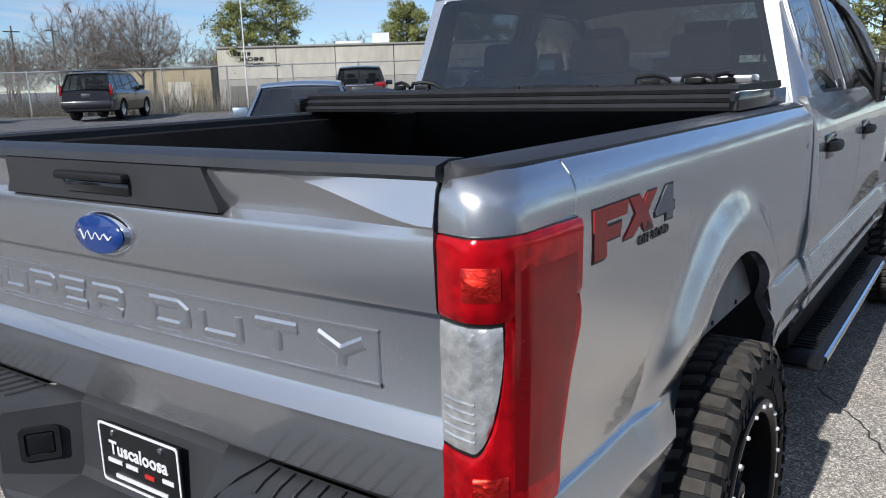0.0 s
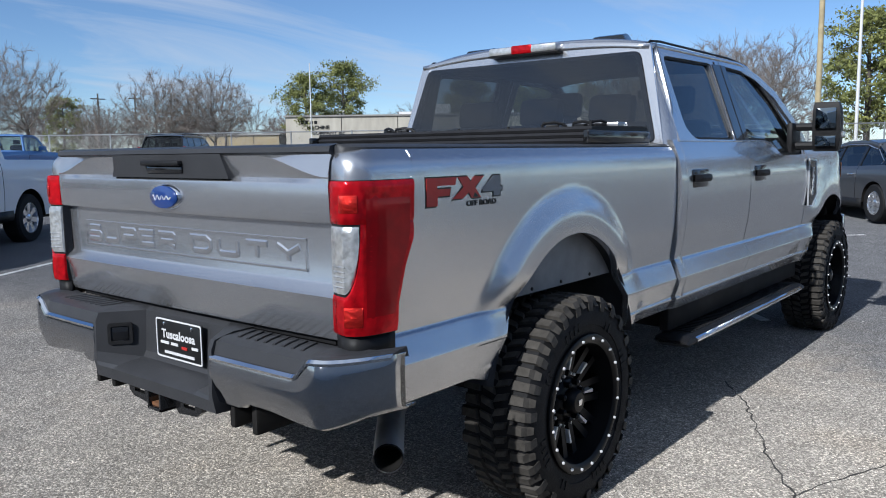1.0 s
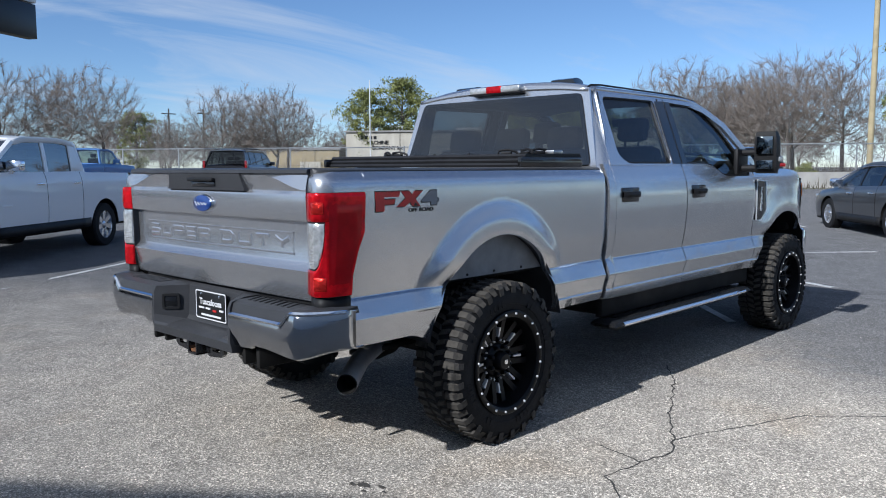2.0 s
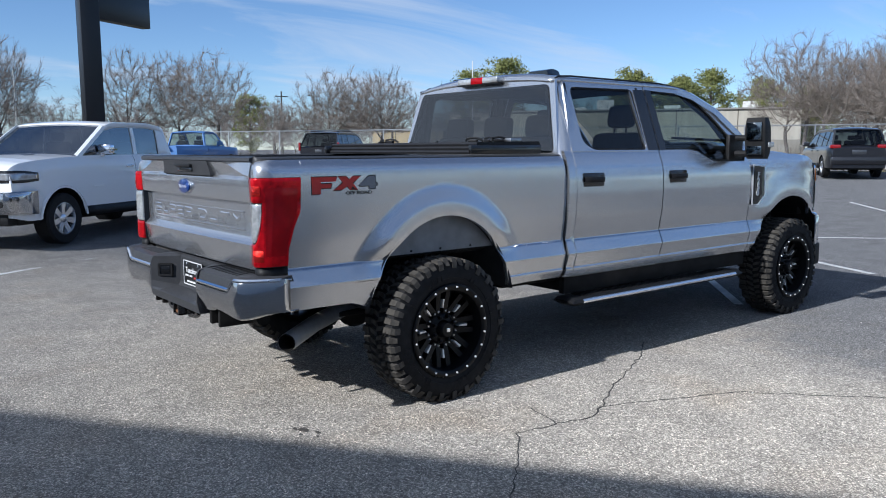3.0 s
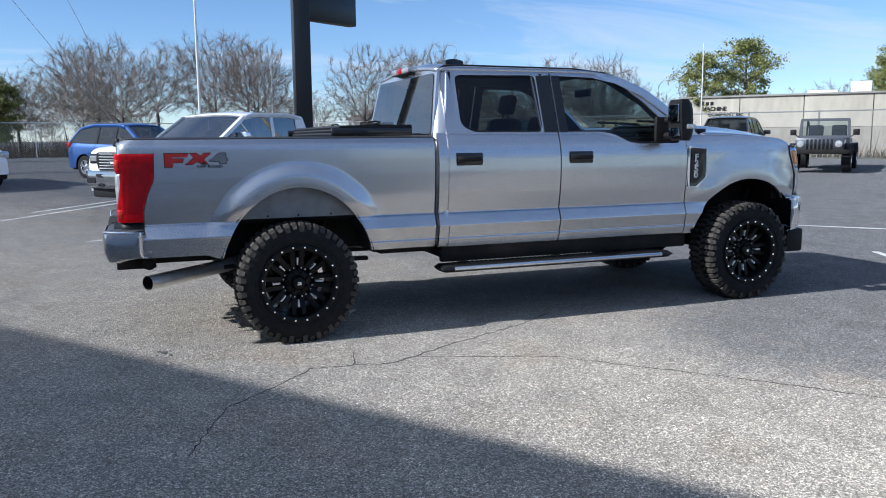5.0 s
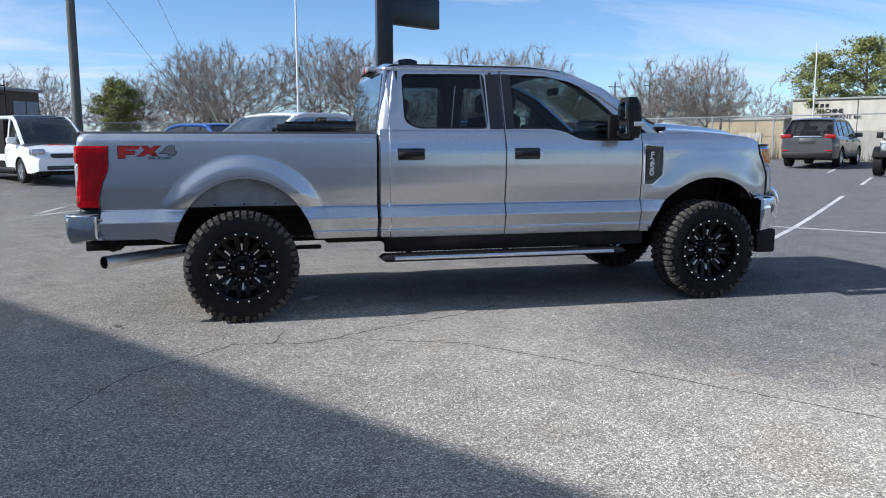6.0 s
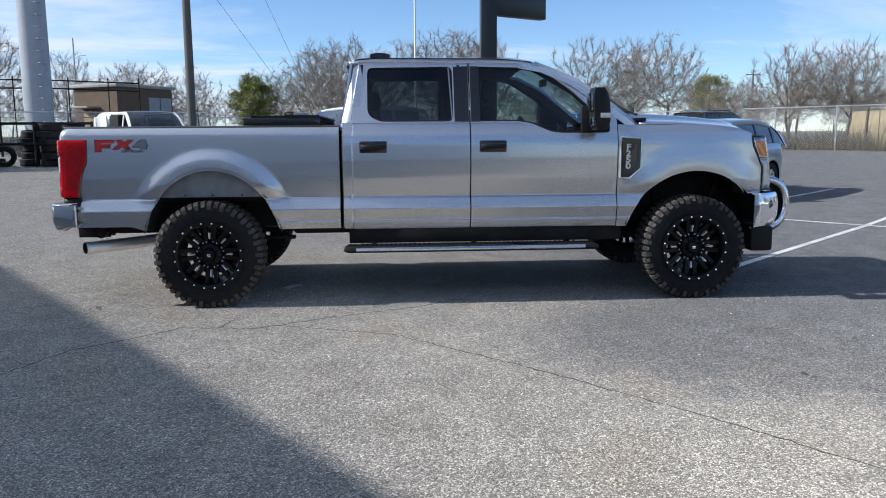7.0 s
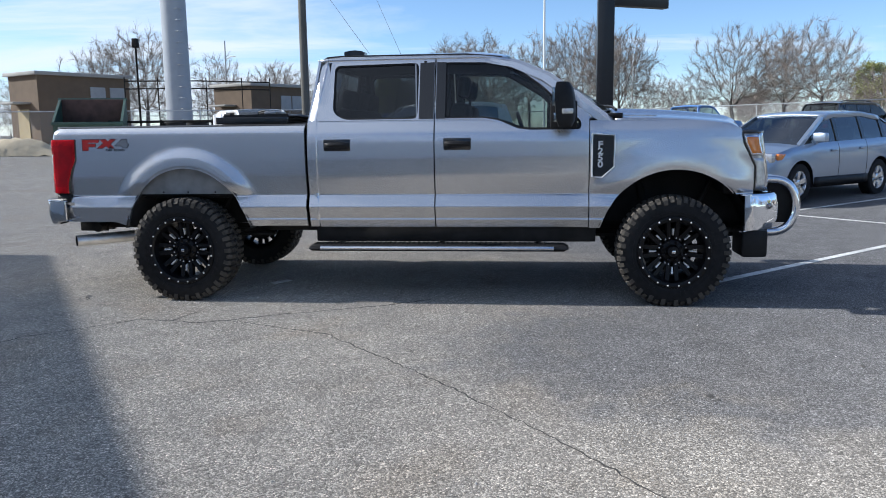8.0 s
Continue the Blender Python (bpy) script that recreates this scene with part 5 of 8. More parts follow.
def mud_lugs(bm, r=0.442, w=0.312):
    h = w / 2
    n = 50
    g = 38 / n
    for k in range(n):
        t0 = 2 * math.pi * k / n
        for sx in (1, -1):
            for q in range(2):
                # shoulder block over the edge, inner block across the tread
                t = t0 + (0.5 + 0.5 * (sx < 0)) * math.pi * 2 / n / 1.0
                m = Matrix.Rotation(t, 4, "X")
                if q == 0:
                    big = 1.0 if k % 2 else 0.90
                    pts = [(h * 0.42, -0.026, r - 0.014), (h * 0.98 * big + 0.004, -0.024, r - 0.026), (h * 0.98 * big + 0.004, 0.024, r - 0.026), (h * 0.48, 0.026, r - 0.014),
                           (h * 0.45, -0.023, r), (h * 0.93 * big, -0.021, r - 0.004), (h * 0.93 * big, 0.021, r - 0.004), (h * 0.50, 0.023, r)]
                    low = [(h * 1.03, -0.020, r - 0.062), (h * 1.03, 0.020, r - 0.062)] if k % 2 else [(h * 1.025, -0.018, r - 0.044), (h * 1.025, 0.018, r - 0.044)]
                else:
                    pts = [(-h * 0.02, -0.030, r - 0.014), (h * 0.36, -0.006, r - 0.014), (h * 0.40, 0.030, r - 0.014), (h * 0.06, 0.012, r - 0.014),
                           (0.0, -0.026, r), (h * 0.34, -0.005, r), (h * 0.37, 0.026, r), (h * 0.08, 0.010, r)]
                    low = None
                vs = [bm.verts.new(m @ Vector((sx * a, b * g, c))) for a, b, c in pts]
                for f in ((4, 5, 6, 7), (0, 1, 5, 4), (1, 2, 6, 5), (2, 3, 7, 6), (3, 0, 4, 7)):
                    bm.faces.new([vs[i] for i in f])
                if low and q == 0:
                    lv = [bm.verts.new(m @ Vector((sx * a, b * g, c))) for a, b, c in low]
                    ld = [bm.verts.new(m @ Vector((sx * (h * 0.99), b * g, c))) for a, b, c in low]
                    bm.faces.new((vs[1], vs[2], lv[1], lv[0]))
                    bm.faces.new((lv[0], lv[1], ld[1], ld[0]))
                    bm.faces.new((vs[1], lv[0], ld[0]))
                    bm.faces.new((vs[2], ld[1], lv[1]))


wheel_mesh = {}
M_RIMBLACK = mat("satin_black_rim", (0.007, 0.007, 0.008), rough=0.35, spec=0.22, var=0.2, scale=12)
M_MILLED = mat("milled_aluminium", (0.80, 0.80, 0.80), rough=0.4, metal=0.5, var=0.1, scale=30)


def big_wheel(x, y, s):
    """Wheel of the pickup; its outer face looks towards s on the x axis."""
    bm = B()
    lathe(bm, [(-0.04, 0.02), (-0.04, 0.17), (-0.01, 0.175), (0.0, 0.17), (0.0, 0.02)], 32)
    hub = part("wheel", bm, M_UNDER, truck, "black alloy wheel with a mud-terrain tyre", angle=40)
    hub.matrix_basis = pose(x, y, 0.436, 0, 0, 0 if s > 0 else 180)
    if not wheel_mesh:
        bm = B()
        mud_tyre(bm)
        for k in range(64):
            m = Matrix.Rotation(2 * math.pi * k / 64, 4, "X")
            if k % 16 in (2, 3, 4, 5, 10, 11):
                box(bm, 0.153, 0.1585, -0.007, 0.007, 0.315, 0.350, 0.0, m)
        wheel_mesh["tyre"] = part("tyre", bm, M_RUBBER, hub, "black mud-terrain tyre", angle=30)
        bm = B()
        mud_lugs(bm)
        wheel_mesh["tread"] = part("tyre_tread", bm, M_TREAD, hub, "chunky dusty tread blocks", smooth=False)
        bm = B()
        lathe(bm, [(0.148, 0.286), (0.156, 0.284), (0.160, 0.276), (0.158, 0.258), (0.148, 0.246), (0.10, 0.240), (0.03, 0.225), (-0.08, 0.222), (-0.14, 0.25), (-0.15, 0.262)], 64)
        wheel_mesh["rim"] = part("rim", bm, M_RIMBLACK, hub, "gloss black deep-dish rim", angle=40)
        for k in range(20):
            bm = B()
            t = 2 * math.pi * (k + 0.5) / 20
            lathe(bm, [(0.157, 0.0068), (0.166, 0.0062), (0.169, 0.0001)], 8, (0, 0.267 * math.cos(t), 0.267 * math.sin(t)))
            wheel_mesh["bolt%d" % k] = part("rim_bolt", bm, M_PLATEWHITE, hub)
        for k in range(8):
            bm = B()
            m = Matrix.Rotation(2 * math.pi * k / 8, 4, "X")
            for o in (-0.026, 0.026):
                fr = ((0.055, o - 0.015, 0.06), (0.055, o + 0.015, 0.06), (0.085, o * 1.45 + 0.016, 0.236), (0.085, o * 1.45 - 0.016, 0.236))
                bk = ((0.01, o - 0.019, 0.06), (0.01, o + 0.019, 0.06), (0.04, o * 1.45 + 0.022, 0.236), (0.04, o * 1.45 - 0.022, 0.236))
                a = [bm.verts.new(m @ Vector(p)) for p in fr]
                b = [bm.verts.new(m @ Vector(p)) for p in bk]
                bm.faces.new(a)
                for i in range(4):
                    bm.faces.new((a[i], b[i], b[(i + 1) % 4], a[(i + 1) % 4]))
            wheel_mesh["spoke%d" % k] = part("spoke", bm, M_RIMBLACK, hub, smooth=False)
            bm = B()
            fr = ((0.0765, -0.004, 0.128), (0.0765, 0.004, 0.128), (0.0865, 0.007, 0.182), (0.0865, -0.007, 0.182))
            bk = ((0.040, -0.007, 0.128), (0.040, 0.007, 0.128), (0.055, 0.010, 0.182), (0.055, -0.010, 0.182))
            a = [bm.verts.new(m @ Vector(p)) for p in fr]
            b = [bm.verts.new(m @ Vector(p)) for p in bk]
            bm.faces.new(a)
            for i in range(4):
                bm.faces.new((a[i], b[i], b[(i + 1) % 4], a[(i + 1) % 4]))
            wheel_mesh["accent%d" % k] = part("milled_accent", bm, M_MILLED, hub, "bright milled accent", smooth=False)
            for q in (-1, 1):
                bm = B()
                tri = [(q * 0.020, 0.104), (q * 0.030, 0.098), (q * 0.031, 0.112)]
                f = [bm.verts.new(m @ Vector((0.0715, a, b))) for a, b in tri]
                g = [bm.verts.new(m @ Vector((0.050, a, b))) for a, b in tri]
                bm.faces.new(f)
                for i in range(3):
                    bm.faces.new((f[i], g[i], g[(i + 1) % 3], f[(i + 1) % 3]))
                wheel_mesh["chip%d%d" % (k, q)] = part("milled_chip", bm, M_MILLED, hub, smooth=False)
        bm = B()
        lathe(bm, [(0.0, 0.10), (0.06, 0.098), (0.075, 0.085), (0.08, 0.055), (0.115, 0.05), (0.125, 0.04), (0.128, 0.0001)], 32)
        wheel_mesh["hub"] = part("hub_cap", bm, M_RIMBLACK, hub, "black hub cap with lug nuts", angle=40)
        bm = B()
        box(bm, 0.1275, 0.1305, -0.014, 0.014, -0.012, 0.012, 0.001)
        for k in range(8):
            t = 2 * math.pi * (k + 0.5) / 8
            nb = B()
            lathe(nb, [(0.06, 0.013), (0.10, 0.012), (0.106, 0.0001)], 8, (0, 0.078 * math.cos(t), 0.078 * math.sin(t)))
            wheel_mesh["nut%d" % k] = part("lug_nut", nb, M_RIMBLACK, hub)
        wheel_mesh["logo"] = part("cap_mark", bm, M_CHROME, hub)
        wheel_mesh["first"] = hub
    else:
        for key, ob in wheel_mesh.items():
            if key == "first":
                continue
            c = ob.copy()
            scene.collection.objects.link(c)
            c.parent = hub
            c.matrix_basis = ob.matrix_basis


for y in (0.0, 4.06):
    for s in (1, -1):
        big_wheel(s * 0.915, y, s)

# ---- ground ----


def asphalt():
    m = bpy.data.materials.new("worn_asphalt")
    m.use_nodes = True
    nt = m.node_tree
    b = nt.nodes["Principled BSDF"]
    b.inputs["Roughness"].default_value = 0.85
    b.inputs["Diffuse Roughness"].default_value = 1.0
    b.inputs["Specular IOR Level"].default_value = 0.2
    co = nt.nodes.new("ShaderNodeTexCoord")

    def tex(kind, scale, detail=4.0):
        n = nt.nodes.new(kind)
        n.inputs["Scale"].default_value = scale
        if kind == "ShaderNodeTexNoise":
            n.inputs["Detail"].default_value = detail
        nt.links.new(co.outputs["Object"], n.inputs["Vector"])
        return n

    def mix(f, a, c):
        mx = nt.nodes.new("ShaderNodeMix")
        mx.data_type = "RGBA"
        nt.links.new(f, mx.inputs["Factor"])
        for s, v in (("A", a), ("B", c)):
            if isinstance(v, tuple):
                mx.inputs[s].default_value = (*v, 1)
            else:
                nt.links.new(v, mx.inputs[s])
        return mx.outputs["Result"]

    def ramp(v, a, c):
        r = nt.nodes.new("ShaderNodeMapRange")
        r.inputs["From Min"].default_value, r.inputs["From Max"].default_value = a, c
        nt.links.new(v, r.inputs["Value"])
        return r.outputs["Result"]

    # worn, pale zone round the near side of the truck against darker, newer asphalt
    sep = nt.nodes.new("ShaderNodeSeparateXYZ")
    nt.links.new(co.outputs["Object"], sep.inputs["Vector"])
    big = tex("ShaderNodeTexNoise", 0.45, 5)
    mid = tex("ShaderNodeTexNoise", 3.0, 6)
    stone = tex("ShaderNodeTexVoronoi", 150.0)
    stone2 = tex("ShaderNodeTexVoronoi", 90.0)
    fine = tex("ShaderNodeTexNoise", 190.0, 3)
    # a line through the lot: u = 0.4 x - 0.75 y
    lin = nt.nodes.new("ShaderNodeMath")
    lin.operation = "MULTIPLY_ADD"
    lin.inputs[1].default_value = -0.75
    half_x = nt.nodes.new("ShaderNodeMath")
    half_x.operation = "MULTIPLY"
    half_x.inputs[1].default_value = 0.4
    nt.links.new(sep.outputs["X"], half_x.inputs[0])
    nt.links.new(sep.outputs["Y"], lin.inputs[0])
    nt.links.new(half_x.outputs["Value"], lin.inputs[2])
    wob = nt.nodes.new("ShaderNodeMath")
    wob.operation = "MULTIPLY_ADD"
    wob.inputs[1].default_value = 3.0
    nt.links.new(big.outputs["Fac"], wob.inputs[0])
    nt.links.new(lin.outputs["Value"], wob.inputs[2])
    def calc(op, a_, b_):
        n = nt.nodes.new("ShaderNodeMath")
        n.operation = op
        for i, v in enumerate((a_, b_)):
            if isinstance(v, (int, float)):
                n.inputs[i].default_value = v
            else:
                nt.links.new(v, n.inputs[i])
        return n.outputs["Value"]

    pale = ramp(wob.outputs["Value"], -2.6, 1.4)
    # a darker, smoother patch in front of the near front wheel
    ex = calc("DIVIDE", calc("SUBTRACT", sep.outputs["X"], 2.3), 1.5)
    ey = calc("DIVIDE", calc("SUBTRACT", sep.outputs["Y"], 4.3), 1.9)
    er = calc("ADD", calc("MULTIPLY", ex, ex), calc("MULTIPLY", ey, ey))
    er = calc("ADD", er, calc("MULTIPLY", calc("SUBTRACT", mid.outputs["Fac"], 0.5), 2.4))
    patch = ramp(er, 0.45, 1.15)
    pale = calc("MULTIPLY", pale, calc("ADD", calc("MULTIPLY", patch, 0.75), 0.25))
    base = mix(pale, (0.150, 0.150, 0.154), (0.405, 0.37, 0.32))
    base = mix(ramp(mid.outputs["Fac"], 0.35, 0.75), base, mix(pale, (0.105, 0.105, 0.108), (0.31, 0.285, 0.25)))
    rust = tex("ShaderNodeTexNoise", 1.1, 5)
    base = mix(calc("MULTIPLY", ramp(rust.outputs["Fac"], 0.52, 0.75), calc("MULTIPLY", pale, 0.6)), base, (0.345, 0.285, 0.215))
    # aggregate: scattered pale stones in a darker binder
    val = nt.nodes.new("ShaderNodeMapRange")
    val.inputs["From Min"].default_value, val.inputs["From Max"].default_value = 0.5, 0.95
    val.inputs["To Min"].default_value, val.inputs["To Max"].default_value = 0.68, 1.8
    cs = nt.nodes.new("ShaderNodeSeparateColor")
    nt.links.new(stone.outputs["Color"], cs.inputs["Color"])
    nt.links.new(cs.outputs["Red"], val.inputs["Value"])
    cs2 = nt.nodes.new("ShaderNodeSeparateColor")
    nt.links.new(stone2.outputs["Color"], cs2.inputs["Color"])
    chips = calc("ADD", calc("MULTIPLY", ramp(cs2.outputs["Green"], 0.80, 0.92), 0.42), calc("ADD", calc("MULTIPLY", ramp(cs2.outputs["Green"], 0.28, 0.10), -0.30), 0.96))
    grain = calc("MULTIPLY", calc("MULTIPLY", val.outputs["Result"], chips), calc("ADD", calc("MULTIPLY", ramp(fine.outputs["Fac"], 0.3, 0.7), 0.6), 0.72))
    sp = nt.nodes.new("ShaderNodeHueSaturation")
    nt.links.new(base, sp.inputs["Color"])
    nt.links.new(grain, sp.inputs["Value"])
    nt.links.new(sp.outputs["Color"], b.inputs["Base Color"])
    add = nt.nodes.new("ShaderNodeMath")
    add.operation = "ADD"
    nt.links.new(stone.outputs["Distance"], add.inputs[0])
    nt.links.new(stone2.outputs["Distance"], add.inputs[1])
    bp = nt.nodes.new("ShaderNodeBump")
    bp.inputs["Strength"].default_value = 0.6
    bp.inputs["Distance"].default_value = 0.005
    bp.invert = True
    nt.links.new(add.outputs["Value"], bp.inputs["Height"])
    nt.links.new(bp.outputs["Normal"], b.inputs["Normal"])
    return m


M_ASPHALT = asphalt()
M_LINE = mat("line_paint", (0.56, 0.56, 0.54), rough=0.7, var=0.35, scale=14, bump=0.2, bump_scale=150)
M_CRACK = mat("crack_dirt", (0.065, 0.061, 0.056), rough=0.95, var=0.3, scale=30)
M_GRASS = mat("winter_grass", (0.20, 0.17, 0.09), rough=0.95, color2=(0.10, 0.12, 0.04), scale=2.0, bump=0.6, bump_scale=20)
M_CONCRETE = mat("pale_concrete", (0.36, 0.345, 0.315), rough=0.85, var=0.2, scale=3, bump=0.15)
M_PANEL = mat("painted_block_wall", (0.58, 0.545, 0.46), rough=0.75, color2=(0.42, 0.385, 0.32), scale=1.2, detail=8, bump=0.1, stretch=(1, 1, 0.35))
M_TANWALL = mat("tan_wall", (0.36, 0.29, 0.17), rough=0.8, var=0.2, scale=1.5)
M_BROWNWALL = mat("brown_render", (0.125, 0.088, 0.058), rough=0.85, var=0.15, scale=2.0, bump=0.1)
M_BUILD = mat("shade_building_wall", (0.80, 0.80, 0.79), rough=0.6, var=0.06, scale=1.0)
M_SIGN = mat("sign_black", (0.010, 0.011, 0.014), rough=0.35, var=0.2, scale=1)
M_GALV = mat("galvanised", (0.42, 0.43, 0.44), rough=0.5, metal=0.7, var=0.15, scale=4)
M_POLEWOOD = mat("pole_wood", (0.115, 0.112, 0.10), rough=0.9, var=0.25, scale=6, stretch=(4, 4, 0.4), bump=0.3)
M_WHITEPOLE = mat("white_pole", (0.75, 0.75, 0.74), rough=0.5, var=0.05, scale=2)
M_BARK = mat("bark", (0.11, 0.095, 0.085), rough=0.95, var=0.3, scale=3, bump=0.4, bump_scale=14)
M_TWIG = mat("winter_twigs", (0.23, 0.195, 0.17), rough=0.95, var=0.25, scale=0.6)
M_NEEDLE = mat("pine_needles", (0.28, 0.285, 0.085), rough=0.75, color2=(0.15, 0.175, 0.055), scale=0.5, island=0.45)
M_BRUSH = mat("brush", (0.10, 0.078, 0.056), rough=0.95, color2=(0.075, 0.065, 0.042), scale=0.3, island=0.3)
M_GREENMETAL = mat("green_metal", (0.03, 0.07, 0.055), rough=0.55, var=0.3, scale=4)

bm = B()
xs = sorted({*np.linspace(-60, 30, 46).tolist(), -3000, -1200, -500, -250, -150, -100, -80, 60, 120, 300, 900, 3000})
ys = sorted({*np.linspace(-30, 60, 46).tolist(), -3000, -900, -300, -100, -55, 80, 100, 150, 250, 500, 1200, 3000})
grid(bm, [[(x, y, gz(x, y)) for x in xs] for y in ys])
ground = part("ground", bm, M_ASPHALT, None, "worn grey asphalt car park with pale aggregate", outward=(0, 0, 1))
tagged(ground, "", "asphalt", kind="structure")

# unseen building added so its roof edge shades the asphalt; pale walls bounce light
bm = B()
E1 = Vector((0.812, 0.583, 0))
SHIFT = 4.6 / math.tan(radians(SUN_ELEVATION))
c0 = Vector((-1.34, -2.77 - SHIFT, 0))
n1 = Vector((E1.y, -E1.x, 0))
a = [c0, c0 + E1 * 26, c0 + E1 * 26 + n1 * 18, c0 + n1 * 18]
prism(bm, [(p.x, p.y) for p in a], lambda x, y: (x, y, -0.05), lambda x, y: (x, y, 4.6))
b = part("shade_building", bm, M_BUILD, None, "plain pale building out of view that shades the car park", smooth=False)
tagged(b, "", "building", kind="structure")

# ---- parked vehicles ----


def car_wheel(parent, x, y, r, w, s, style=6):
    bm = B()
    lathe(bm, [(-w / 2, r * 0.60), (-w / 2, r * 0.93), (-w * 0.40, r), (w * 0.40, r), (w / 2, r * 0.93), (w / 2, r * 0.64), (w * 0.44, r * 0.62)], 32)
    tyre = part("wheel", bm, M_RUBBER, parent, "black tyre on an alloy rim", angle=40)
    tyre.matrix_basis = pose(x, y, r, 0, 0, 0 if s > 0 else 180)
    bm = B()
    lathe(bm, [(w * 0.46, r * 0.65), (w * 0.47, r * 0.60), (w * 0.30, r * 0.56), (-w * 0.2, r * 0.55)], 28)
    for k in range(style):
        m = Matrix.Rotation(2 * math.pi * k / style, 4, "X")
        a = [bm.verts.new(m @ Vector(p)) for p in ((w * 0.34, -0.035, 0.03), (w * 0.34, 0.035, 0.03), (w * 0.42, 0.045, r * 0.60), (w * 0.42, -0.045, r * 0.60))]
        b = [bm.verts.new(m @ Vector((p[0], p[1], p[2]))) for p in ((w * 0.1, -0.045, 0.03), (w * 0.1, 0.045, 0.03), (w * 0.2, 0.055, r * 0.58), (w * 0.2, -0.055, r * 0.58))]
        bm.faces.new(a)
        for i in range(4):
            bm.faces.new((a[i], b[i], b[(i + 1) % 4], a[(i + 1) % 4]))
    lathe(bm, [(0, 0.07), (w * 0.38, 0.065), (w * 0.42, 0.04), (w * 0.43, 0.0001)], 14)
    part("rim", bm, M_RIM, tyre, "silver alloy rim", angle=35)
    bm = B()
    lathe(bm, [(-w * 0.1, r * 0.5), (0, r * 0.5), (0, 0.01)], 20)
    part("brake_disc", bm, M_UNDER, tyre)
    return tyre


M_SATIN = mat("satin_chrome", (0.85, 0.86, 0.87), rough=0.32, metal=0.7, var=0.05, scale=10)
M_RIM = mat("alloy_rim", (0.72, 0.73, 0.75), rough=0.18, metal=0.9, var=0.08, scale=12)
M_CARGLASS = pane("car_glass", (0.20, 0.22, 0.22), base=0.11)
M_LIGHTRED = mat("car_red_lens", (0.26, 0.006, 0.008), rough=0.12, coat=1.0, var=0.15, scale=15)


def make_car(name, label, category, m, L, W, paintm, base, shoulder, roof, wr=0.86, wb=0.92, wheel=(0.34, 0.22), axles=(1.3, -1.3), arch=1.16,
             pickup=None, low=0.28, glass=None, spokes=6, trim_low=True, front_taper=0.16, rear_taper=0.12, doors=(0.0,), chrome=False, pillars=(), win_top=0.075):
    """A parked vehicle facing +y. shoulder: heights of the body's top line along y; roof: (y, z) of the roof line from the screen's foot to the tail."""
    car = thing(name, label, category, m)
    h = W / 2
    sy, sz = zip(*sorted(shoulder))
    top = lambda y: float(np.interp(y, sy, sz))
    yf, yr = L / 2, -L / 2
    R = wheel[0] * arch

    def half(y):
        q = h
        if y > yf - 0.7:
            q -= front_taper * ((y - yf + 0.7) / 0.7) ** 2.2
        if y < yr + 0.5:
            q -= rear_taper * ((yr + 0.5 - y) / 0.5) ** 2.2
        return q

    def bottom(y):
        z = low
        for a in axles:
            if abs(y - a) < R:
                z = max(z, wheel[0] + math.sqrt(R * R - (y - a) ** 2))
        if y > yf - 0.25:
            z = max(z, low + 0.06 * (y - yf + 0.25) / 0.25)
        return z

    def xs(y, z):
        u = (z - low) / max(0.01, top(y) - low)
        return half(y) * (0.955 + 0.045 * math.sin(min(1, max(0, u)) * 2.4 + 0.35)) - (0.035 * max(0, (u - 0.80) / 0.20) ** 2)

    n = int(L / 0.045)
    Y = [yr + L * i / n for i in range(n + 1)]
    U = [0, 0.03, 0.10, 0.2, 0.32, 0.45, 0.58, 0.70, 0.80, 0.88, 0.95, 1.0]
    bm = B()
    rows = []
    for y in Y:
        lo, hi = bottom(y), top(y)
        zs = [max(lo, low + (hi - low) * u) for u in U]
        right = [(xs(y, z), y, z) for z in zs]
        deck = []
        if not (pickup and y < pickup):
            w = xs(y, hi)
            deck = [(w * (1 - k / 4), y, hi + 0.045 * (1 - (1 - k / 4) ** 2)) for k in range(1, 8)]
        else:
            w = xs(y, hi) - 0.05
            deck = [(w, y, hi), (w, y, hi - 0.02), (w, y, 0.86), (0, y, 0.86), (-w, y, 0.86), (-w, y, hi - 0.02), (-w, y, hi)]
        left = [(-x, yy, z) for x, yy, z in right[::-1]]
        rows.append(right + deck + left)
    V = grid(bm, rows)
    clean(bm)
    for r in (rows[0], rows[-1]):
        vs = [bm.verts.new(p) for p in r]
        bm.faces.new(vs)
    part("body", bm, paintm, car, "", angle=30, outward=(0, 0, 1))
    bm = B()
    box(bm, -h * 0.86, h * 0.86, yr + 0.15, yf - 0.15, low - 0.06, low + 0.10, 0.03)
    part("underbody", bm, M_UNDER, car)
    for a in axles:
        bm = B()
        rows = []
        for k in range(13):
            t = math.pi * k / 12
            rows.append([(x, a + (R + 0.01) * math.cos(t), wheel[0] + (R + 0.01) * math.sin(t)) for x in (-h * 0.98, -h * 0.6, 0, h * 0.6, h * 0.98)])
        grid(bm, rows)
        part("arch_liner", bm, M_UNDER, car)
        for s in (1, -1):
            car_wheel(car, s * (h - wheel[1] / 2 - 0.015), a, wheel[0], wheel[1], s, spokes)
    # glasshouse: a shell of glass, a roof skin and pillars in paint
    ry, rz = zip(*sorted(roof))
    rl = lambda y: float(np.interp(y, ry, rz))
    y0, y1 = min(ry), max(ry)

    def gx(y, z):
        b = top(y)
        zmax = max(rz)
        u = min(1, max(0, (z - b) / max(0.05, zmax - b)))
        return h * (wb + (wr - wb) * u - 0.02 * u * u)

    bm = B()
    rows = []
    N = 40
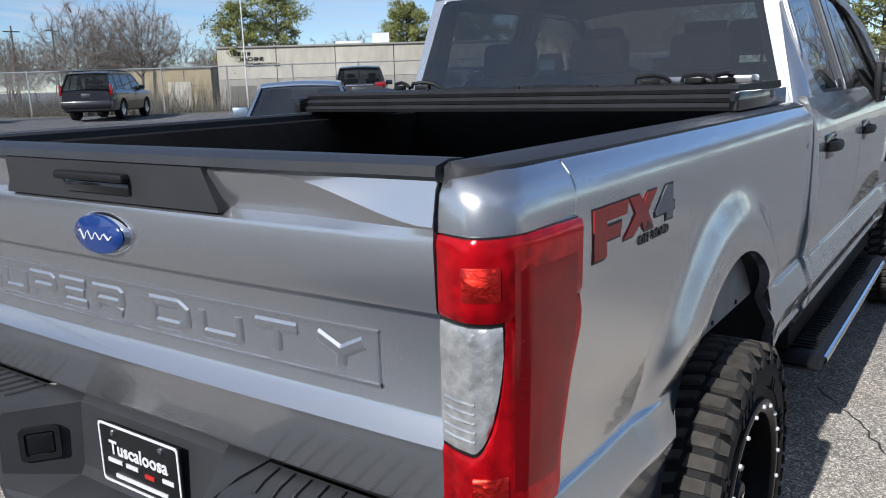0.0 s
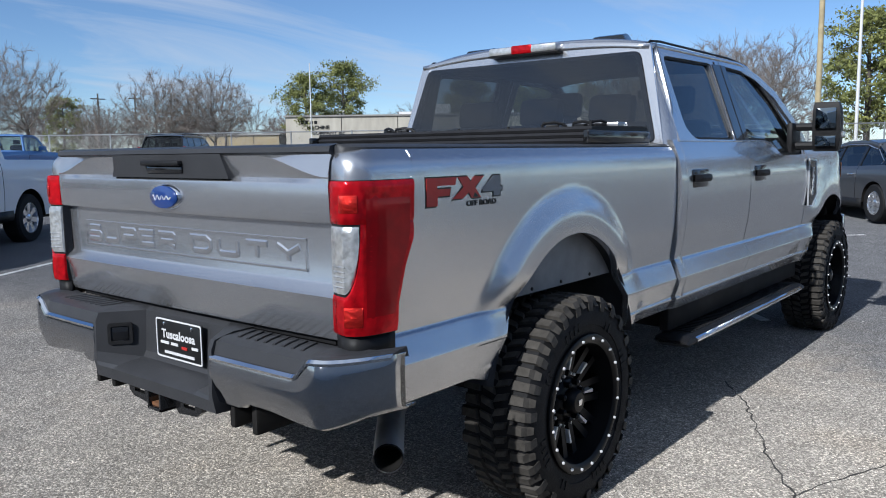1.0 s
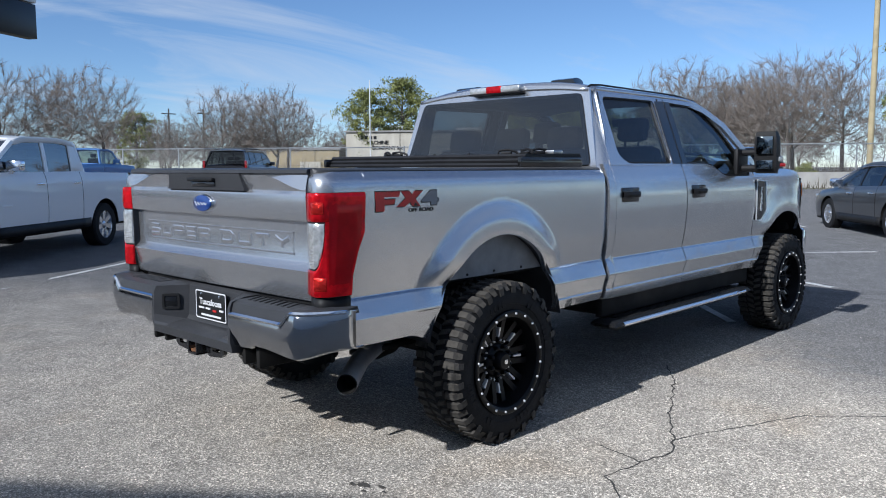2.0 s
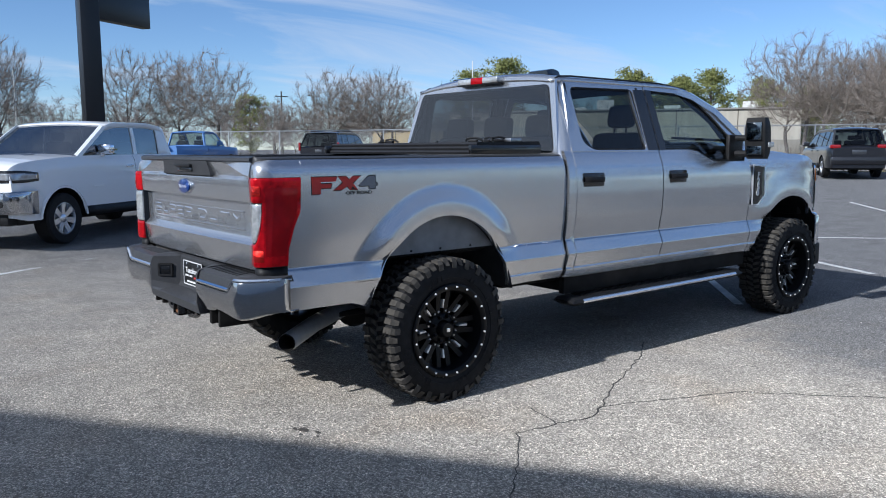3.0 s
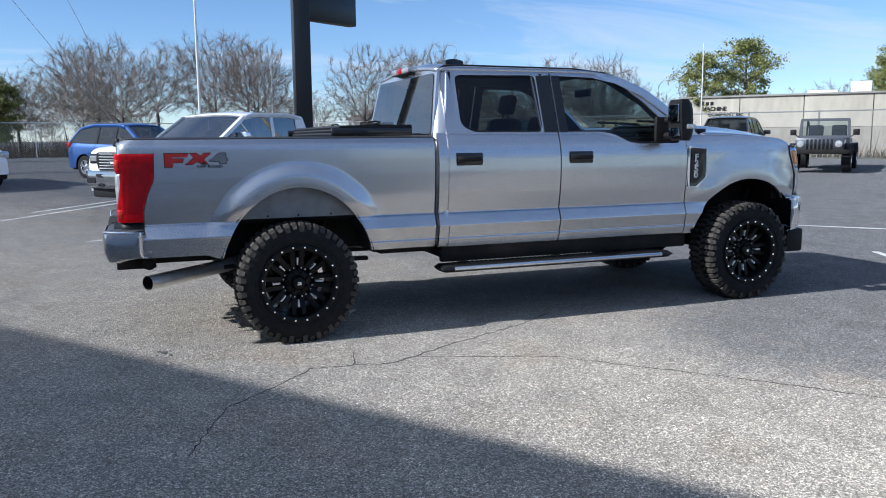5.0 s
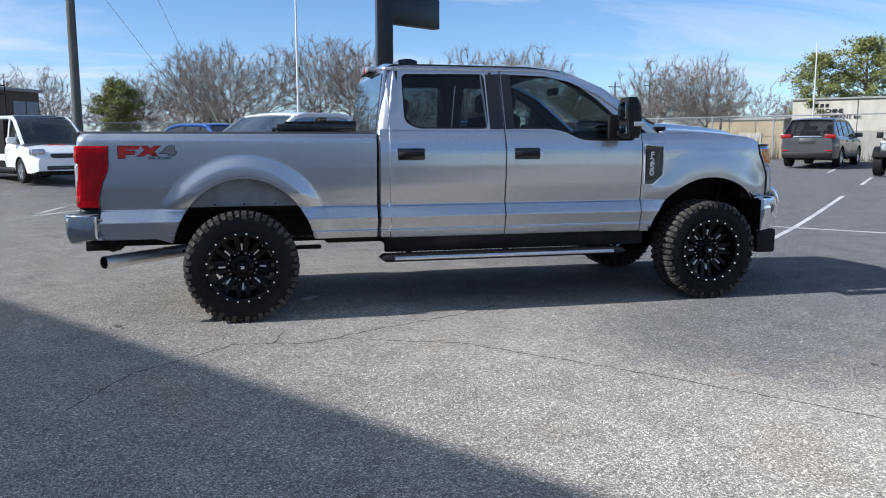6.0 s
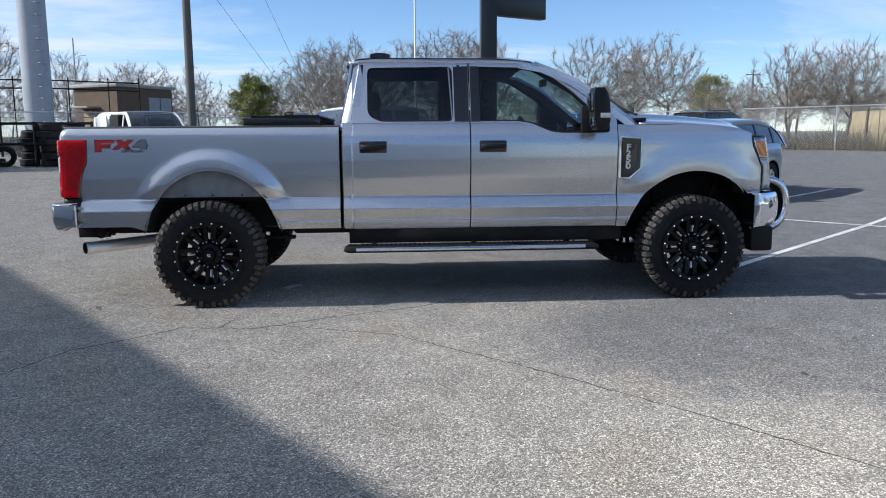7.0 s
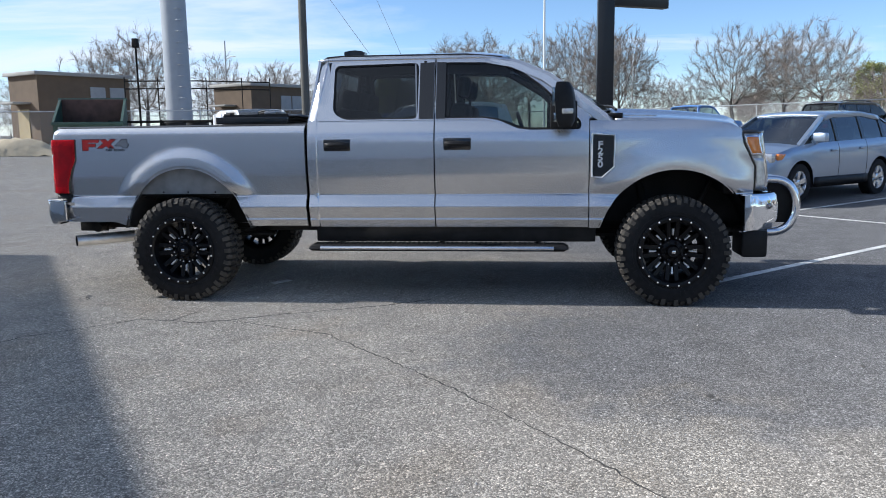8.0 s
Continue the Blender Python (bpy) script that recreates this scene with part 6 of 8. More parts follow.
    for i in range(N + 1):
        y = y0 + (y1 - y0) * i / N
        b, t = top(y) - 0.01, max(rl(y), top(y) + 0.005)
        zs = [b + (t - b) * k / 5 for k in range(6)]
        right = [(gx(y, z) - 0.012, y, z) for z in zs]
        w = gx(y, t) - 0.012
        over = [(w * (1 - k / 3), y, t + 0.03 * (1 - (1 - k / 3) ** 2)) for k in range(1, 6)]
        rows.append(right + over + [(-x, yy, z) for x, yy, z in right[::-1]])
    grid(bm, rows)
    part("window_glass", bm, glass or M_CARGLASS, car, "tinted vehicle glass", angle=40, outward=(0, 0, 1))
    flat = [p for p in sorted(roof) if p[1] > max(rz) - 0.14]
    fy0, fy1 = flat[0][0], flat[-1][0]
    bm = B()
    rows = []
    for i in range(15):
        y = fy0 + (fy1 - fy0) * i / 14
        t = rl(y)
        w = gx(y, t) + 0.004
        rows.append([(gx(y, t - win_top) + 0.006, y, t - win_top)] + [(w * (1 - k / 5), y, t + 0.014 + 0.034 * (1 - (1 - k / 5) ** 2)) for k in range(0, 11)] + [(-gx(y, t - win_top) - 0.006, y, t - win_top)])
    grid(bm, rows)
    part("roof", bm, paintm, car, angle=40, solid=0.02, outward=(0, 0, 1))
    for s in (1, -1):
        srt = sorted(roof)
        ends = [[p for p in srt if p[0] <= fy0 + 1e-6], [p for p in srt if p[0] >= fy1 - 1e-6]]
        for pl in ends:
            if len(pl) < 2:
                continue
            bm = B()
            rows = []
            for y, z in pl:
                x = gx(y, z)
                rows.append([(s * (x + 0.008), y - 0.045, z - 0.02), (s * (x + 0.008), y + 0.045, z), (s * (x - 0.05), y + 0.045, z + 0.022), (s * (x - 0.05), y - 0.045, z + 0.022)])
            grid(bm, rows, close=True)
            part("pillar", bm, paintm, car, angle=40)
        for py in pillars:
            bm = B()
            zb, zt = top(py) - 0.01, rl(py) - 0.03
            rows = [[(s * (gx(py, z) + d), py + e, z) for d, e in ((0.004, -0.045), (0.004, 0.045), (-0.03, 0.045), (-0.03, -0.045))] for z in (zb, (zb + zt) / 2, zt)]
            grid(bm, rows, close=True)
            part("pillar", bm, paintm if base == "paint" else M_GLOSSBLACK, car)
        # door seams and handles
        for dy in doors:
            bm = B()
            for yy in (dy, ):
                zs = np.linspace(low + 0.10, top(yy) - 0.01, 10)
                rows = [[(s * (xs(yy, float(z)) + 0.002), yy - 0.006, float(z)), (s * (xs(yy, float(z)) + 0.002), yy + 0.006, float(z))] for z in zs]
                grid(bm, rows)
            part("door_seam", bm, M_GLOSSBLACK, car, smooth=False, solid=0.006, outward=(s, 0, 0))
            bm = B()
            zz = low + (top(dy + 0.2) - low) * 0.80
            box(bm, s * (xs(dy + 0.2, zz) - 0.01), s * (xs(dy + 0.2, zz) + 0.028), dy + 0.08, dy + 0.28, zz - 0.018, zz + 0.018, 0.01)
            part("door_handle", bm, M_CHROME if chrome else paintm, car)
        if trim_low:
            bm = B()
            rows = []
            for y in np.linspace(axles[1] + R + 0.02, axles[0] - R - 0.02, 12):
                y = float(y)
                rows.append([(s * (xs(y, low + 0.01) + 0.004), y, low - 0.02), (s * (xs(y, low + 0.10) + 0.012), y, low + 0.04), (s * (xs(y, low + 0.14) + 0.003), y, low + 0.14)])
            grid(bm, rows)
            part("sill_trim", bm, M_PLASTIC, car, solid=0.01, outward=(s, 0, 0))
        # mirrors
        my = y1 - 0.42 if not pickup else y1 - 0.55
        zb = top(my)
        bm = B()
        box(bm, s * (h * wb - 0.01), s * (h * wb + 0.24), my - 0.06, my + 0.07, zb + 0.02, zb + 0.18, 0.035)
        box(bm, s * (h * wb - 0.04), s * (h * wb + 0.06), my - 0.03, my + 0.05, zb - 0.02, zb + 0.05, 0.01)
        part("door_mirror", bm, M_CHROME if chrome else paintm, car)
    # inside
    bm = B()
    zb = top((y0 + y1) / 2)
    box(bm, -h * 0.86, h * 0.86, y0 + 0.15, y1 - 0.25, zb - 0.30, zb - 0.06, 0.03)
    for yy in [y1 - 1.15] + ([y1 - 2.05] if y1 - y0 > 2.3 else []):
        for xx in (-0.38, 0.38):
            box(bm, xx - 0.23, xx + 0.23, yy - 0.12, yy + 0.02, zb - 0.1, zb + 0.22, 0.05)
            box(bm, xx - 0.12, xx + 0.12, yy - 0.10, yy, zb + 0.24, zb + 0.40, 0.04)
    part("interior", bm, M_SEAT, car, "dark seats and trim")
    car_info = dict(gx=gx, h=h, yf=yf, yr=yr, top=top, half=half, xs=xs, low=low, rl=rl)
    return car, car_info


def car_lamp(car, name, material, x0, x1, y0, y1, z0, z1, label="", bev=0.02):
    bm = B()
    box(bm, min(x0, x1), max(x0, x1), y0, y1, z0, z1, bev)
    return part(name, bm, material, car, label)


def wrap_lamp(car, info, name, material, s, x_in, y_back, z0, z1, out, label=""):
    """A lens that follows the body from the front face round the corner to y_back on the side."""
    yf = info["yf"]
    path = [(x_in + (info["half"](yf) - 0.05 - x_in) * k / 5, yf + out) for k in range(6)]
    path += [(None, yf - 0.02 - (yf - 0.02 - y_back) * k / 9) for k in range(10)]
    rows = []
    for i, (x, y) in enumerate(path):
        taper = 0.35 * max(0.0, (i - 8) / 7) ** 1.5
        col = []
        for q in range(7):
            z = z0 + (z1 - z0) * (taper * 0.4 + (1 - taper) * q / 6)
            col.append((s * (x if x is not None else info["xs"](y, z) + out), y, z))
        rows.append(col)
    bm = B()
    grid(bm, rows)
    return part(name, bm, material, car, label, angle=50, solid=0.02, outward=(s, 0.5, 0))


def stand(x, y, deg):
    return pose(x, y, gz(x, y), 0, 0, deg - 90)


# white crew cab pickup with a bright grille
ram, ci = make_car("pickup_truck", "white crew cab pickup truck with a chrome grille, parked", "pickup truck", stand(-10.61, 1.02, -51.5), 5.9, 2.06, M_WHITE, "paint",
                   [(-2.95, 1.34), (-1.2, 1.36), (-1.05, 1.38), (1.25, 1.37), (1.45, 1.36), (2.0, 1.34), (2.5, 1.305), (2.75, 1.27), (2.88, 1.225), (2.95, 1.16)],
                   [(1.50, 1.36), (0.72, 1.86), (0.45, 1.915), (-0.5, 1.925), (-0.95, 1.87), (-1.12, 1.38)], wheel=(0.40, 0.28), axles=(1.97, -1.70), arch=1.20,
                   pickup=-1.12, low=0.42, spokes=7, doors=(0.10, -0.95), chrome=True, pillars=(-0.02,), glass=G_DARK, front_taper=0.10)
ram_nose = lambda x: 3.085 - 0.045 * (x / 1.045) ** 2 - 0.24 * max(0.0, (x / 1.045 - 0.80) / 0.20) ** 2.2
for s in (1, -1):
    wrap_lamp(ram, ci, "headlight_surround", M_GLOSSBLACK, s, 0.63, 2.50, 0.985, 1.165, 0.008)
    wrap_lamp(ram, ci, "headlight", M_HEADLENS, s, 0.66, 2.54, 1.025, 1.125, 0.016, "clear headlight in a dark surround")
    bm = B()
    rows = []
    for y in np.linspace(-1.14, -0.74, 9).tolist():
        zt = ci["rl"](max(y, -0.99)) - 0.02
        slope = max(0.0, (-0.92 - y) / 0.22)
        rows.append([(s * (ci["gx"](y, z) + 0.006), y, z) for z in [1.37 + (max(1.372, zt - 0.38 * slope ** 2 if y < -0.92 else zt) - 1.37) * q / 6 for q in range(7)]])
    grid(bm, rows)
    part("rear_pillar", bm, M_WHITE, ram, "white rear cab pillar", angle=50, solid=0.012, outward=(s, 0, 0))
    bm = B()
    box(bm, s * 1.022, s * 1.034, 1.02, 1.30, 0.86, 0.885, 0.003)
    part("side_badge", bm, M_SATIN, ram, "small bright side badge")
    bm = B()
    rows = [[(s * 1.02, 1.97 + 0.50 * math.cos(t), 0.40 + 0.50 * math.sin(t)), (s * 1.036, 1.97 + 0.515 * math.cos(t), 0.40 + 0.515 * math.sin(t)), (s * 1.02, 1.97 + 0.545 * math.cos(t), 0.40 + 0.545 * math.sin(t))] for t in [math.pi * (0.02 + 0.96 * q / 24) for q in range(25)]]
    grid(bm, rows)
    part("arch_lip", bm, M_WHITE, ram, angle=60)
    car_lamp(ram, "tail_light", M_LIGHTRED, s * 0.88, s * 1.0, -2.96, -2.86, 0.95, 1.28, "red tail light")
    bm = B()
    prism(bm, rounded([(0.60, 0.625), (0.86, 0.635), (0.86, 0.725), (0.60, 0.735)], 0.03), lambda x, z: (s * x, ram_nose(x) - 0.06, z), lambda x, z: (s * x, ram_nose(x) + 0.016, z))
    part("fog_lamp", bm, M_GLOSSBLACK, ram, "dark fog lamp recess", angle=40)
    bm = B()
    tube(bm, [(s * x, ram_nose(abs(x)) + 0.012, z) for x, z in ((0.36, 0.585), (0.37, 0.61), (0.43, 0.62), (0.50, 0.61), (0.51, 0.585), (0.43, 0.575), (0.36, 0.585))], 0.014, 6)
    part("tow_hook", bm, M_GLOSSBLACK, ram)
bm = B()
prism(bm, rounded([(-0.60, 0.86), (0.60, 0.86), (0.66, 1.04), (0.62, 1.19), (-0.62, 1.19), (-0.66, 1.04)], 0.05), lambda x, z: (x, 2.85, z), lambda x, z: (x, 2.995, z))
grl = part("grille", bm, M_GLOSSBLACK, ram, "black grille with chrome bars", angle=30)
for k in range(6):
    bm = B()
    z = 0.895 + 0.052 * k
    rows = [[(x, 2.99, z - 0.014), (x, 3.025 - 0.03 * (x / 0.6) ** 2, z), (x, 2.99, z + 0.018)] for x in np.linspace(-0.60, 0.60, 9)]
    grid(bm, [[(float(a), float(b), float(c)) for a, b, c in r] for r in rows])
    part("grille_bar", bm, M_SATIN, grl, solid=0.008, outward=(0, 1, 0))
bm = B()
box(bm, -0.26, 0.26, 3.0, 3.035, 0.965, 1.035, 0.012)
part("grille_nameplate", bm, M_GLOSSBLACK, grl)
bm = B()
for k in range(3):
    box(bm, -0.22 + 0.16 * k, -0.10 + 0.16 * k, 3.03, 3.042, 0.978, 1.022, 0.004)
part("name_bar", bm, M_SATIN, grl)
bm = B()
rows = []
for k in range(41):
    x = -1.045 + 2.09 * k / 40
    y = ram_nose(abs(x))
    rows.append([(x, y - 0.14, 0.865), (x, y - 0.03, 0.862), (x, y, 0.845), (x, y + 0.012, 0.78), (x, y + 0.005, 0.60), (x, y - 0.03, 0.535), (x, y - 0.15, 0.525)])
for end in (0, -1):
    e = [(p[0], 2.56, p[2]) for p in rows[end]]
    rows.insert(0, e) if end == 0 else rows.append(e)
grid(bm, rows)
part("front_bumper", bm, M_BUMPER, ram, "chrome front bumper", angle=40, solid=0.01, outward=(0, 1, 0))
bm = B()
prism(bm, rounded([(-0.54, 0.735), (0.54, 0.735), (0.57, 0.80), (-0.57, 0.80)], 0.02), lambda x, z: (x, ram_nose(abs(x)) - 0.05, z), lambda x, z: (x, ram_nose(abs(x)) + 0.017, z))
part("lower_intake", bm, M_GLOSSBLACK, ram, "dark mesh strip in the bumper", angle=40)
bm = B()
box(bm, -0.85, 0.85, 2.70, 2.97, 0.36, 0.55, 0.04)
part("air_dam", bm, M_PLASTIC, ram)
for k in range(2):
    bm = B()
    prism(bm, [(-0.42 + 0.62 * k, 1.86), (-0.38 + 0.62 * k, 2.2), (-0.28 + 0.62 * k, 2.2), (-0.20 + 0.62 * k, 1.86)], lambda x, y: (x, y, 1.30), lambda x, y: (x, y, 1.392 - 0.10 * max(0, y - 1.86)))
    part("bonnet_vent", bm, M_GLOSSBLACK, ram)

# blue-silver compact crossover
crv, ci = make_car("suv", "blue-silver compact crossover, parked nose towards the pickup", "suv", stand(-8.4, 7.93, -49), 4.34, 1.82, M_SKYSILVER, "black",
                   [(-2.17, 0.95), (-2.1, 1.05), (-1.5, 1.10), (0.9, 1.03), (1.05, 1.02), (1.6, 0.96), (1.95, 0.86), (2.17, 0.70)],
                   [(1.28, 1.0), (0.38, 1.49), (0.1, 1.55), (-0.9, 1.575), (-1.5, 1.50), (-1.85, 1.34), (-2.10, 1.04)], wr=0.74, wheel=(0.345, 0.23), axles=(1.33, -1.29), low=0.30, rear_taper=0.42,
                   doors=(0.15, -0.80), spokes=5, pillars=(0.10, -0.78, -1.5))
for s in (1, -1):
    car_lamp(crv, "headlight", M_HEADLENS, s * 0.50, s * 0.82, 1.80, 2.07, 0.72, 0.88, "clear headlight with amber corner", 0.03)
    car_lamp(crv, "turn_lens", M_AMBER, s * 0.74, s * 0.865, 1.70, 1.95, 0.76, 0.87, "amber corner lens", 0.02)
    car_lamp(crv, "tail_light", M_LIGHTRED, s * 0.56, s * 0.69, -2.14, -1.98, 0.95, 1.36, "tall red tail light", 0.03)
car_lamp(crv, "grille", M_GLOSSBLACK, -0.45, 0.45, 2.05, 2.18, 0.62, 0.76, "black grille")
car_lamp(crv, "bumper_trim", M_PLASTIC, -0.74, 0.74, 1.95, 2.165, 0.30, 0.46, "black lower bumper", 0.04)

# large black SUV, tail towards the pickup
tahoe, ci = make_car("suv", "large black SUV parked tail towards the pickup", "suv", stand(-25.6, 15.3, 128) @ Matrix.Diagonal((0.90, 0.88, 0.87, 1)), 5.2, 2.04, M_BLACKP, "black",
                     [(-2.6, 1.12), (-2.4, 1.20), (1.0, 1.18), (1.2, 1.17), (2.2, 1.10), (2.6, 0.92)],
                     [(1.35, 1.17), (0.65, 1.78), (0.3, 1.86), (-1.8, 1.87), (-2.2, 1.82), (-2.52, 1.22)], wr=0.78, wheel=(0.40, 0.27), axles=(1.55, -1.45), low=0.40,
                     doors=(0.1, -0.95), pillars=(0.05, -0.95, -1.75), glass=G_REAR, trim_low=False)
for s in (1, -1):
    car_lamp(tahoe, "tail_light", M_LIGHTRED, s * 0.90, s * 1.0, -2.58, -2.42, 1.0, 1.40, "red tail light", 0.02)
    bm = B()
    tube(bm, [(s * 0.66, 0.3, 1.92), (s * 0.66, -0.2, 1.95), (s * 0.66, -1.6, 1.95), (s * 0.66, -1.9, 1.91)], 0.02, 8)
    part("roof_rail", bm, M_PLASTIC, tahoe)
car_lamp(tahoe, "rear_bumper", M_BLACKP, -0.95, 0.95, -2.68, -2.45, 0.50, 0.78, "", 0.05)
car_lamp(tahoe, "plate_panel", M_DARKGREYP, -0.17, 0.17, -2.612, -2.59, 0.92, 1.06, "dark number plate", 0.004)

# grey crossover by the fence
esc, ci = make_car("suv", "grey crossover parked tail towards the pickup by the fence", "suv", stand(-17.5, 20.2, 128), 4.5, 1.84, M_GREYP, "black",
                   [(-2.25, 0.98), (-2.1, 1.08), (0.9, 1.02), (1.1, 1.0), (1.9, 0.90), (2.25, 0.70)],
                   [(1.32, 1.0), (0.45, 1.55), (0.1, 1.62), (-1.2, 1.66), (-1.75, 1.60), (-2.16, 1.10)], wr=0.74, wheel=(0.345, 0.23), axles=(1.35, -1.33), low=0.32,
                   doors=(0.15, -0.8), pillars=(0.1, -0.8, -1.45), glass=G_REAR)
for s in (1, -1):
    car_lamp(esc, "tail_light", M_LIGHTRED, s * 0.52, s * 0.88, -2.24, -2.02, 0.98, 1.14, "red tail light", 0.03)
    car_lamp(esc, "reflector", M_LIGHTRED, s * 0.60, s * 0.80, -2.27, -2.1, 0.55, 0.61, "", 0.01)
car_lamp(esc, "chrome_strip", M_CHROME, -0.45, 0.45, -2.262, -2.2, 1.02, 1.06, "", 0.006)
car_lamp(esc, "plate_panel", M_GREYP, -0.26, 0.26, -2.262, -2.2, 0.80, 0.98, "", 0.01)
car_lamp(esc, "bumper_trim", M_PLASTIC, -0.80, 0.80, -2.275, -2.05, 0.32, 0.52, "black lower bumper", 0.04)

# black crossover by the far fence
dodge, ci = make_car("suv", "black crossover with red tail lights parked by the fence", "suv", stand(-8.9, 26.4, 128), 4.89, 1.88, M_BLACKP, "black",
                     [(-2.44, 1.0), (-2.3, 1.08), (1.1, 1.05), (1.25, 1.03), (2.1, 0.96), (2.44, 0.78)],
                     [(1.45, 1.03), (0.65, 1.56), (0.3, 1.64), (-1.6, 1.67), (-2.0, 1.60), (-2.36, 1.10)], wr=0.76, wheel=(0.36, 0.23), axles=(1.5, -1.39), low=0.34,
                     doors=(0.1, -0.85), pillars=(0.05, -0.85, -1.6), glass=G_REAR)
for s in (1, -1):
    car_lamp(dodge, "tail_light", M_LIGHTRED, s * 0.56, s * 0.90, -2.43, -2.2, 1.0, 1.13, "red tail light", 0.03)
car_lamp(dodge, "rear_bumper", M_BLACKP, -0.86, 0.86, -2.50, -2.3, 0.45, 0.72, "", 0.05)
car_lamp(dodge, "plate_panel", M_DARKGREYP, -0.22, 0.22, -2.455, -2.4, 0.80, 0.95, "", 0.006)

# dark grey saloon
sedan, ci = make_car("saloon_car", "dark grey saloon car with a chrome window line, parked", "car", stand(-0.6, 14.9, 130), 4.9, 1.85, M_DARKGREYP, "black",
                     [(-2.45, 0.90), (-2.3, 1.0), (-1.6, 1.03), (0.8, 0.95), (1.0, 0.94), (1.9, 0.84), (2.25, 0.74), (2.45, 0.58)],
                     [(1.35, 0.94), (0.35, 1.40), (0.0, 1.455), (-0.7, 1.46), (-1.1, 1.40), (-1.95, 1.03)], wr=0.70, wheel=(0.34, 0.23), axles=(1.42, -1.37), low=0.26,
                     doors=(0.2, -0.75), pillars=(0.12, -0.72), spokes=7, chrome=True)
for s in (1, -1):
    car_lamp(sedan, "headlight", M_HEADLENS, s * 0.48, s * 0.84, 2.05, 2.34, 0.62, 0.76, "clear headlight", 0.03)
    car_lamp(sedan, "tail_light", M_LIGHTRED, s * 0.50, s * 0.84, -2.44, -2.2, 0.78, 0.94, "red tail light", 0.03)
    bm = B()
    pts = [(s * 0.90 * 0.925, 1.2, 0.965), (s * 0.86, 0.9, 1.13), (s * 0.72, 0.3, 1.36), (s * 0.67, -0.1, 1.40), (s * 0.67, -0.7, 1.40), (s * 0.73, -1.2, 1.30), (s * 0.83, -1.55, 1.10), (s * 0.86, -1.5, 1.05)]
    tube(bm, [(x + s * 0.012, y, z) for x, y, z in pts], 0.011, 6)
    part("chrome_window_line", bm, M_CHROME, sedan, "chrome window line")

# white work van with its side door open
van, ci = make_car("van", "white work van with its side door slid open", "van", stand(-17.67, -6.02, 33), 4.8, 1.83, M_WHITE, "paint",
                   [(-2.4, 1.12), (1.1, 1.05), (1.3, 1.04), (1.9, 0.94), (2.25, 0.80), (2.4, 0.66)],
                   [(1.62, 1.03), (0.85, 1.68), (0.55, 1.80), (-1.9, 1.84), (-2.25, 1.80), (-2.38, 1.14)], wr=0.84, wb=0.95, wheel=(0.33, 0.21), axles=(1.5, -1.42), low=0.28,
                   doors=(0.45,), pillars=(0.55,))
bm = B()
for s in (1, -1):
    rows = []
    for y in np.linspace(-2.3, 0.5, 12):
        y = float(y)
        if s > 0 and y > -0.55:
            continue
        rows.append([(s * (0.915 * (0.955 - 0.10 * max(0, (z - 1.1) / 0.74)) + 0.006), y, z) for z in np.linspace(1.08, 1.80, 6).tolist()])
    grid(bm, rows)
part("cargo_side", bm, M_WHITE, van, "white cargo side panel", solid=0.02, outward=(0, 0, 1))
bm = B()
box(bm, 0.935, 0.985, -1.75, -0.62, 0.42, 1.74, 0.03)
part("sliding_door", bm, M_WHITE, van, "white sliding door")
# a solid black slab stands for the shade inside the open door
bm = B()
box(bm, 0.80, 0.913, -0.50, 0.42, 0.40, 1.72, 0.02)
part("doorway_shade", bm, M_UNDER, van, "black slab for the shade inside the open doorway")
for s in (1, -1):
    car_lamp(van, "headlight", M_HEADLENS, s * 0.52, s * 0.86, 2.0, 2.30, 0.74, 0.92, "clear headlight", 0.04)
    m = pose(s * 0.90, -2.40, 0, 0, 0, -s * 62)
    bm = B()
    box(bm, -0.03, 0.03, -0.74, 0.0, 0.62, 1.72, 0.02, m)
    rd = part("rear_door", bm, M_WHITE, van, "white rear door standing open")
    for k in range(9):
        bm = B()
        box(bm, -0.045, 0.045, -0.68, -0.06, 0.70 + 0.11 * k, 0.76 + 0.11 * k, 0.008, m)
        part("door_rib", bm, M_WHITE, rd)
car_lamp(van, "grille", M_GLOSSBLACK, -0.42, 0.42, 2.25, 2.415, 0.66, 0.80, "black grille", 0.05)
car_lamp(van, "lower_grille", M_GLOSSBLACK, -0.55, 0.55, 2.28, 2.41, 0.36, 0.48, "black lower grille", 0.03)
bm = B()
lathe(bm, [(0.0, 0.0001), (0.004, 0.9), (0.0, 1.0)], 28, (0, 0, 0), "z")
for v in bm.verts:
    v.co = Vector((v.co.x * 0.26, 1.72 + v.co.y * 0.13, 1.012 - v.co.y * 0.03 + v.co.z))
part("bonnet_decal", bm, M_DECALRED, van, "red oval bonnet decal")

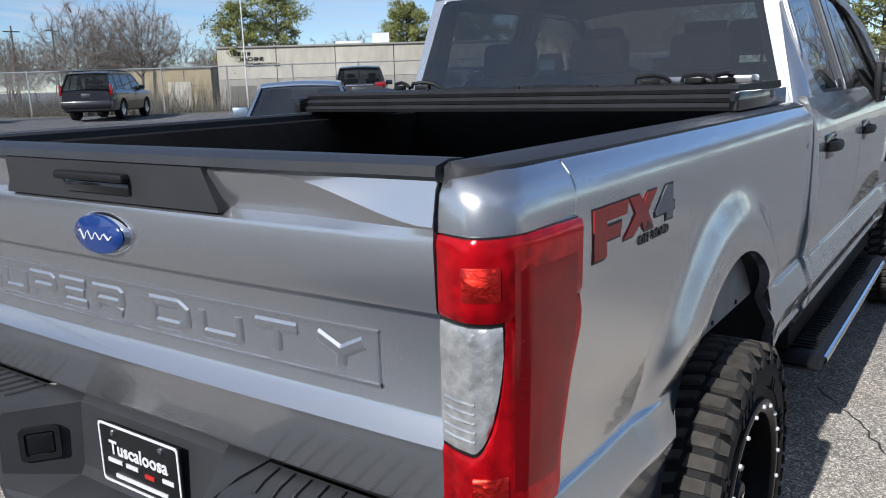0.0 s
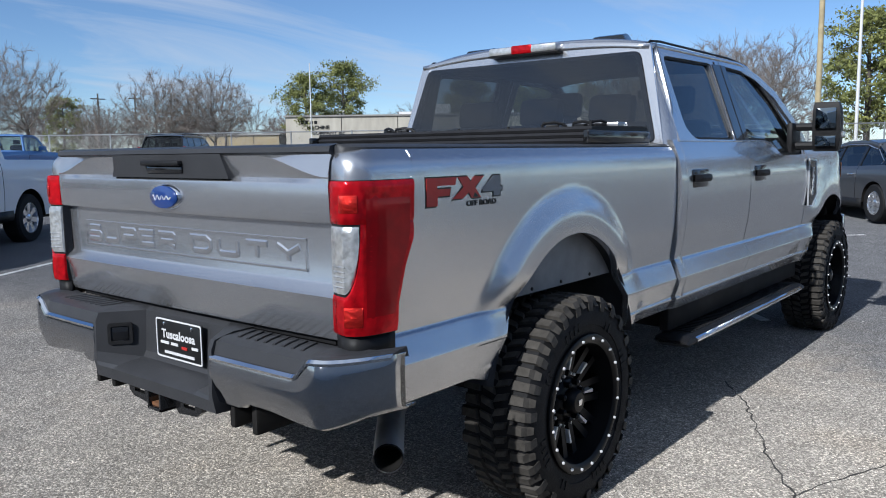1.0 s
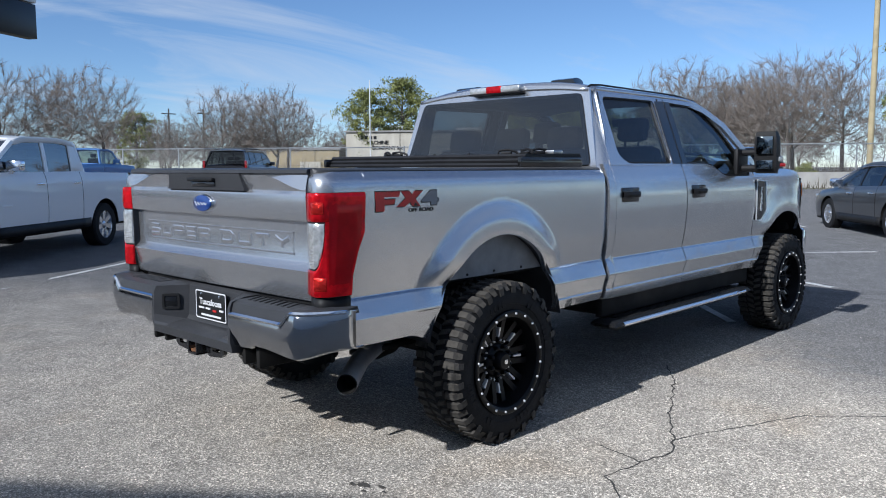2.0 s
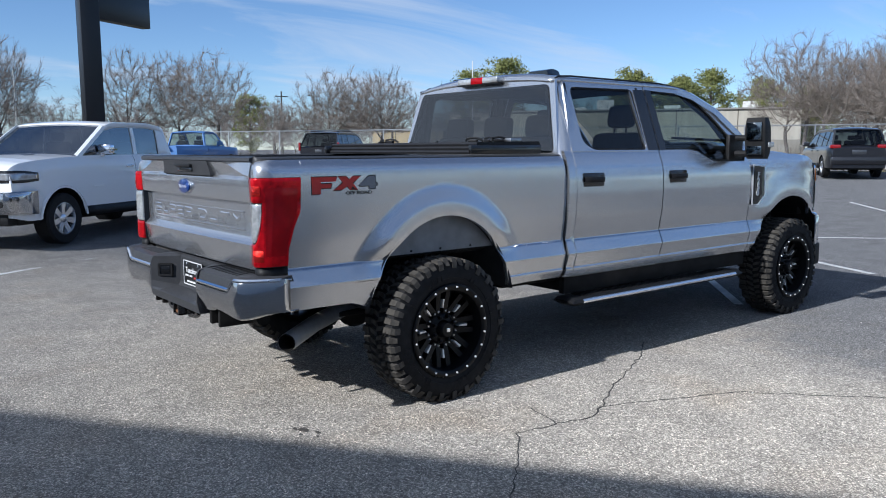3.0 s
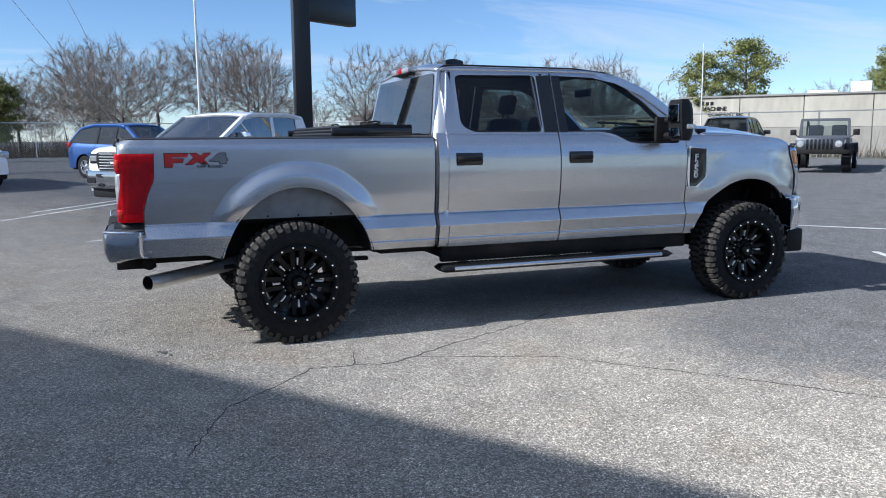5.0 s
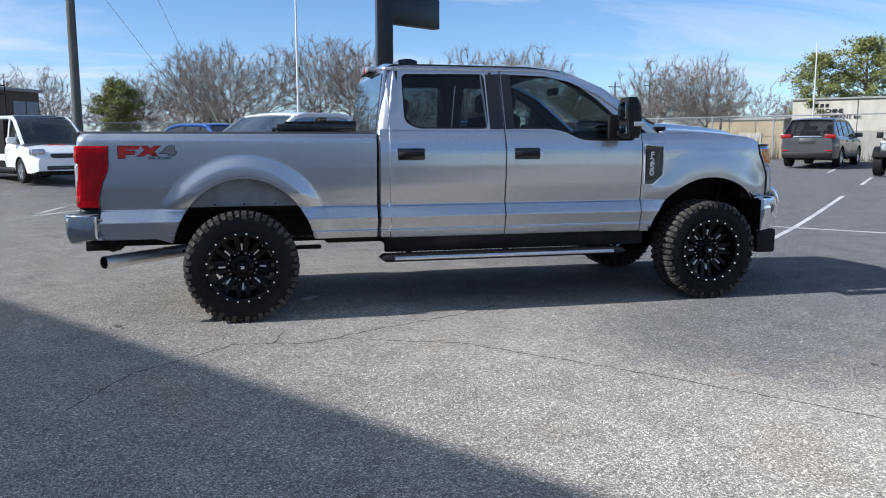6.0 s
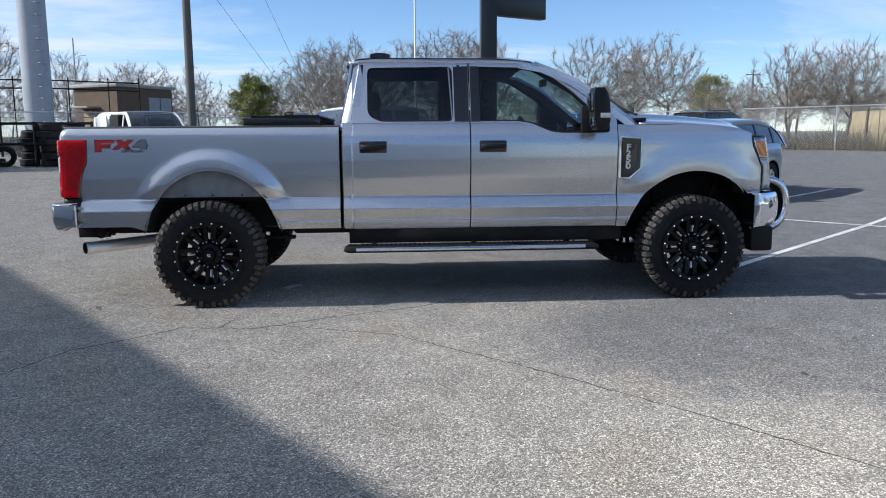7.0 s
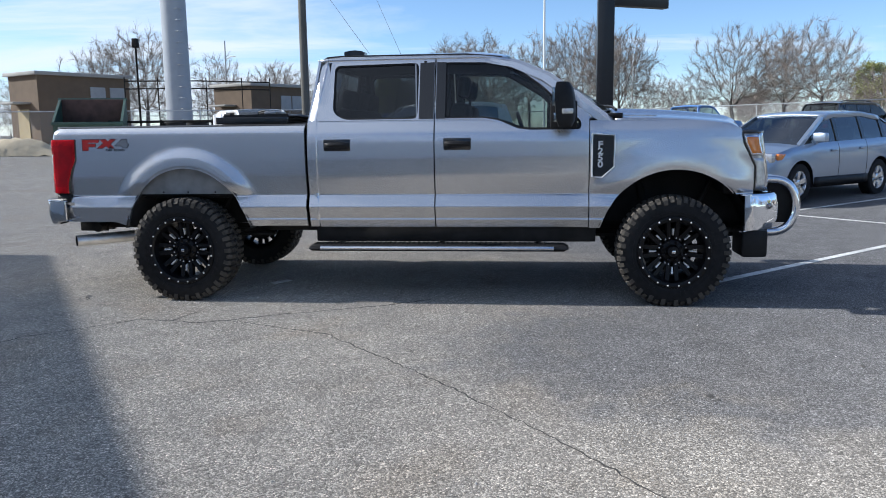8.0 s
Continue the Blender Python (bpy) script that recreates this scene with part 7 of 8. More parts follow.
# small blue crossover
blue, ci = make_car("suv", "metallic blue small crossover with its window down", "suv", stand(-19.6, -1.05, 40), 4.28, 1.77, M_BLUEP, "black",
                    [(-2.14, 0.98), (-2.0, 1.08), (0.8, 1.0), (1.0, 0.99), (1.7, 0.90), (2.14, 0.68)],
                    [(1.25, 1.0), (0.4, 1.56), (0.1, 1.62), (-1.0, 1.64), (-1.6, 1.55), (-2.04, 1.10)], wr=0.72, wheel=(0.345, 0.22), axles=(1.28, -1.27), low=0.32,
                    doors=(0.1, -0.75), pillars=(0.05, -0.75), spokes=5)
for s in (1, -1):
    car_lamp(blue, "headlight", M_HEADLENS, s * 0.50, s * 0.82, 1.75, 2.02, 0.74, 0.90, "clear headlight", 0.03)
    car_lamp(blue, "tail_light", M_LIGHTRED, s * 0.60, s * 0.84, -2.12, -1.9, 0.95, 1.12, "red tail light", 0.03)

# old blue pickup
old, ci = make_car("pickup_truck", "old blue regular cab pickup truck, parked tail towards the lot", "pickup truck", stand(-27.8, 9.6, 128), 5.0, 1.85, M_OLDBLUE, "paint",
                   [(-2.5, 1.08), (-0.4, 1.10), (0.6, 1.10), (0.9, 1.08), (2.2, 1.02), (2.5, 0.90)],
                   [(1.05, 1.08), (0.55, 1.60), (0.35, 1.66), (-0.2, 1.67), (-0.38, 1.62), (-0.50, 1.10)], wr=0.80, wheel=(0.35, 0.22), axles=(1.5, -1.4), low=0.40,
                   pickup=-0.5, doors=(-0.35,), trim_low=False, pillars=(), glass=G_CLEAR)

# open old four-wheel drive with a flat windscreen
jeep = thing("off_road_vehicle", "dark open off-road vehicle with a flat windscreen, parked", "off-road vehicle", stand(-12.5, 19.35, -52))
bm = B()
box(bm, -0.66, 0.66, 0.35, 1.75, 0.62, 1.02, 0.05)
box(bm, -0.74, 0.74, -1.85, 0.40, 0.52, 1.02, 0.05)
part("body", bm, M_DARKGREYP, jeep)
bm = B()
for k in range(7):
    box(bm, -0.36 + 0.11 * k, -0.30 + 0.11 * k, 1.74, 1.765, 0.66, 0.98, 0.008)
part("grille_slots", bm, M_GLOSSBLACK, jeep)
for s in (1, -1):
    bm = B()
    lathe(bm, [(1.70, 0.11), (1.78, 0.10), (1.79, 0.0001)], 18, (s * 0.52, 0, 0.84), "y")
    part("headlight", bm, M_CLEARLENS, jeep, "round clear headlight")
    for a in (1.2, -1.1):
        car_wheel(jeep, s * 0.72, a, 0.38, 0.26, s, 5)
        bm = B()
        rows = [[(s * x, a + 0.48 * math.cos(t), 0.40 + 0.46 * math.sin(t)) for x in (0.62, 0.86)] for t in [math.radians(20 + 14 * k) for k in range(11)]]
        grid(bm, rows)
        part("mudguard", bm, M_PLASTIC, jeep, solid=0.03, outward=(0, 0, 1))
    bm = B()
    box(bm, s * 0.80, s * 0.98, 0.42, 0.50, 1.10, 1.28, 0.02)
    tube(bm, [(s * 0.72, 0.45, 1.04), (s * 0.86, 0.46, 1.14)], 0.015, 6)
    part("door_mirror", bm, M_PLASTIC, jeep)
bm = B()
ring_plate(bm, rounded([(-0.74, 1.02), (0.74, 1.02), (0.70, 1.62), (-0.70, 1.62)], 0.05), rounded([(-0.66, 1.09), (0.66, 1.09), (0.63, 1.55), (-0.63, 1.55)], 0.04), lambda x, z: (x, 0.42 - 0.18 * (z - 1.02), z))
part("windscreen_frame", bm, M_DARKGREYP, jeep, solid=0.05, outward=(0, 1, 0), smooth=False)
bm = B()
bm.faces.new([bm.verts.new((x, 0.40 - 0.18 * (z - 1.02), z)) for x, z in ((-0.67, 1.08), (0.67, 1.08), (0.64, 1.56), (-0.64, 1.56))])
part("windscreen", bm, G_CLEAR, jeep, smooth=False)
bm = B()
for s in (1, -1):
    tube(bm, [(s * 0.62, -0.6, 0.95), (s * 0.60, -0.62, 1.60), (s * 0.56, -1.5, 1.0)], 0.03, 8)
tube(bm, [(-0.60, -0.62, 1.60), (0.60, -0.62, 1.60)], 0.03, 8)
part("roll_bar", bm, M_UNDER, jeep)
for x in (-0.34, 0.34):
    bm = B()
    box(bm, x - 0.22, x + 0.22, -0.62, -0.48, 0.95, 1.42, 0.05)
    box(bm, x - 0.22, x + 0.22, -0.55, -0.10, 0.90, 1.05, 0.05)
    part("seat", bm, M_SEAT, jeep)
bm = B()
box(bm, -0.76, 0.76, 1.82, 1.96, 0.55, 0.68, 0.02)
part("front_bumper", bm, M_UNDER, jeep)

# ---- lines and cracks on the asphalt ----


def strip(name, pts, width, material, label, category, lift=0.004, jag=0.0, seed=0, thick=0.004):
    rng = random.Random(seed)
    bm = B()
    fine = []
    for (x0, y0), (x1, y1) in zip(pts, pts[1:]):
        n = max(1, int(math.hypot(x1 - x0, y1 - y0) / (0.05 if jag else 0.6)))
        for i in range(n):
            t = i / n
            fine.append((x0 + (x1 - x0) * t + rng.uniform(-jag, jag), y0 + (y1 - y0) * t + rng.uniform(-jag, jag)))
    fine.append(pts[-1])
    rows = []
    for i, (x, y) in enumerate(fine):
        a, b = fine[max(0, i - 1)], fine[min(len(fine) - 1, i + 1)]
        d = Vector((b[0] - a[0], b[1] - a[1], 0)).normalized()
        nrm = Vector((-d.y, d.x, 0))
        w = width / 2 * (rng.uniform(0.35, 1.3) if jag else 1)
        z = gz(x, y) + lift
        rows.append([(x + nrm.x * w, y + nrm.y * w, z - thick * 2), (x + nrm.x * w, y + nrm.y * w, z), (x - nrm.x * w, y - nrm.y * w, z), (x - nrm.x * w, y - nrm.y * w, z - thick * 2)])
    grid(bm, rows)
    ob = part(name, bm, material, None, label, smooth=False)
    return tagged(ob, "", category, kind="structure")


LINES = [((-9.0, 3.2), (-5.9, -1.8)), ((-12.2, -1.3), (-8.6, -3.9)), ((-13.8, -0.6), (-10.6, -3.0)), ((0.55, 4.05), (-8.0, 13.1)), ((-5.6, 7.0), (-0.2, 11.6)), ((-2.6, 15.2), (-4.2, 16.9)),
         ((-0.6, 7.6), (0.55, 7.0)), ((-5.7, 6.6), (-9.3, 11.3)), ((-14.5, 18.0), (-17.0, 20.6)), ((-10.3, 15.6), (-12.2, 17.6)), ((-9.0, -3.9), (-10.2, -3.7)), ((0.1, 0.62), (0.28, 0.5)), ((-5.78, 14.58), (-1.94, 10.6)), ((-13.0, 25.2), (-9.35, 21.08))]
for i, (a, b) in enumerate(LINES):
    strip("parking_line", [a, b], 0.085, M_LINE, "worn white parking line on the asphalt", "parking line", seed=i)
CRACKS = [[(2.9, -0.9), (2.3, -0.66), (2.03, -0.36), (1.72, -0.07), (1.75, 0.2), (1.47, 0.28)], [(1.75, 0.2), (1.81, 0.45), (1.47, 1.05), (1.14, 1.75), (0.9, 2.1)], [(2.06, 1.5), (2.6, 2.0), (3.03, 2.39), (3.73, 2.97), (4.55, 3.57), (5.6, 4.5)],
          [(1.7, 0.6), (2.06, 1.5)]]
for i, c in enumerate(CRACKS):
    strip("asphalt_crack", c, 0.0085, M_CRACK, "thin dark crack in the asphalt", "crack", lift=0.002, jag=0.012, seed=20 + i)
M_STAIN = mat("oil_stain", (0.075, 0.068, 0.06), rough=0.6, var=0.4, scale=20)
for i, (x, y, r) in enumerate(((0.95, -0.94, 0.035), (1.03, -0.90, 0.022), (0.90, -0.97, 0.020), (1.00, -0.985, 0.014), (1.08, -0.93, 0.012), (3.2, 3.9, 0.030), (3.26, 3.93, 0.016), (2.6, 4.9, 0.025))):
    bm = B()
    rng = random.Random(i)
    c = [(x + r * rng.uniform(0.6, 1.4) * math.cos(t), y + 0.6 * r * rng.uniform(0.5, 1.4) * math.sin(t)) for t in [2 * math.pi * k / 22 for k in range(22)]]
    prism(bm, c, lambda a, b: (a, b, -0.004), lambda a, b: (a, b, 0.0025))
    tagged(part("oil_stain", bm, M_STAIN, None, "small dark oil stain on the asphalt", smooth=False), "", "stain", kind="structure")
bm = B()
rng = random.Random(5)
for k in range(220):
    x, y = rng.uniform(0.5, 7), rng.uniform(-3, 7)
    r = rng.uniform(0.003, 0.009)
    lathe(bm, [(-r * 0.4, r), (r * 0.5, r * 0.7), (r * 0.8, 0.0001)], 5, (x, y, gz(x, y)), "z")
M_PEBBLE = mat("pebbles", (0.42, 0.40, 0.37), rough=0.9, var=0.3, scale=20, island=0.5)
tagged(part("loose_gravel", bm, M_PEBBLE, None, "loose pale gravel on the asphalt", smooth=False), "", "gravel", kind="stuff")

# ---- fence, verge, buildings ----


def fence_run(p, q, i):
    L = math.hypot(q[0] - p[0], q[1] - p[1])
    d = Vector((q[0] - p[0], q[1] - p[1], 0)) / L
    th = thing("chain_link_fence", "grey chain-link fence with a top rail along the lot", "fence", group="lot fence")
    n = max(1, round(L / 3.0))
    P = lambda s, z: (p[0] + d.x * s, p[1] + d.y * s, gz(p[0] + d.x * s, p[1] + d.y * s) + z)
    bm = B()
    tube(bm, [P(0, 1.85), P(L / 2, 1.85), P(L, 1.85)], 0.024, 6)
    part("top_rail", bm, M_GALV, th)
    for k in range(n):
        bm = B()
        tube(bm, [P(L * k / n, -0.1), P(L * k / n, 1.9)], 0.032, 6)
        part("fence_post", bm, M_GALV, th)
    bm = B()
    w = 0.0035
    s = -1.8
    while s < L:
        for sg in (1, -1):
            a, b = (s, s + 1.8) if sg > 0 else (s + 1.8, s)
            z0, z1 = 0.05, 1.83
            if a < 0 or b < 0 or a > L or b > L:
                t0 = [0.0, 1.0]
                lo, hi = (0 - a) / (b - a), (L - a) / (b - a)
                if lo > hi:
                    lo, hi = hi, lo
                lo, hi = max(0, lo), min(1, hi)
                if hi <= lo:
                    continue
                a, b, z0, z1 = a + (b - a) * lo, a + (b - a) * hi, z0 + (z1 - z0) * lo, z0 + (z1 - z0) * hi
            v = [bm.verts.new(P(aa, zz)) for aa, zz in ((a - w, z0), (a + w, z0), (b + w, z1), (b - w, z1))]
            bm.faces.new(v)
        s += 0.11
    tagged(part("wire_mesh", bm, M_GALV, th, "wire diamonds", smooth=False), kind="stuff")


for i, (p, q) in enumerate(zip(FENCE, FENCE[1:])):
    fence_run(p, q, i)


def offset_line(line, d):
    out = []
    for i, (x, y) in enumerate(line):
        a, b = line[max(0, i - 1)], line[min(len(line) - 1, i + 1)]
        t = Vector((b[0] - a[0], b[1] - a[1], 0)).normalized()
        out.append((x - t.y * d, y + t.x * d))
    return out


def band(name, d0, d1, lift, material, label, category):
    bm = B()
    fine = []
    for (x0, y0), (x1, y1) in zip(FENCE, FENCE[1:]):
        for k in range(8):
            fine.append((x0 + (x1 - x0) * k / 8, y0 + (y1 - y0) * k / 8))
    fine.append(FENCE[-1])
    a, b = offset_line(fine, d0), offset_line(fine, d1)
    rows = [[(p[0], p[1], gz(*p) + lift - 0.02), (p[0], p[1], gz(*p) + lift), ((p[0] + q[0]) / 2, (p[1] + q[1]) / 2, gz((p[0] + q[0]) / 2, (p[1] + q[1]) / 2) + lift + 0.05), (q[0], q[1], gz(*q) + lift)] for p, q in zip(a, b)]
    grid(bm, rows)
    return tagged(part(name, bm, material, None, label, outward=(0, 0, 1)), "", category, kind="structure")


fence_run((-24.6, -20.6), (-30.5, -7.0), 9)


band("grass_verge", -0.9, 7.0, 0.02, M_GRASS, "dry winter grass along the fence", "grass")
band("road", 8.5, 16.0, 0.01, M_CONCRETE, "pale concrete road behind the fence", "road")
band("far_field", 17.0, 60.0, 0.015, M_GRASS, "dry winter field beyond the road", "grass")
# tufts along the fence
bm = B()
rng = random.Random(11)
for (x0, y0), (x1, y1) in zip(FENCE[2:], FENCE[3:]):
    L = math.hypot(x1 - x0, y1 - y0)
    for k in range(int(L * 26)):
        t = rng.random()
        o = rng.gauss(0, 0.5)
        x, y = x0 + (x1 - x0) * t - (y1 - y0) / L * o, y0 + (y1 - y0) * t + (x1 - x0) / L * o
        z = gz(x, y)
        hgt = rng.uniform(0.12, 0.5)
        a = rng.uniform(0, 6.28)
        lx, ly = rng.uniform(-0.15, 0.15), rng.uniform(-0.15, 0.15)
        w = 0.02
        v = [bm.verts.new(q) for q in ((x - w * math.cos(a), y - w * math.sin(a), z), (x + w * math.cos(a), y + w * math.sin(a), z), (x + lx, y + ly, z + hgt))]
        bm.faces.new(v)
tagged(part("verge_weeds", bm, M_BRUSH, None, "dry weeds along the fence", smooth=False), "", "weeds", kind="stuff")
# low concrete barrier beyond the fence
bm = B()
pts = [(-16.0, 30.0), (-6.0, 36.2), (8.0, 45.5)]
rows = []
for x, y in pts:
    z = gz(x, y)
    rows.append([(x + a, y + b, z + c) for a, b, c in ((0.15, -0.25, -0.05), (0.05, -0.1, 0.85), (-0.05, 0.1, 0.85), (-0.15, 0.25, -0.05))])
grid(bm, rows)
tagged(part("barrier_wall", bm, M_CONCRETE, None, "low pale concrete barrier beyond the fence", smooth=False), "", "wall", kind="structure")


def facade(th, a, b, z0, z1, bays, material, low_material=None, cap=True, group_split=0.5):
    """A long wall of panels between pilasters, facing the lot."""
    d = Vector((b[0] - a[0], b[1] - a[1], 0))
    L = d.length
    d /= L
    nrm = Vector((d.y, -d.x, 0))
    P = lambda s, o, z: (a[0] + d.x * s + nrm.x * o, a[1] + d.y * s + nrm.y * o, z)

    def slab(bm, s0, s1, o0, o1, zz0, zz1):
        vs = [bm.verts.new(P(s, o, z)) for z in (zz0, zz1) for s, o in ((s0, o0), (s1, o0), (s1, o1), (s0, o1))]
        for q in ((0, 1, 2, 3), (4, 5, 6, 7), (0, 1, 5, 4), (1, 2, 6, 5), (2, 3, 7, 6), (3, 0, 4, 7)):
            bm.faces.new([vs[i] for i in q])

    mid = z0 + (z1 - z0) * group_split
    w = L / bays
    for k in range(bays):
        for zz0, zz1, o in ((z0, mid, 0.06), (mid + 0.05, z1, 0.0)):
            bm = B()
            slab(bm, k * w + 0.06, (k + 1) * w - 0.06, o, -0.25, zz0, zz1)
            part("wall_panel", bm, low_material if low_material and o > 0 else material, th, smooth=False)
    bm = B()
    slab(bm, 0, L, -0.10, -14.0, z0, z1 - 0.1)
    part("wall_core", bm, M_DARKJOINT, th, smooth=False)
    if cap:
        bm = B()
        slab(bm, -0.2, L + 0.2, 0.25, -14.2, z1, z1 + 0.22)
        part("roof_edge", bm, M_PANELTRIM, th, "weathered roof edge", smooth=False)
    return slab, P, nrm, L


M_PANELLOW = mat("stained_block_wall", (0.40, 0.375, 0.325), rough=0.85, color2=(0.27, 0.25, 0.21), scale=1.4, detail=8, bump=0.15, stretch=(1, 1, 0.5))
M_DARKJOINT = mat("dark_joint", (0.16, 0.15, 0.13), rough=0.9, var=0.2, scale=2)
M_PANELTRIM = mat("roof_trim", (0.30, 0.29, 0.27), rough=0.6, var=0.2, scale=1)
wb_ = thing("industrial_building", "long cream panelled industrial building with a flat roof", "building")
slab, P, nrm, L = facade(wb_, (-84.8, 69.6), (-47.5, 98.5), -1.6, 6.55, 6, M_PANEL, M_PANELLOW)
for s0, hgt, wd in ((20.6, 1.6, 2.4), (15.5, 0.6, 3.6), (30.0, 0.7, 2.2), (40.5, 1.1, 4.0), (5.5, 0.9, 2.0)):
    bm = B()
    slab(bm, s0, s0 + wd, -5.0, -7.0, 6.7, 6.75 + hgt)
    part("roof_unit", bm, M_WHITEPOLE, wb_, "white rooftop unit", smooth=False)
k = 2.2
while k < 4.6:
    bm = B()
    slab(bm, k, k + 0.42, 0.03, 0.0, 5.55, 6.0)
    part("sign_bar", bm, M_DECALBLACK, wb_, "dark painted lettering bar", smooth=False)
    k += 0.62
for txt, s0, z in (("MACHINE", 4.6, 5.05), ("COMPANY Inc", 6.0, 4.3)):
    lettering(txt, 0.72, 0.02, M_DECALBLACK, Matrix.Translation(P(s0, 0.05, z)) @ pose(0, 0, 0, 90, 0, math.degrees(math.atan2(28.9, 37.3))), wb_, "painted_words", "dark painted wall lettering", bold=0.02)
bm = B()
slab(bm, 1.5, 5.0, 0.12, 0.0, -1.4, 1.6)
part("loading_door", bm, M_DARKJOINT, wb_, "dark loading door", smooth=False)
tan = thing("low_building", "low tan block building with a pale roller door", "building")
slab, P, nrm, L = facade(tan, (-93.5, 62.0), (-85.0, 68.6), -1.6, 4.1, 3, M_TANWALL, group_split=0.6)
bm = B()
slab(bm, 5.0, 8.0, 0.15, 0.0, -1.4, 2.4)
part("roller_door", bm, M_PANEL, tan, "pale roller door", smooth=False)


def shed(label, c, deg, w, d, h, door=True):
    th = thing("shed", label, "shed", pose(c[0], c[1], gz(*c), 0, 0, deg))
    bm = B()
    box(bm, -w / 2, w / 2, -d / 2, d / 2, -0.2, h)
    part("shed_wall", bm, M_BROWNWALL, th, smooth=False)
    bm = B()
    box(bm, -w / 2 - 0.18, w / 2 + 0.18, -d / 2 - 0.18, d / 2 + 0.18, h, h + 0.18, 0.02)
    part("shed_roof", bm, M_PANELTRIM, th, "flat grey roof slab")
    bm = B()
    box(bm, -w / 2 + 0.7, -w / 2 + 1.7, -d / 2 - 0.04, -d / 2 + 0.05, 0, 2.1)
    part("shed_door", bm, M_TANWALL, th, "pale door", smooth=False)
    bm = B()
    box(bm, -w / 2 + 0.5, -w / 2 + 1.9, -d / 2 - 0.9, -d / 2, 2.35, 2.45, 0.01)
    part("door_canopy", bm, M_PANELTRIM, th)
    for k in range(2):
        bm = B()
        box(bm, w / 2 - 0.05, w / 2 + 0.04, d * (0.05 + 0.22 * k), d * (0.05 + 0.22 * k) + 0.85, h - 1.35, h - 0.5)
        part("shed_window", bm, M_SHEDWIN, th, "boarded pale window", smooth=False)
    return th


M_SHEDWIN = mat("grey_board", (0.30, 0.31, 0.32), rough=0.5, var=0.1, scale=3)
shed("brown flat-roofed utility shed behind the fence", (-32.25, -21.2), 63, 2.6, 5.1, 3.75)
shed("brown flat-roofed utility shed by the pole", (-40.35, -13.86), 63, 3.2, 4.3, 3.5)

M_TANPOLE = mat("pale_pole", (0.45, 0.37, 0.22), rough=0.8, var=0.2, scale=4)
M_STEELGREY = mat("grey_steel", (0.33, 0.36, 0.40), rough=0.5, var=0.1, scale=1.5)
M_RUSTDARK = mat("dark_rust", (0.09, 0.05, 0.04), rough=0.85, var=0.4, scale=4)
M_TARP = mat("cream_tarp", (0.40, 0.34, 0.24), rough=0.8, var=0.15, scale=4)
# ---- poles and the sign ----
sign = thing("pylon_sign", "tall black pylon sign with a hanging panel", "sign", pose(-29.0, 6.05, gz(-29, 6)))
bm = B()
box(bm, -0.33, 0.33, -0.36, 0.36, -0.3, 10.6, 0.03)
part("sign_post", bm, M_SIGN, sign, "black square post")
bm = B()
dv = Vector((-1.5, 2.6, 0)).normalized()
ang = math.degrees(math.atan2(dv.y, dv.x))
box(bm, 0.1, 3.25, -0.22, 0.22, 6.1, 7.45, 0.03, pose(0, 0, 0, 0, 0, ang))
part("sign_panel", bm, M_SIGN, sign, "black sign panel")
bm = B()
box(bm, 0.1, 3.25, -0.25, 0.25, 7.50, 9.6, 0.03, pose(0, 0, 0, 0, 0, ang))
part("sign_face", bm, M_WHITEPOLE, sign, "white sign face")


def pole(name, label, x, y, r0, r1, h, material, lean=0.0, category="pole"):
    th = thing(name, label, category, pose(x, y, gz(x, y)))
    h += 1.9 * sstep(1.0, 12.0, beyond_fence(x, y))
    bm = B()
    tube(bm, [(0, 0, -0.3), (lean * 0.5, 0, h * 0.5), (lean, 0, h)], [r0, (r0 + r1) / 2, r1], 10)
    part("pole_shaft", bm, material, th, angle=60)
    return th


M_GUARD = mat("guard_yellow", (0.55, 0.50, 0.30), rough=0.6, var=0.15, scale=4)
up = pole("utility_pole", "weathered wooden utility pole with guy wires", -22.7, -5.8, 0.17, 0.12, 13.0, M_POLEWOOD)
for ya, zt in ((5.3, 7.4), (5.4, 12.4)):
    bm = B()
    tube(bm, [(0, 0, zt), (-0.1, ya, 0.0)], 0.008, 5)
    part("guy_wire", bm, M_GALV, up)
    bm = B()
    tube(bm, [(-0.1 * 0.82, ya * 0.82, zt * 0.18), (-0.1, ya, 0.0)], 0.035, 6)
    part("guy_guard", bm, M_GUARD, up, "faded yellow guy guard")

pole("flag_pole", "tall thin white light pole", -57.1, 3.7, 0.11, 0.07, 12.5, M_WHITEPOLE)
pole("flag_pole", "thin white pole beyond the fence", -90.0, 14.5, 0.10, 0.06, 9.3, M_WHITEPOLE)
pole("flag_pole", "thin white flag pole before the long building", -68.3, 59.8, 0.10, 0.05, 11.3, M_WHITEPOLE)
pole("flag_pole", "thin white pole by the far fence", -6.4, 40.3, 0.09, 0.06, 11.0, M_WHITEPOLE)
pole("utility_pole", "wooden utility pole by the far fence", -8.1, 39.9, 0.15, 0.12, 12.0, M_TANPOLE)
lp = pole("street_lamp", "tall grey street lamp with a short arm", -76.0, -30.0, 0.10, 0.07, 10.5, M_GALV, category="street lamp")
bm = B()
tube(bm, [(0, 0, 10.4), (0.3, 0.7, 10.7), (0.4, 1.3, 10.7)], 0.05, 6)
part("lamp_arm", bm, M_GALV, lp)
col_ = thing("billboard_column", "thick grey steel billboard column with climbing rungs", "column", pose(-32.2, -15.3, gz(-32, -15)))
bm = B()
tube(bm, [(0, 0, -0.5), (0, 0, 18)], [0.66, 0.60], 12)
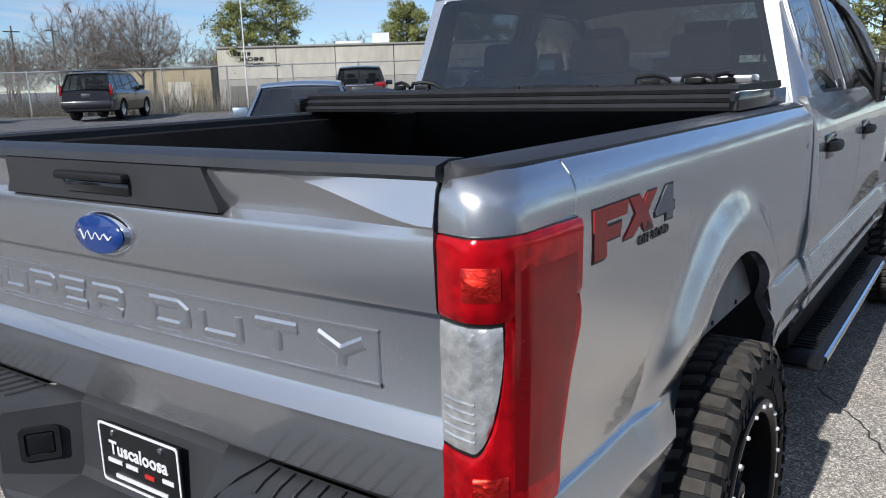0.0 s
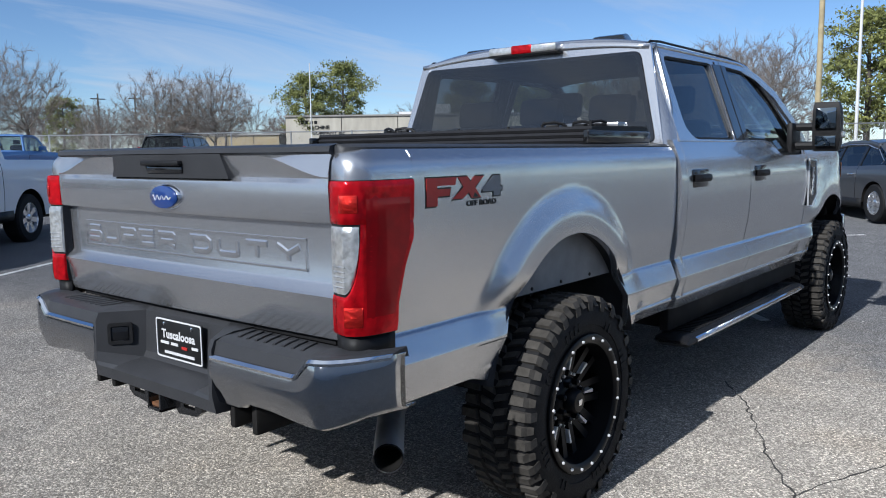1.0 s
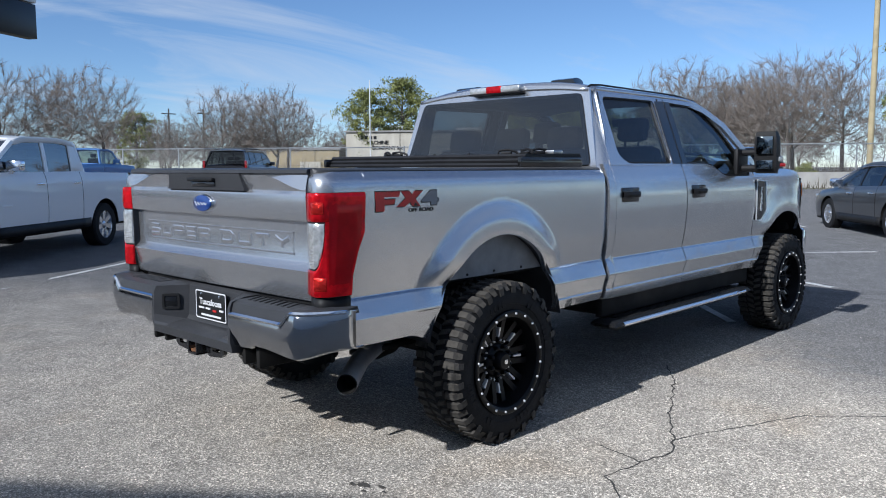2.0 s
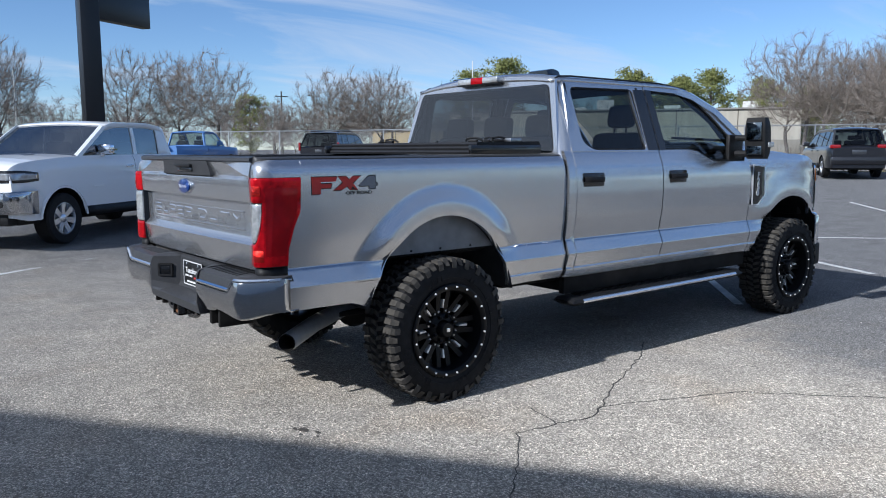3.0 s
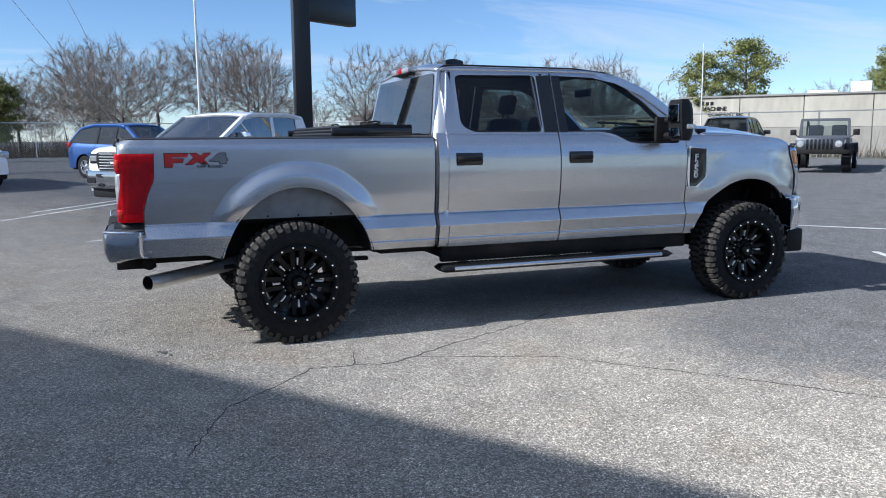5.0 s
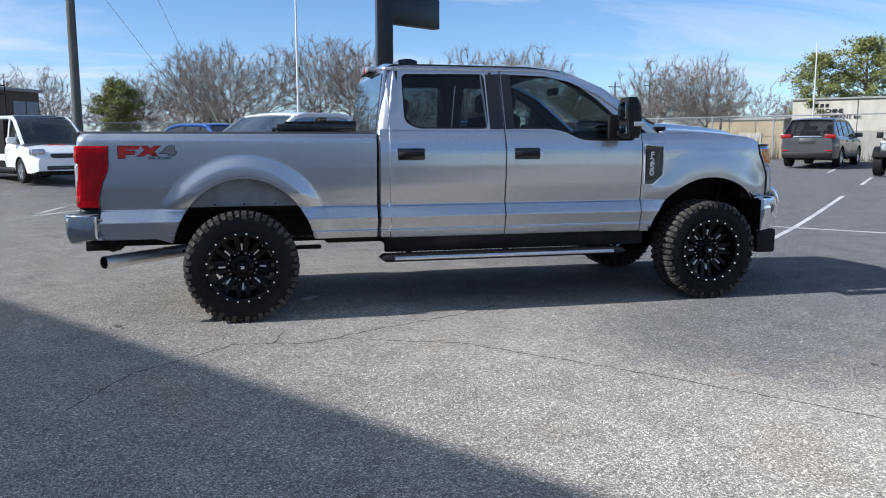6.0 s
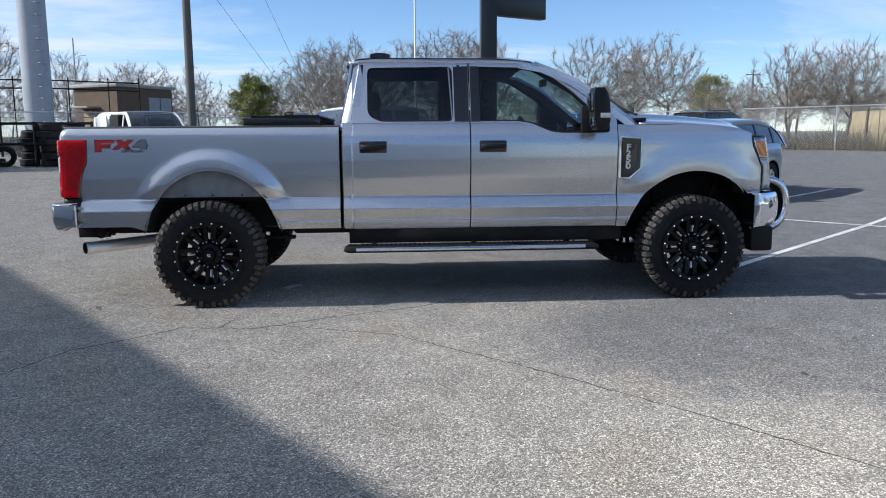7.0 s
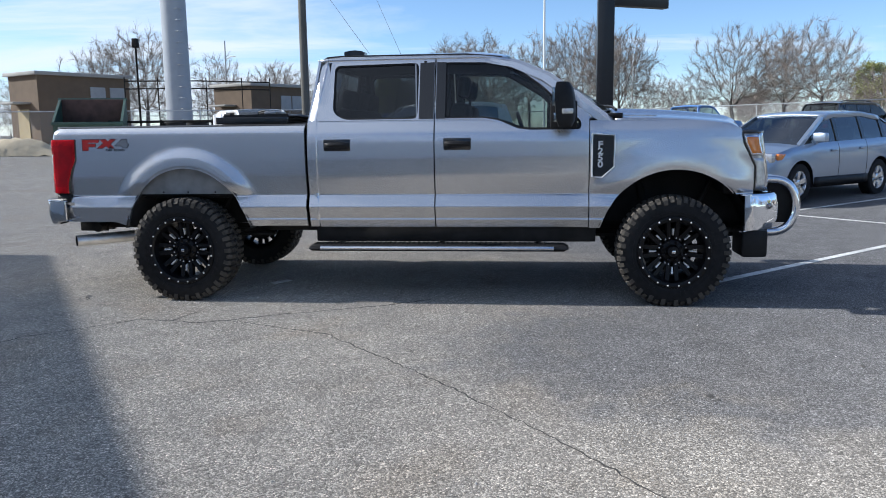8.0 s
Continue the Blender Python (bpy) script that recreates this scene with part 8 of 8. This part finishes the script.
part("column_tube", bm, M_STEELGREY, col_, angle=60)
for k in range(16):
    bm = B()
    z = 1.5 + 0.55 * k
    tube(bm, [(0.38, 0.46, z), (0.50, 0.68, z), (0.72, 0.52, z), (0.54, 0.30, z)], 0.018, 5)
    part("rung", bm, M_GALV, col_)
for x, y, h in ((-118.0, 60.0, 12.5), (-122.0, 68.5, 13.1)):
    th = pole("utility_pole", "distant wooden utility pole with a cross arm", x, y, 0.17, 0.12, h - 1.9 * sstep(1.0, 12.0, beyond_fence(x, y)), M_POLEWOOD)
    bm = B()
    box(bm, -0.10, 0.10, -1.2, 1.2, h - 0.9, h - 0.75, 0.01)
    part("cross_arm", bm, M_POLEWOOD, th)

# service frame behind the billboard column
frame_ = thing("service_gantry", "dark steel service gantry of pipes behind the column", "gantry", pose(-32.4, -18.3, gz(-32.4, -18.3)))
for z in (3.15, 3.55):
    bm = B()
    tube(bm, [(0, 0, z), (-1.5, 3.3, z + 0.03), (-3.0, 6.8, z - 0.04)], 0.032, 8)
    part("cross_pipe", bm, M_UNDER, frame_, angle=60)
for t in (0.0, 0.22, 0.55, 0.8, 1.0):
    bm = B()
    tube(bm, [(-3.0 * t, 6.8 * t, -0.2), (-3.0 * t, 6.8 * t, 3.75)], 0.03, 8)
    part("post", bm, M_UNDER, frame_, angle=60)
post_ = pole("meter_post", "thin dark post with a small box on top", -26.3, -14.4, 0.05, 0.04, 4.7, M_UNDER)
bm = B()
box(bm, -0.12, 0.12, -0.12, 0.12, 4.55, 4.95, 0.03)
part("post_box", bm, M_UNDER, post_)

# ---- yard clutter ----
dump = thing("dumpster", "dark green open steel dumpster with a pale notice", "dumpster", pose(-18.4, -12.1, gz(-18.4, -12.1) + 0.2, 0, 0, 113) @ Matrix.Diagonal((1.12, 1.0, 1.18, 1)))
bm = B()
prism(bm, [(-0.78, 0.12), (0.78, 0.12), (0.95, 0.98), (-0.82, 1.02)], lambda y, z: (-0.95, -y, z), lambda y, z: (0.95, -y, z))
part("bin_body", bm, M_GREENMETAL, dump, smooth=False)
for s in (1, -1):
    bm = B()
    prism(bm, [(0.95, 0.98), (0.95, 1.06), (-0.72, 1.72), (-0.86, 1.72), (-0.84, 1.0)], lambda y, z: (s * 0.90, -y, z), lambda y, z: (s * 0.97, -y, z))
    part("bin_side", bm, M_GREENMETAL, dump, smooth=False)
bm = B()
box(bm, -0.97, 0.97, 0.74, 0.84, 1.0, 1.72, 0.01)
part("bin_back", bm, M_RUSTDARK, dump, "rust-brown inside wall")
for rim in ((-1.0, -0.92, 0.96, 1.04), (0.78, 0.88, 1.68, 1.76)):
    bm = B()
    box(bm, -1.0, 1.0, *rim, 0.01)
    part("bin_rim", bm, M_GREENMETAL, dump)
bm = B()
box(bm, -0.35, 0.35, -0.925, -0.90, 0.45, 0.85, 0.004, pose(0, 0, 0, 0, 0, 0))
part("notice", bm, M_PLATEWHITE, dump, "pale notice")
bm = B()
box(bm, -0.20, 0.20, -0.930, -0.915, 0.50, 0.78, 0.004)
part("notice_mark", bm, M_GREENMETAL, dump)
for sx in (-0.6, 0.6):
    bm = B()
    box(bm, sx - 0.08, sx + 0.08, -0.7, 0.7, -0.15, 0.14, 0.02)
    part("skid", bm, M_GREENMETAL, dump)


def loose_tyre(x, y, z, r, w, tilt, yaw):
    bm = B()
    lathe(bm, [(-w / 2, r * 0.55), (-w / 2, r * 0.92), (-w * 0.38, r), (w * 0.38, r), (w / 2, r * 0.92), (w / 2, r * 0.55), (w * 0.3, r * 0.52), (-w * 0.3, r * 0.52)], 28)
    bm.faces.ensure_lookup_table()
    ob = part("used_tyre", bm, M_RUBBER, None, "used black tyre in a stack by the fence", angle=40)
    ob.matrix_world = pose(x, y, gz(x, y) + z, 0, tilt, yaw)
    return tagged(ob, "", "tyre", "stack of used tyres")


tyre_rng = random.Random(4)
for sx, sy, n in ((-19.9, -9.75, 6), (-20.3, -10.6, 5), (-20.9, -9.4, 6), (-21.2, -10.2, 5), (-21.6, -11.2, 4)):
    for k in range(n):
        loose_tyre(sx + tyre_rng.uniform(-0.10, 0.10), sy + tyre_rng.uniform(-0.10, 0.10), 0.13 + 0.235 * k, tyre_rng.uniform(0.33, 0.40), tyre_rng.uniform(0.20, 0.24), 90 + tyre_rng.uniform(-7, 7) * (k > 0), tyre_rng.uniform(0, 360))
loose_tyre(-19.6, -11.2, 0.35, 0.36, 0.24, 12, 20)
loose_tyre(-19.9, -11.7, 0.13, 0.36, 0.25, 90, 0)
bm = B()
rows = []
rng = random.Random(8)
for j in range(13):
    v = -1 + j / 6
    rows.append([(1.8 * u, 1.0 * v, max(-0.02, 0.62 * (1 - u * u) * (1 - v * v) + 0.05 * rng.uniform(-1, 1))) for u in [-1 + i / 8 for i in range(17)]])
grid(bm, rows)
tarp = part("tarpaulin", bm, M_TARP, None, "crumpled cream tarpaulin over a heap", angle=60)
tarp.matrix_world = pose(-23.2, -18.3, gz(-23.2, -18.3), 0, 0, 112) @ Matrix.Diagonal((1.1, 1.0, 1.15, 1))
tagged(tarp, "", "tarpaulin")

# dark pipe rail beside the tyres
rack = thing("pipe_rail", "dark steel pipe rail on posts beside the used tyres", "rail", pose(-19.2, -11.9, gz(-19.2, -11.9)))
for z in (0.75, 1.42):
    bm = B()
    tube(bm, [(0, 0, z), (-0.45, 1.7, z), (-0.9, 3.4, z)], 0.045, 8)
    part("rail", bm, M_UNDER, rack, angle=60)
for k in range(3):
    bm = B()
    tube(bm, [(-0.45 * k, 1.7 * k, -0.15), (-0.45 * k, 1.7 * k, 1.48)], 0.05, 8)
    part("post", bm, M_UNDER, rack, angle=60)

# ---- trees ----


def bare_tree(seed, width, points, twigs, fork=3.0, low=0.30):
    """A leafless tree ten metres high that grows its limbs towards points scattered in a rounded crown."""
    rs = np.random.RandomState(seed)
    goal = []
    lobes = [(rs.normal(0, 0.3 * width), rs.normal(0, 0.3 * width), rs.uniform(5.0, 7.4), rs.uniform(0.50, 0.78)) for k in range(5)] + [(0, 0, 6.2, 1.0)]
    while len(goal) < points:
        cx, cy, cz, k = lobes[rs.randint(len(lobes))]
        d = rs.normal(0, 1, 3)
        d = d / np.linalg.norm(d) * rs.uniform(0, 1) ** 0.42 * k
        q = np.array((cx + d[0] * width, cy + d[1] * width, cz + d[2] * 3.8))
        if q[2] > 10 * low + 0.35 * math.hypot(q[0], q[1]) * 0.6 and q[2] < 10:
            goal.append(q)
    goal = np.array(goal)
    node, up = [np.array((0.0, 0.0, -0.3))], [-1]
    lean = rs.normal(0, 0.03, 2)
    while node[-1][2] < fork:
        up.append(len(node) - 1)
        node.append(node[-1] + np.array((lean[0] + rs.normal(0, 0.02), lean[1] + rs.normal(0, 0.02), 0.34)))
    kids = [1] * len(node)
    near = np.full(len(goal), 1e9)
    who = np.zeros(len(goal), int)
    fresh = list(range(len(node)))
    for step in range(110):
        P = np.array([node[i] for i in fresh])
        d = np.linalg.norm(goal[:, None, :] - P[None, :, :], axis=2)
        j = d.argmin(axis=1)
        m = d[np.arange(len(goal)), j]
        hit = m < near
        near[hit], who[hit] = m[hit], np.array(fresh)[j[hit]]
        live = near > 0.42
        goal, near, who = goal[live], near[live], who[live]
        if not len(goal):
            break
        reach = near < (9.0 if step < 10 else 3.0)
        if not reach.any():
            break
        pull = {}
        for i in np.nonzero(reach)[0]:
            w = who[i]
            pull[w] = pull.get(w, 0) + (goal[i] - node[w]) / near[i]
        fresh = []
        for w, v in pull.items():
            if kids[w] > 3:
                continue
            v = v / (np.linalg.norm(v) + 1e-6)
            grown = node[w] - node[up[w]] if up[w] >= 0 else np.array((0, 0, 1.0))
            v = v + 0.55 * grown / (np.linalg.norm(grown) + 1e-6) + rs.normal(0, 0.13, 3) + 0.30 * (node[w] - np.array((0, 0, 2.2))) / (np.linalg.norm(node[w] - np.array((0, 0, 2.2))) + 0.5) + np.array((0, 0, 0.12))
            v = v / np.linalg.norm(v)
            fresh.append(len(node))
            up.append(w)
            kids[w] += 1
            kids.append(0)
            node.append(node[w] + v * 0.33)
        if not fresh:
            break
    n = len(node)
    tips = [0] * n
    for i in range(n - 1, -1, -1):
        tips[i] = max(1, tips[i])
        if up[i] >= 0:
            tips[up[i]] += tips[i]
    rad = [0.0068 * t ** 0.54 for t in tips]
    scale = 10.0 / max(p[2] for p in node)
    data = {6: ([], []), 3: ([], [])}

    def ring(c, d, r, k):
        a = Vector(d).orthogonal().normalized()
        b = Vector(d).cross(a).normalized()
        return [tuple((Vector(c) + (a * math.cos(6.2832 * q / k) + b * math.sin(6.2832 * q / k)) * r) * scale) for q in range(k)]

    for i in range(1, n):
        p, q = node[up[i]], node[i]
        d = (q - p) / (np.linalg.norm(q - p) + 1e-9)
        k = 6 if rad[i] > 0.075 else 3
        vs, fs = data[k]
        b = len(vs)
        r0 = min(rad[up[i]], rad[i] * 1.25)
        vs += ring(p, d, r0, k) + ring(q, d, rad[i], k)
        fs += [(b + j, b + (j + 1) % k, b + k + (j + 1) % k, b + k + j) for j in range(k)]
        if tips[i] <= 5:
            vs, fs = data[3]
            for j in range(twigs):
                t = Vector(d) + Vector(rs.normal(0, 0.5, 3)) + Vector((0, 0, 0.35))
                t.normalize()
                c = Vector(p).lerp(Vector(q), rs.uniform(0, 1))
                w = t.orthogonal().normalized() * 0.0085
                w.rotate(Matrix.Rotation(rs.uniform(0, 6.28), 3, t))
                b = len(vs)
                e = c + t * rs.uniform(0.3, 0.85)
                vs += [tuple((c - w) * scale), tuple((c + w) * scale), tuple((e + w * 0.3) * scale), tuple((e - w * 0.3) * scale)]
                fs.append((b, b + 1, b + 2, b + 3))
    th = thing("bare_tree", "leafless winter tree with fine grey-brown twigs", "tree", pose(0, 0, 0), "winter trees")
    for name, k, material, label in (("trunk", 6, M_BARK, ""), ("crown", 3, M_TWIG, "fine bare twigs")):
        me = bpy.data.meshes.new(name)
        me.from_pydata(*[data[k][0], [], data[k][1]])
        me.materials.append(material)
        if k == 6:
            me.shade_smooth()
        ob = new(name, me)
        ob.parent = th
        if label:
            tagged(ob, label)
    return th


def pine_tree(seed, height, dense):
    rng = random.Random(seed)
    tb, cb = B(), B()
    tube(tb, [(0, 0, -0.3), (0.05, 0, height * 0.4), (0.0, 0.1, height * 0.75), (0, 0, height * 0.97)], [height * 0.022, height * 0.018, height * 0.011, 0.02], 8)

    def clump(c, r):
        for i in range(int(66 * dense)):
            o = Vector((rng.gauss(0, 1), rng.gauss(0, 1), rng.gauss(0, 0.75)))
            o = o.normalized() * r * rng.uniform(0.25, 1.0)
            p = c + o
            a, b = Vector((rng.gauss(0, 1), rng.gauss(0, 1), rng.gauss(0, 1))).normalized(), Vector((rng.gauss(0, 1), rng.gauss(0, 1), rng.gauss(0, 1))).normalized()
            s = rng.uniform(0.08, 0.22)
            cb.faces.new([cb.verts.new(q) for q in (p - a * s, p + b * s * 0.5, p + a * s, p - b * s * 0.5)])

    n = int(26 * dense) + 12
    for i in range(n):
        u = 0.30 + 0.68 * i / (n - 1)
        z = height * u
        ang = i * 2.4 + rng.uniform(-0.4, 0.4)
        reach = height * 0.30 * (math.sin(math.pi * min(1, (u - 0.22) / 0.80)) ** 0.8) * rng.uniform(0.55, 1.1) + 0.3
        d = Vector((math.cos(ang), math.sin(ang), rng.uniform(0.05, 0.4)))
        e = Vector((0, 0, z)) + d * reach
        tube(tb, [(0, 0, z - reach * 0.12), (d.x * reach * 0.5, d.y * reach * 0.5, z + reach * 0.08), e], [height * 0.006, height * 0.004, 0.015], 5)
        for k in range(6):
            t = rng.uniform(0.40, 1.05)
            c = Vector((0, 0, z)) + d * reach * t + Vector((rng.gauss(0, 0.35), rng.gauss(0, 0.35), rng.gauss(0.1, 0.25)))
            clump(c, rng.uniform(0.55, 1.05))
    th = thing("pine_tree", "green pine tree with clumped needles", "tree", pose(0, 0, 0), "pines")
    part("trunk", tb, M_BARK, th, angle=60)
    part("crown", cb, M_NEEDLE, th, "clumps of green needles", smooth=False)
    return th


protos = [bare_tree(3, 3.9, 1300, 8), bare_tree(8, 3.0, 1100, 8, 3.6, 0.36), bare_tree(15, 4.4, 1400, 8, 2.5), bare_tree(21, 3.4, 1200, 8),
          bare_tree(33, 3.8, 420, 9), bare_tree(35, 3.2, 380, 9, 3.6), bare_tree(37, 4.3, 440, 9, 2.6)]
BARE = [(-74.2, 44.2, 9.7), (-77.4, 54.1, 10.2), (-51.2, 109.4, 10.3), (-45.8, 112.5, 10.7), (-33.0, 86.0, 11.6), (-31.6, 72.8, 10.7), (-29.1, 73.9, 10.3), (-23.6, 70.6, 10.7),
        (-95.6, -30.1, 9.8), (-107.3, -25.3, 10.4), (-91.3, -12.9, 8.8), (-76.0, -6.0, 9.5), (-84.3, -3.0, 11.3), (-110.4, 2.3, 14.3), (-110.1, 9.6, 15.8), (-91.7, 13.5, 12.8), (-89.2, 26.6, 12.2), (-79.2, 32.0, 11.4),
        (-69.6, 34.5, 6.2), (-80.8, 48.2, 9.1), (-71.6, 48.2, 10.0), (-79.2, -46.9, 11.3), (-81.8, -42.1, 13.0), (-77.9, -31.3, 9.3), (-80.1, -25.3, 8.1), (-36.0, 76.0, 12.3), (-26.0, 80.0, 12.3), (-40.0, 82.0, 12.0), (-20.5, 77.0, 11.6), (-34.0, 90.0, 12.6), (-93.7, -5.1, 12.6), (-92.8, 12.0, 13.4), (-87.9, 31.8, 11.8)]
rng = random.Random(31)
extra = []
for k in range(115):
    a = radians(rng.uniform(106, 214))
    d = rng.uniform(125, 190)
    if 119 < math.degrees(a) < 146 and d < 132:
        d += 34
    extra.append((7 + d * math.cos(a), d * math.sin(a), rng.uniform(6.5, 10.5)))
# unseen woods added on the near side of the lot, behind the shading building
for k in range(60):
    a = radians(rng.uniform(-75, 100))
    d = rng.uniform(42, 75)
    extra.append((7 + d * math.cos(a), d * math.sin(a), rng.uniform(8, 13)))
first = True
for k, (x, y, h) in enumerate(BARE + extra):
    p = protos[k % 4] if k < len(BARE) else protos[4 + k % 3]
    zb = gz(x, y)
    h += 0.55 - zb
    m = pose(x, y, zb, 0, 0, (k * 137) % 360) @ Matrix.Diagonal((h / 10, h / 10, h / 10, 1))
    if k < 4 or len(BARE) <= k < len(BARE) + 3:
        (p if k < 4 else protos[4 + k % 3]).matrix_basis = m
    else:
        q = copy_thing(p, Matrix.Identity(4))
        q.matrix_basis = m
pines = [pine_tree(2, 13.0, 0.9), pine_tree(7, 13.0, 1.3)]
PINES = [(-84.8, 73.4, 13.9), (-74.3, 97.9, 14.2), (-84.1, 80.3, 16.3), (-67.7, 99.2, 11.8), (-70.7, 105.3, 13.3), (-69.2, 111.1, 15.2), (-54.6, 101.4, 11.5), (-86.1, -14.2, 8.4), (-18.4, 61.0, 1.6), (-94.9, 43.4, 9.4), (-49.0, 104.0, 10.0), (-11.0, 66.0, 13.0), (-6.0, 67.0, 13.0)]
for k, (x, y, h) in enumerate(PINES):
    zb = gz(x, y)
    h += 0.4 - zb
    h *= 0.88
    m = pose(x, y, zb, 0, 0, (k * 77) % 360) @ Matrix.Diagonal((h / 13, h / 13, h / 13, 1))
    if k < 2:
        pines[k].matrix_basis = m
    else:
        q = copy_thing(pines[1 if k in (3, 4, 6, 7, 8, 10) else 0], Matrix.Identity(4))
        q.matrix_basis = m
# brown undergrowth in front of the woods
bm = B()
rng = random.Random(77)
for k in range(5200):
    a = radians(rng.uniform(112, 212))
    d = rng.uniform(66, 104)
    if 118 < math.degrees(a) < 150 and d > 82:
        continue
    x, y = 7 + d * math.cos(a), d * math.sin(a)
    hgt = rng.uniform(1.3, 2.7) * (0.6 + 0.8 * noise.noise(Vector((x * 0.06, y * 0.06, 0))) ** 2 * 4)
    zb = gz(x, y) - 0.05
    for j in range(7):
        lx, ly = rng.gauss(0, 0.6), rng.gauss(0, 0.6)
        w = rng.uniform(0.02, 0.06)
        ca, sa = math.cos(rng.uniform(0, 3.14)) * w, math.sin(rng.uniform(0, 3.14)) * w
        bx, by = x + rng.gauss(0, 0.5), y + rng.gauss(0, 0.5)
        v = [bm.verts.new(q) for q in ((bx - ca, by - sa, zb), (bx + ca, by + sa, zb), (bx + lx, by + ly, zb + 0.2 + hgt * rng.uniform(0.5, 1)))]
        bm.faces.new(v)
for k in range(9000):
    a = radians(rng.uniform(108, 214))
    d = rng.uniform(92, 124)
    if 120 < math.degrees(a) < 147:
        continue
    x, y = 7 + d * math.cos(a), d * math.sin(a)
    hgt = rng.uniform(2.6, 5.2) * (0.55 + 0.9 * abs(noise.noise(Vector((x * 0.05, y * 0.05, 4)))))
    zb = gz(x, y) - 0.05
    for j in range(7):
        lx, ly = rng.gauss(0, 0.7), rng.gauss(0, 0.7)
        w = rng.uniform(0.015, 0.05)
        t = rng.uniform(0, 3.14)
        ca, sa = math.cos(t) * w, math.sin(t) * w
        bx, by = x + rng.gauss(0, 0.7), y + rng.gauss(0, 0.7)
        v = [bm.verts.new(q) for q in ((bx - ca, by - sa, zb), (bx + ca, by + sa, zb), (bx + lx, by + ly, zb + 0.2 + hgt * rng.uniform(0.4, 1)))]
        bm.faces.new(v)
tagged(part("undergrowth", bm, M_BRUSH, None, "brown winter undergrowth below the trees", smooth=False), "", "undergrowth", kind="stuff")
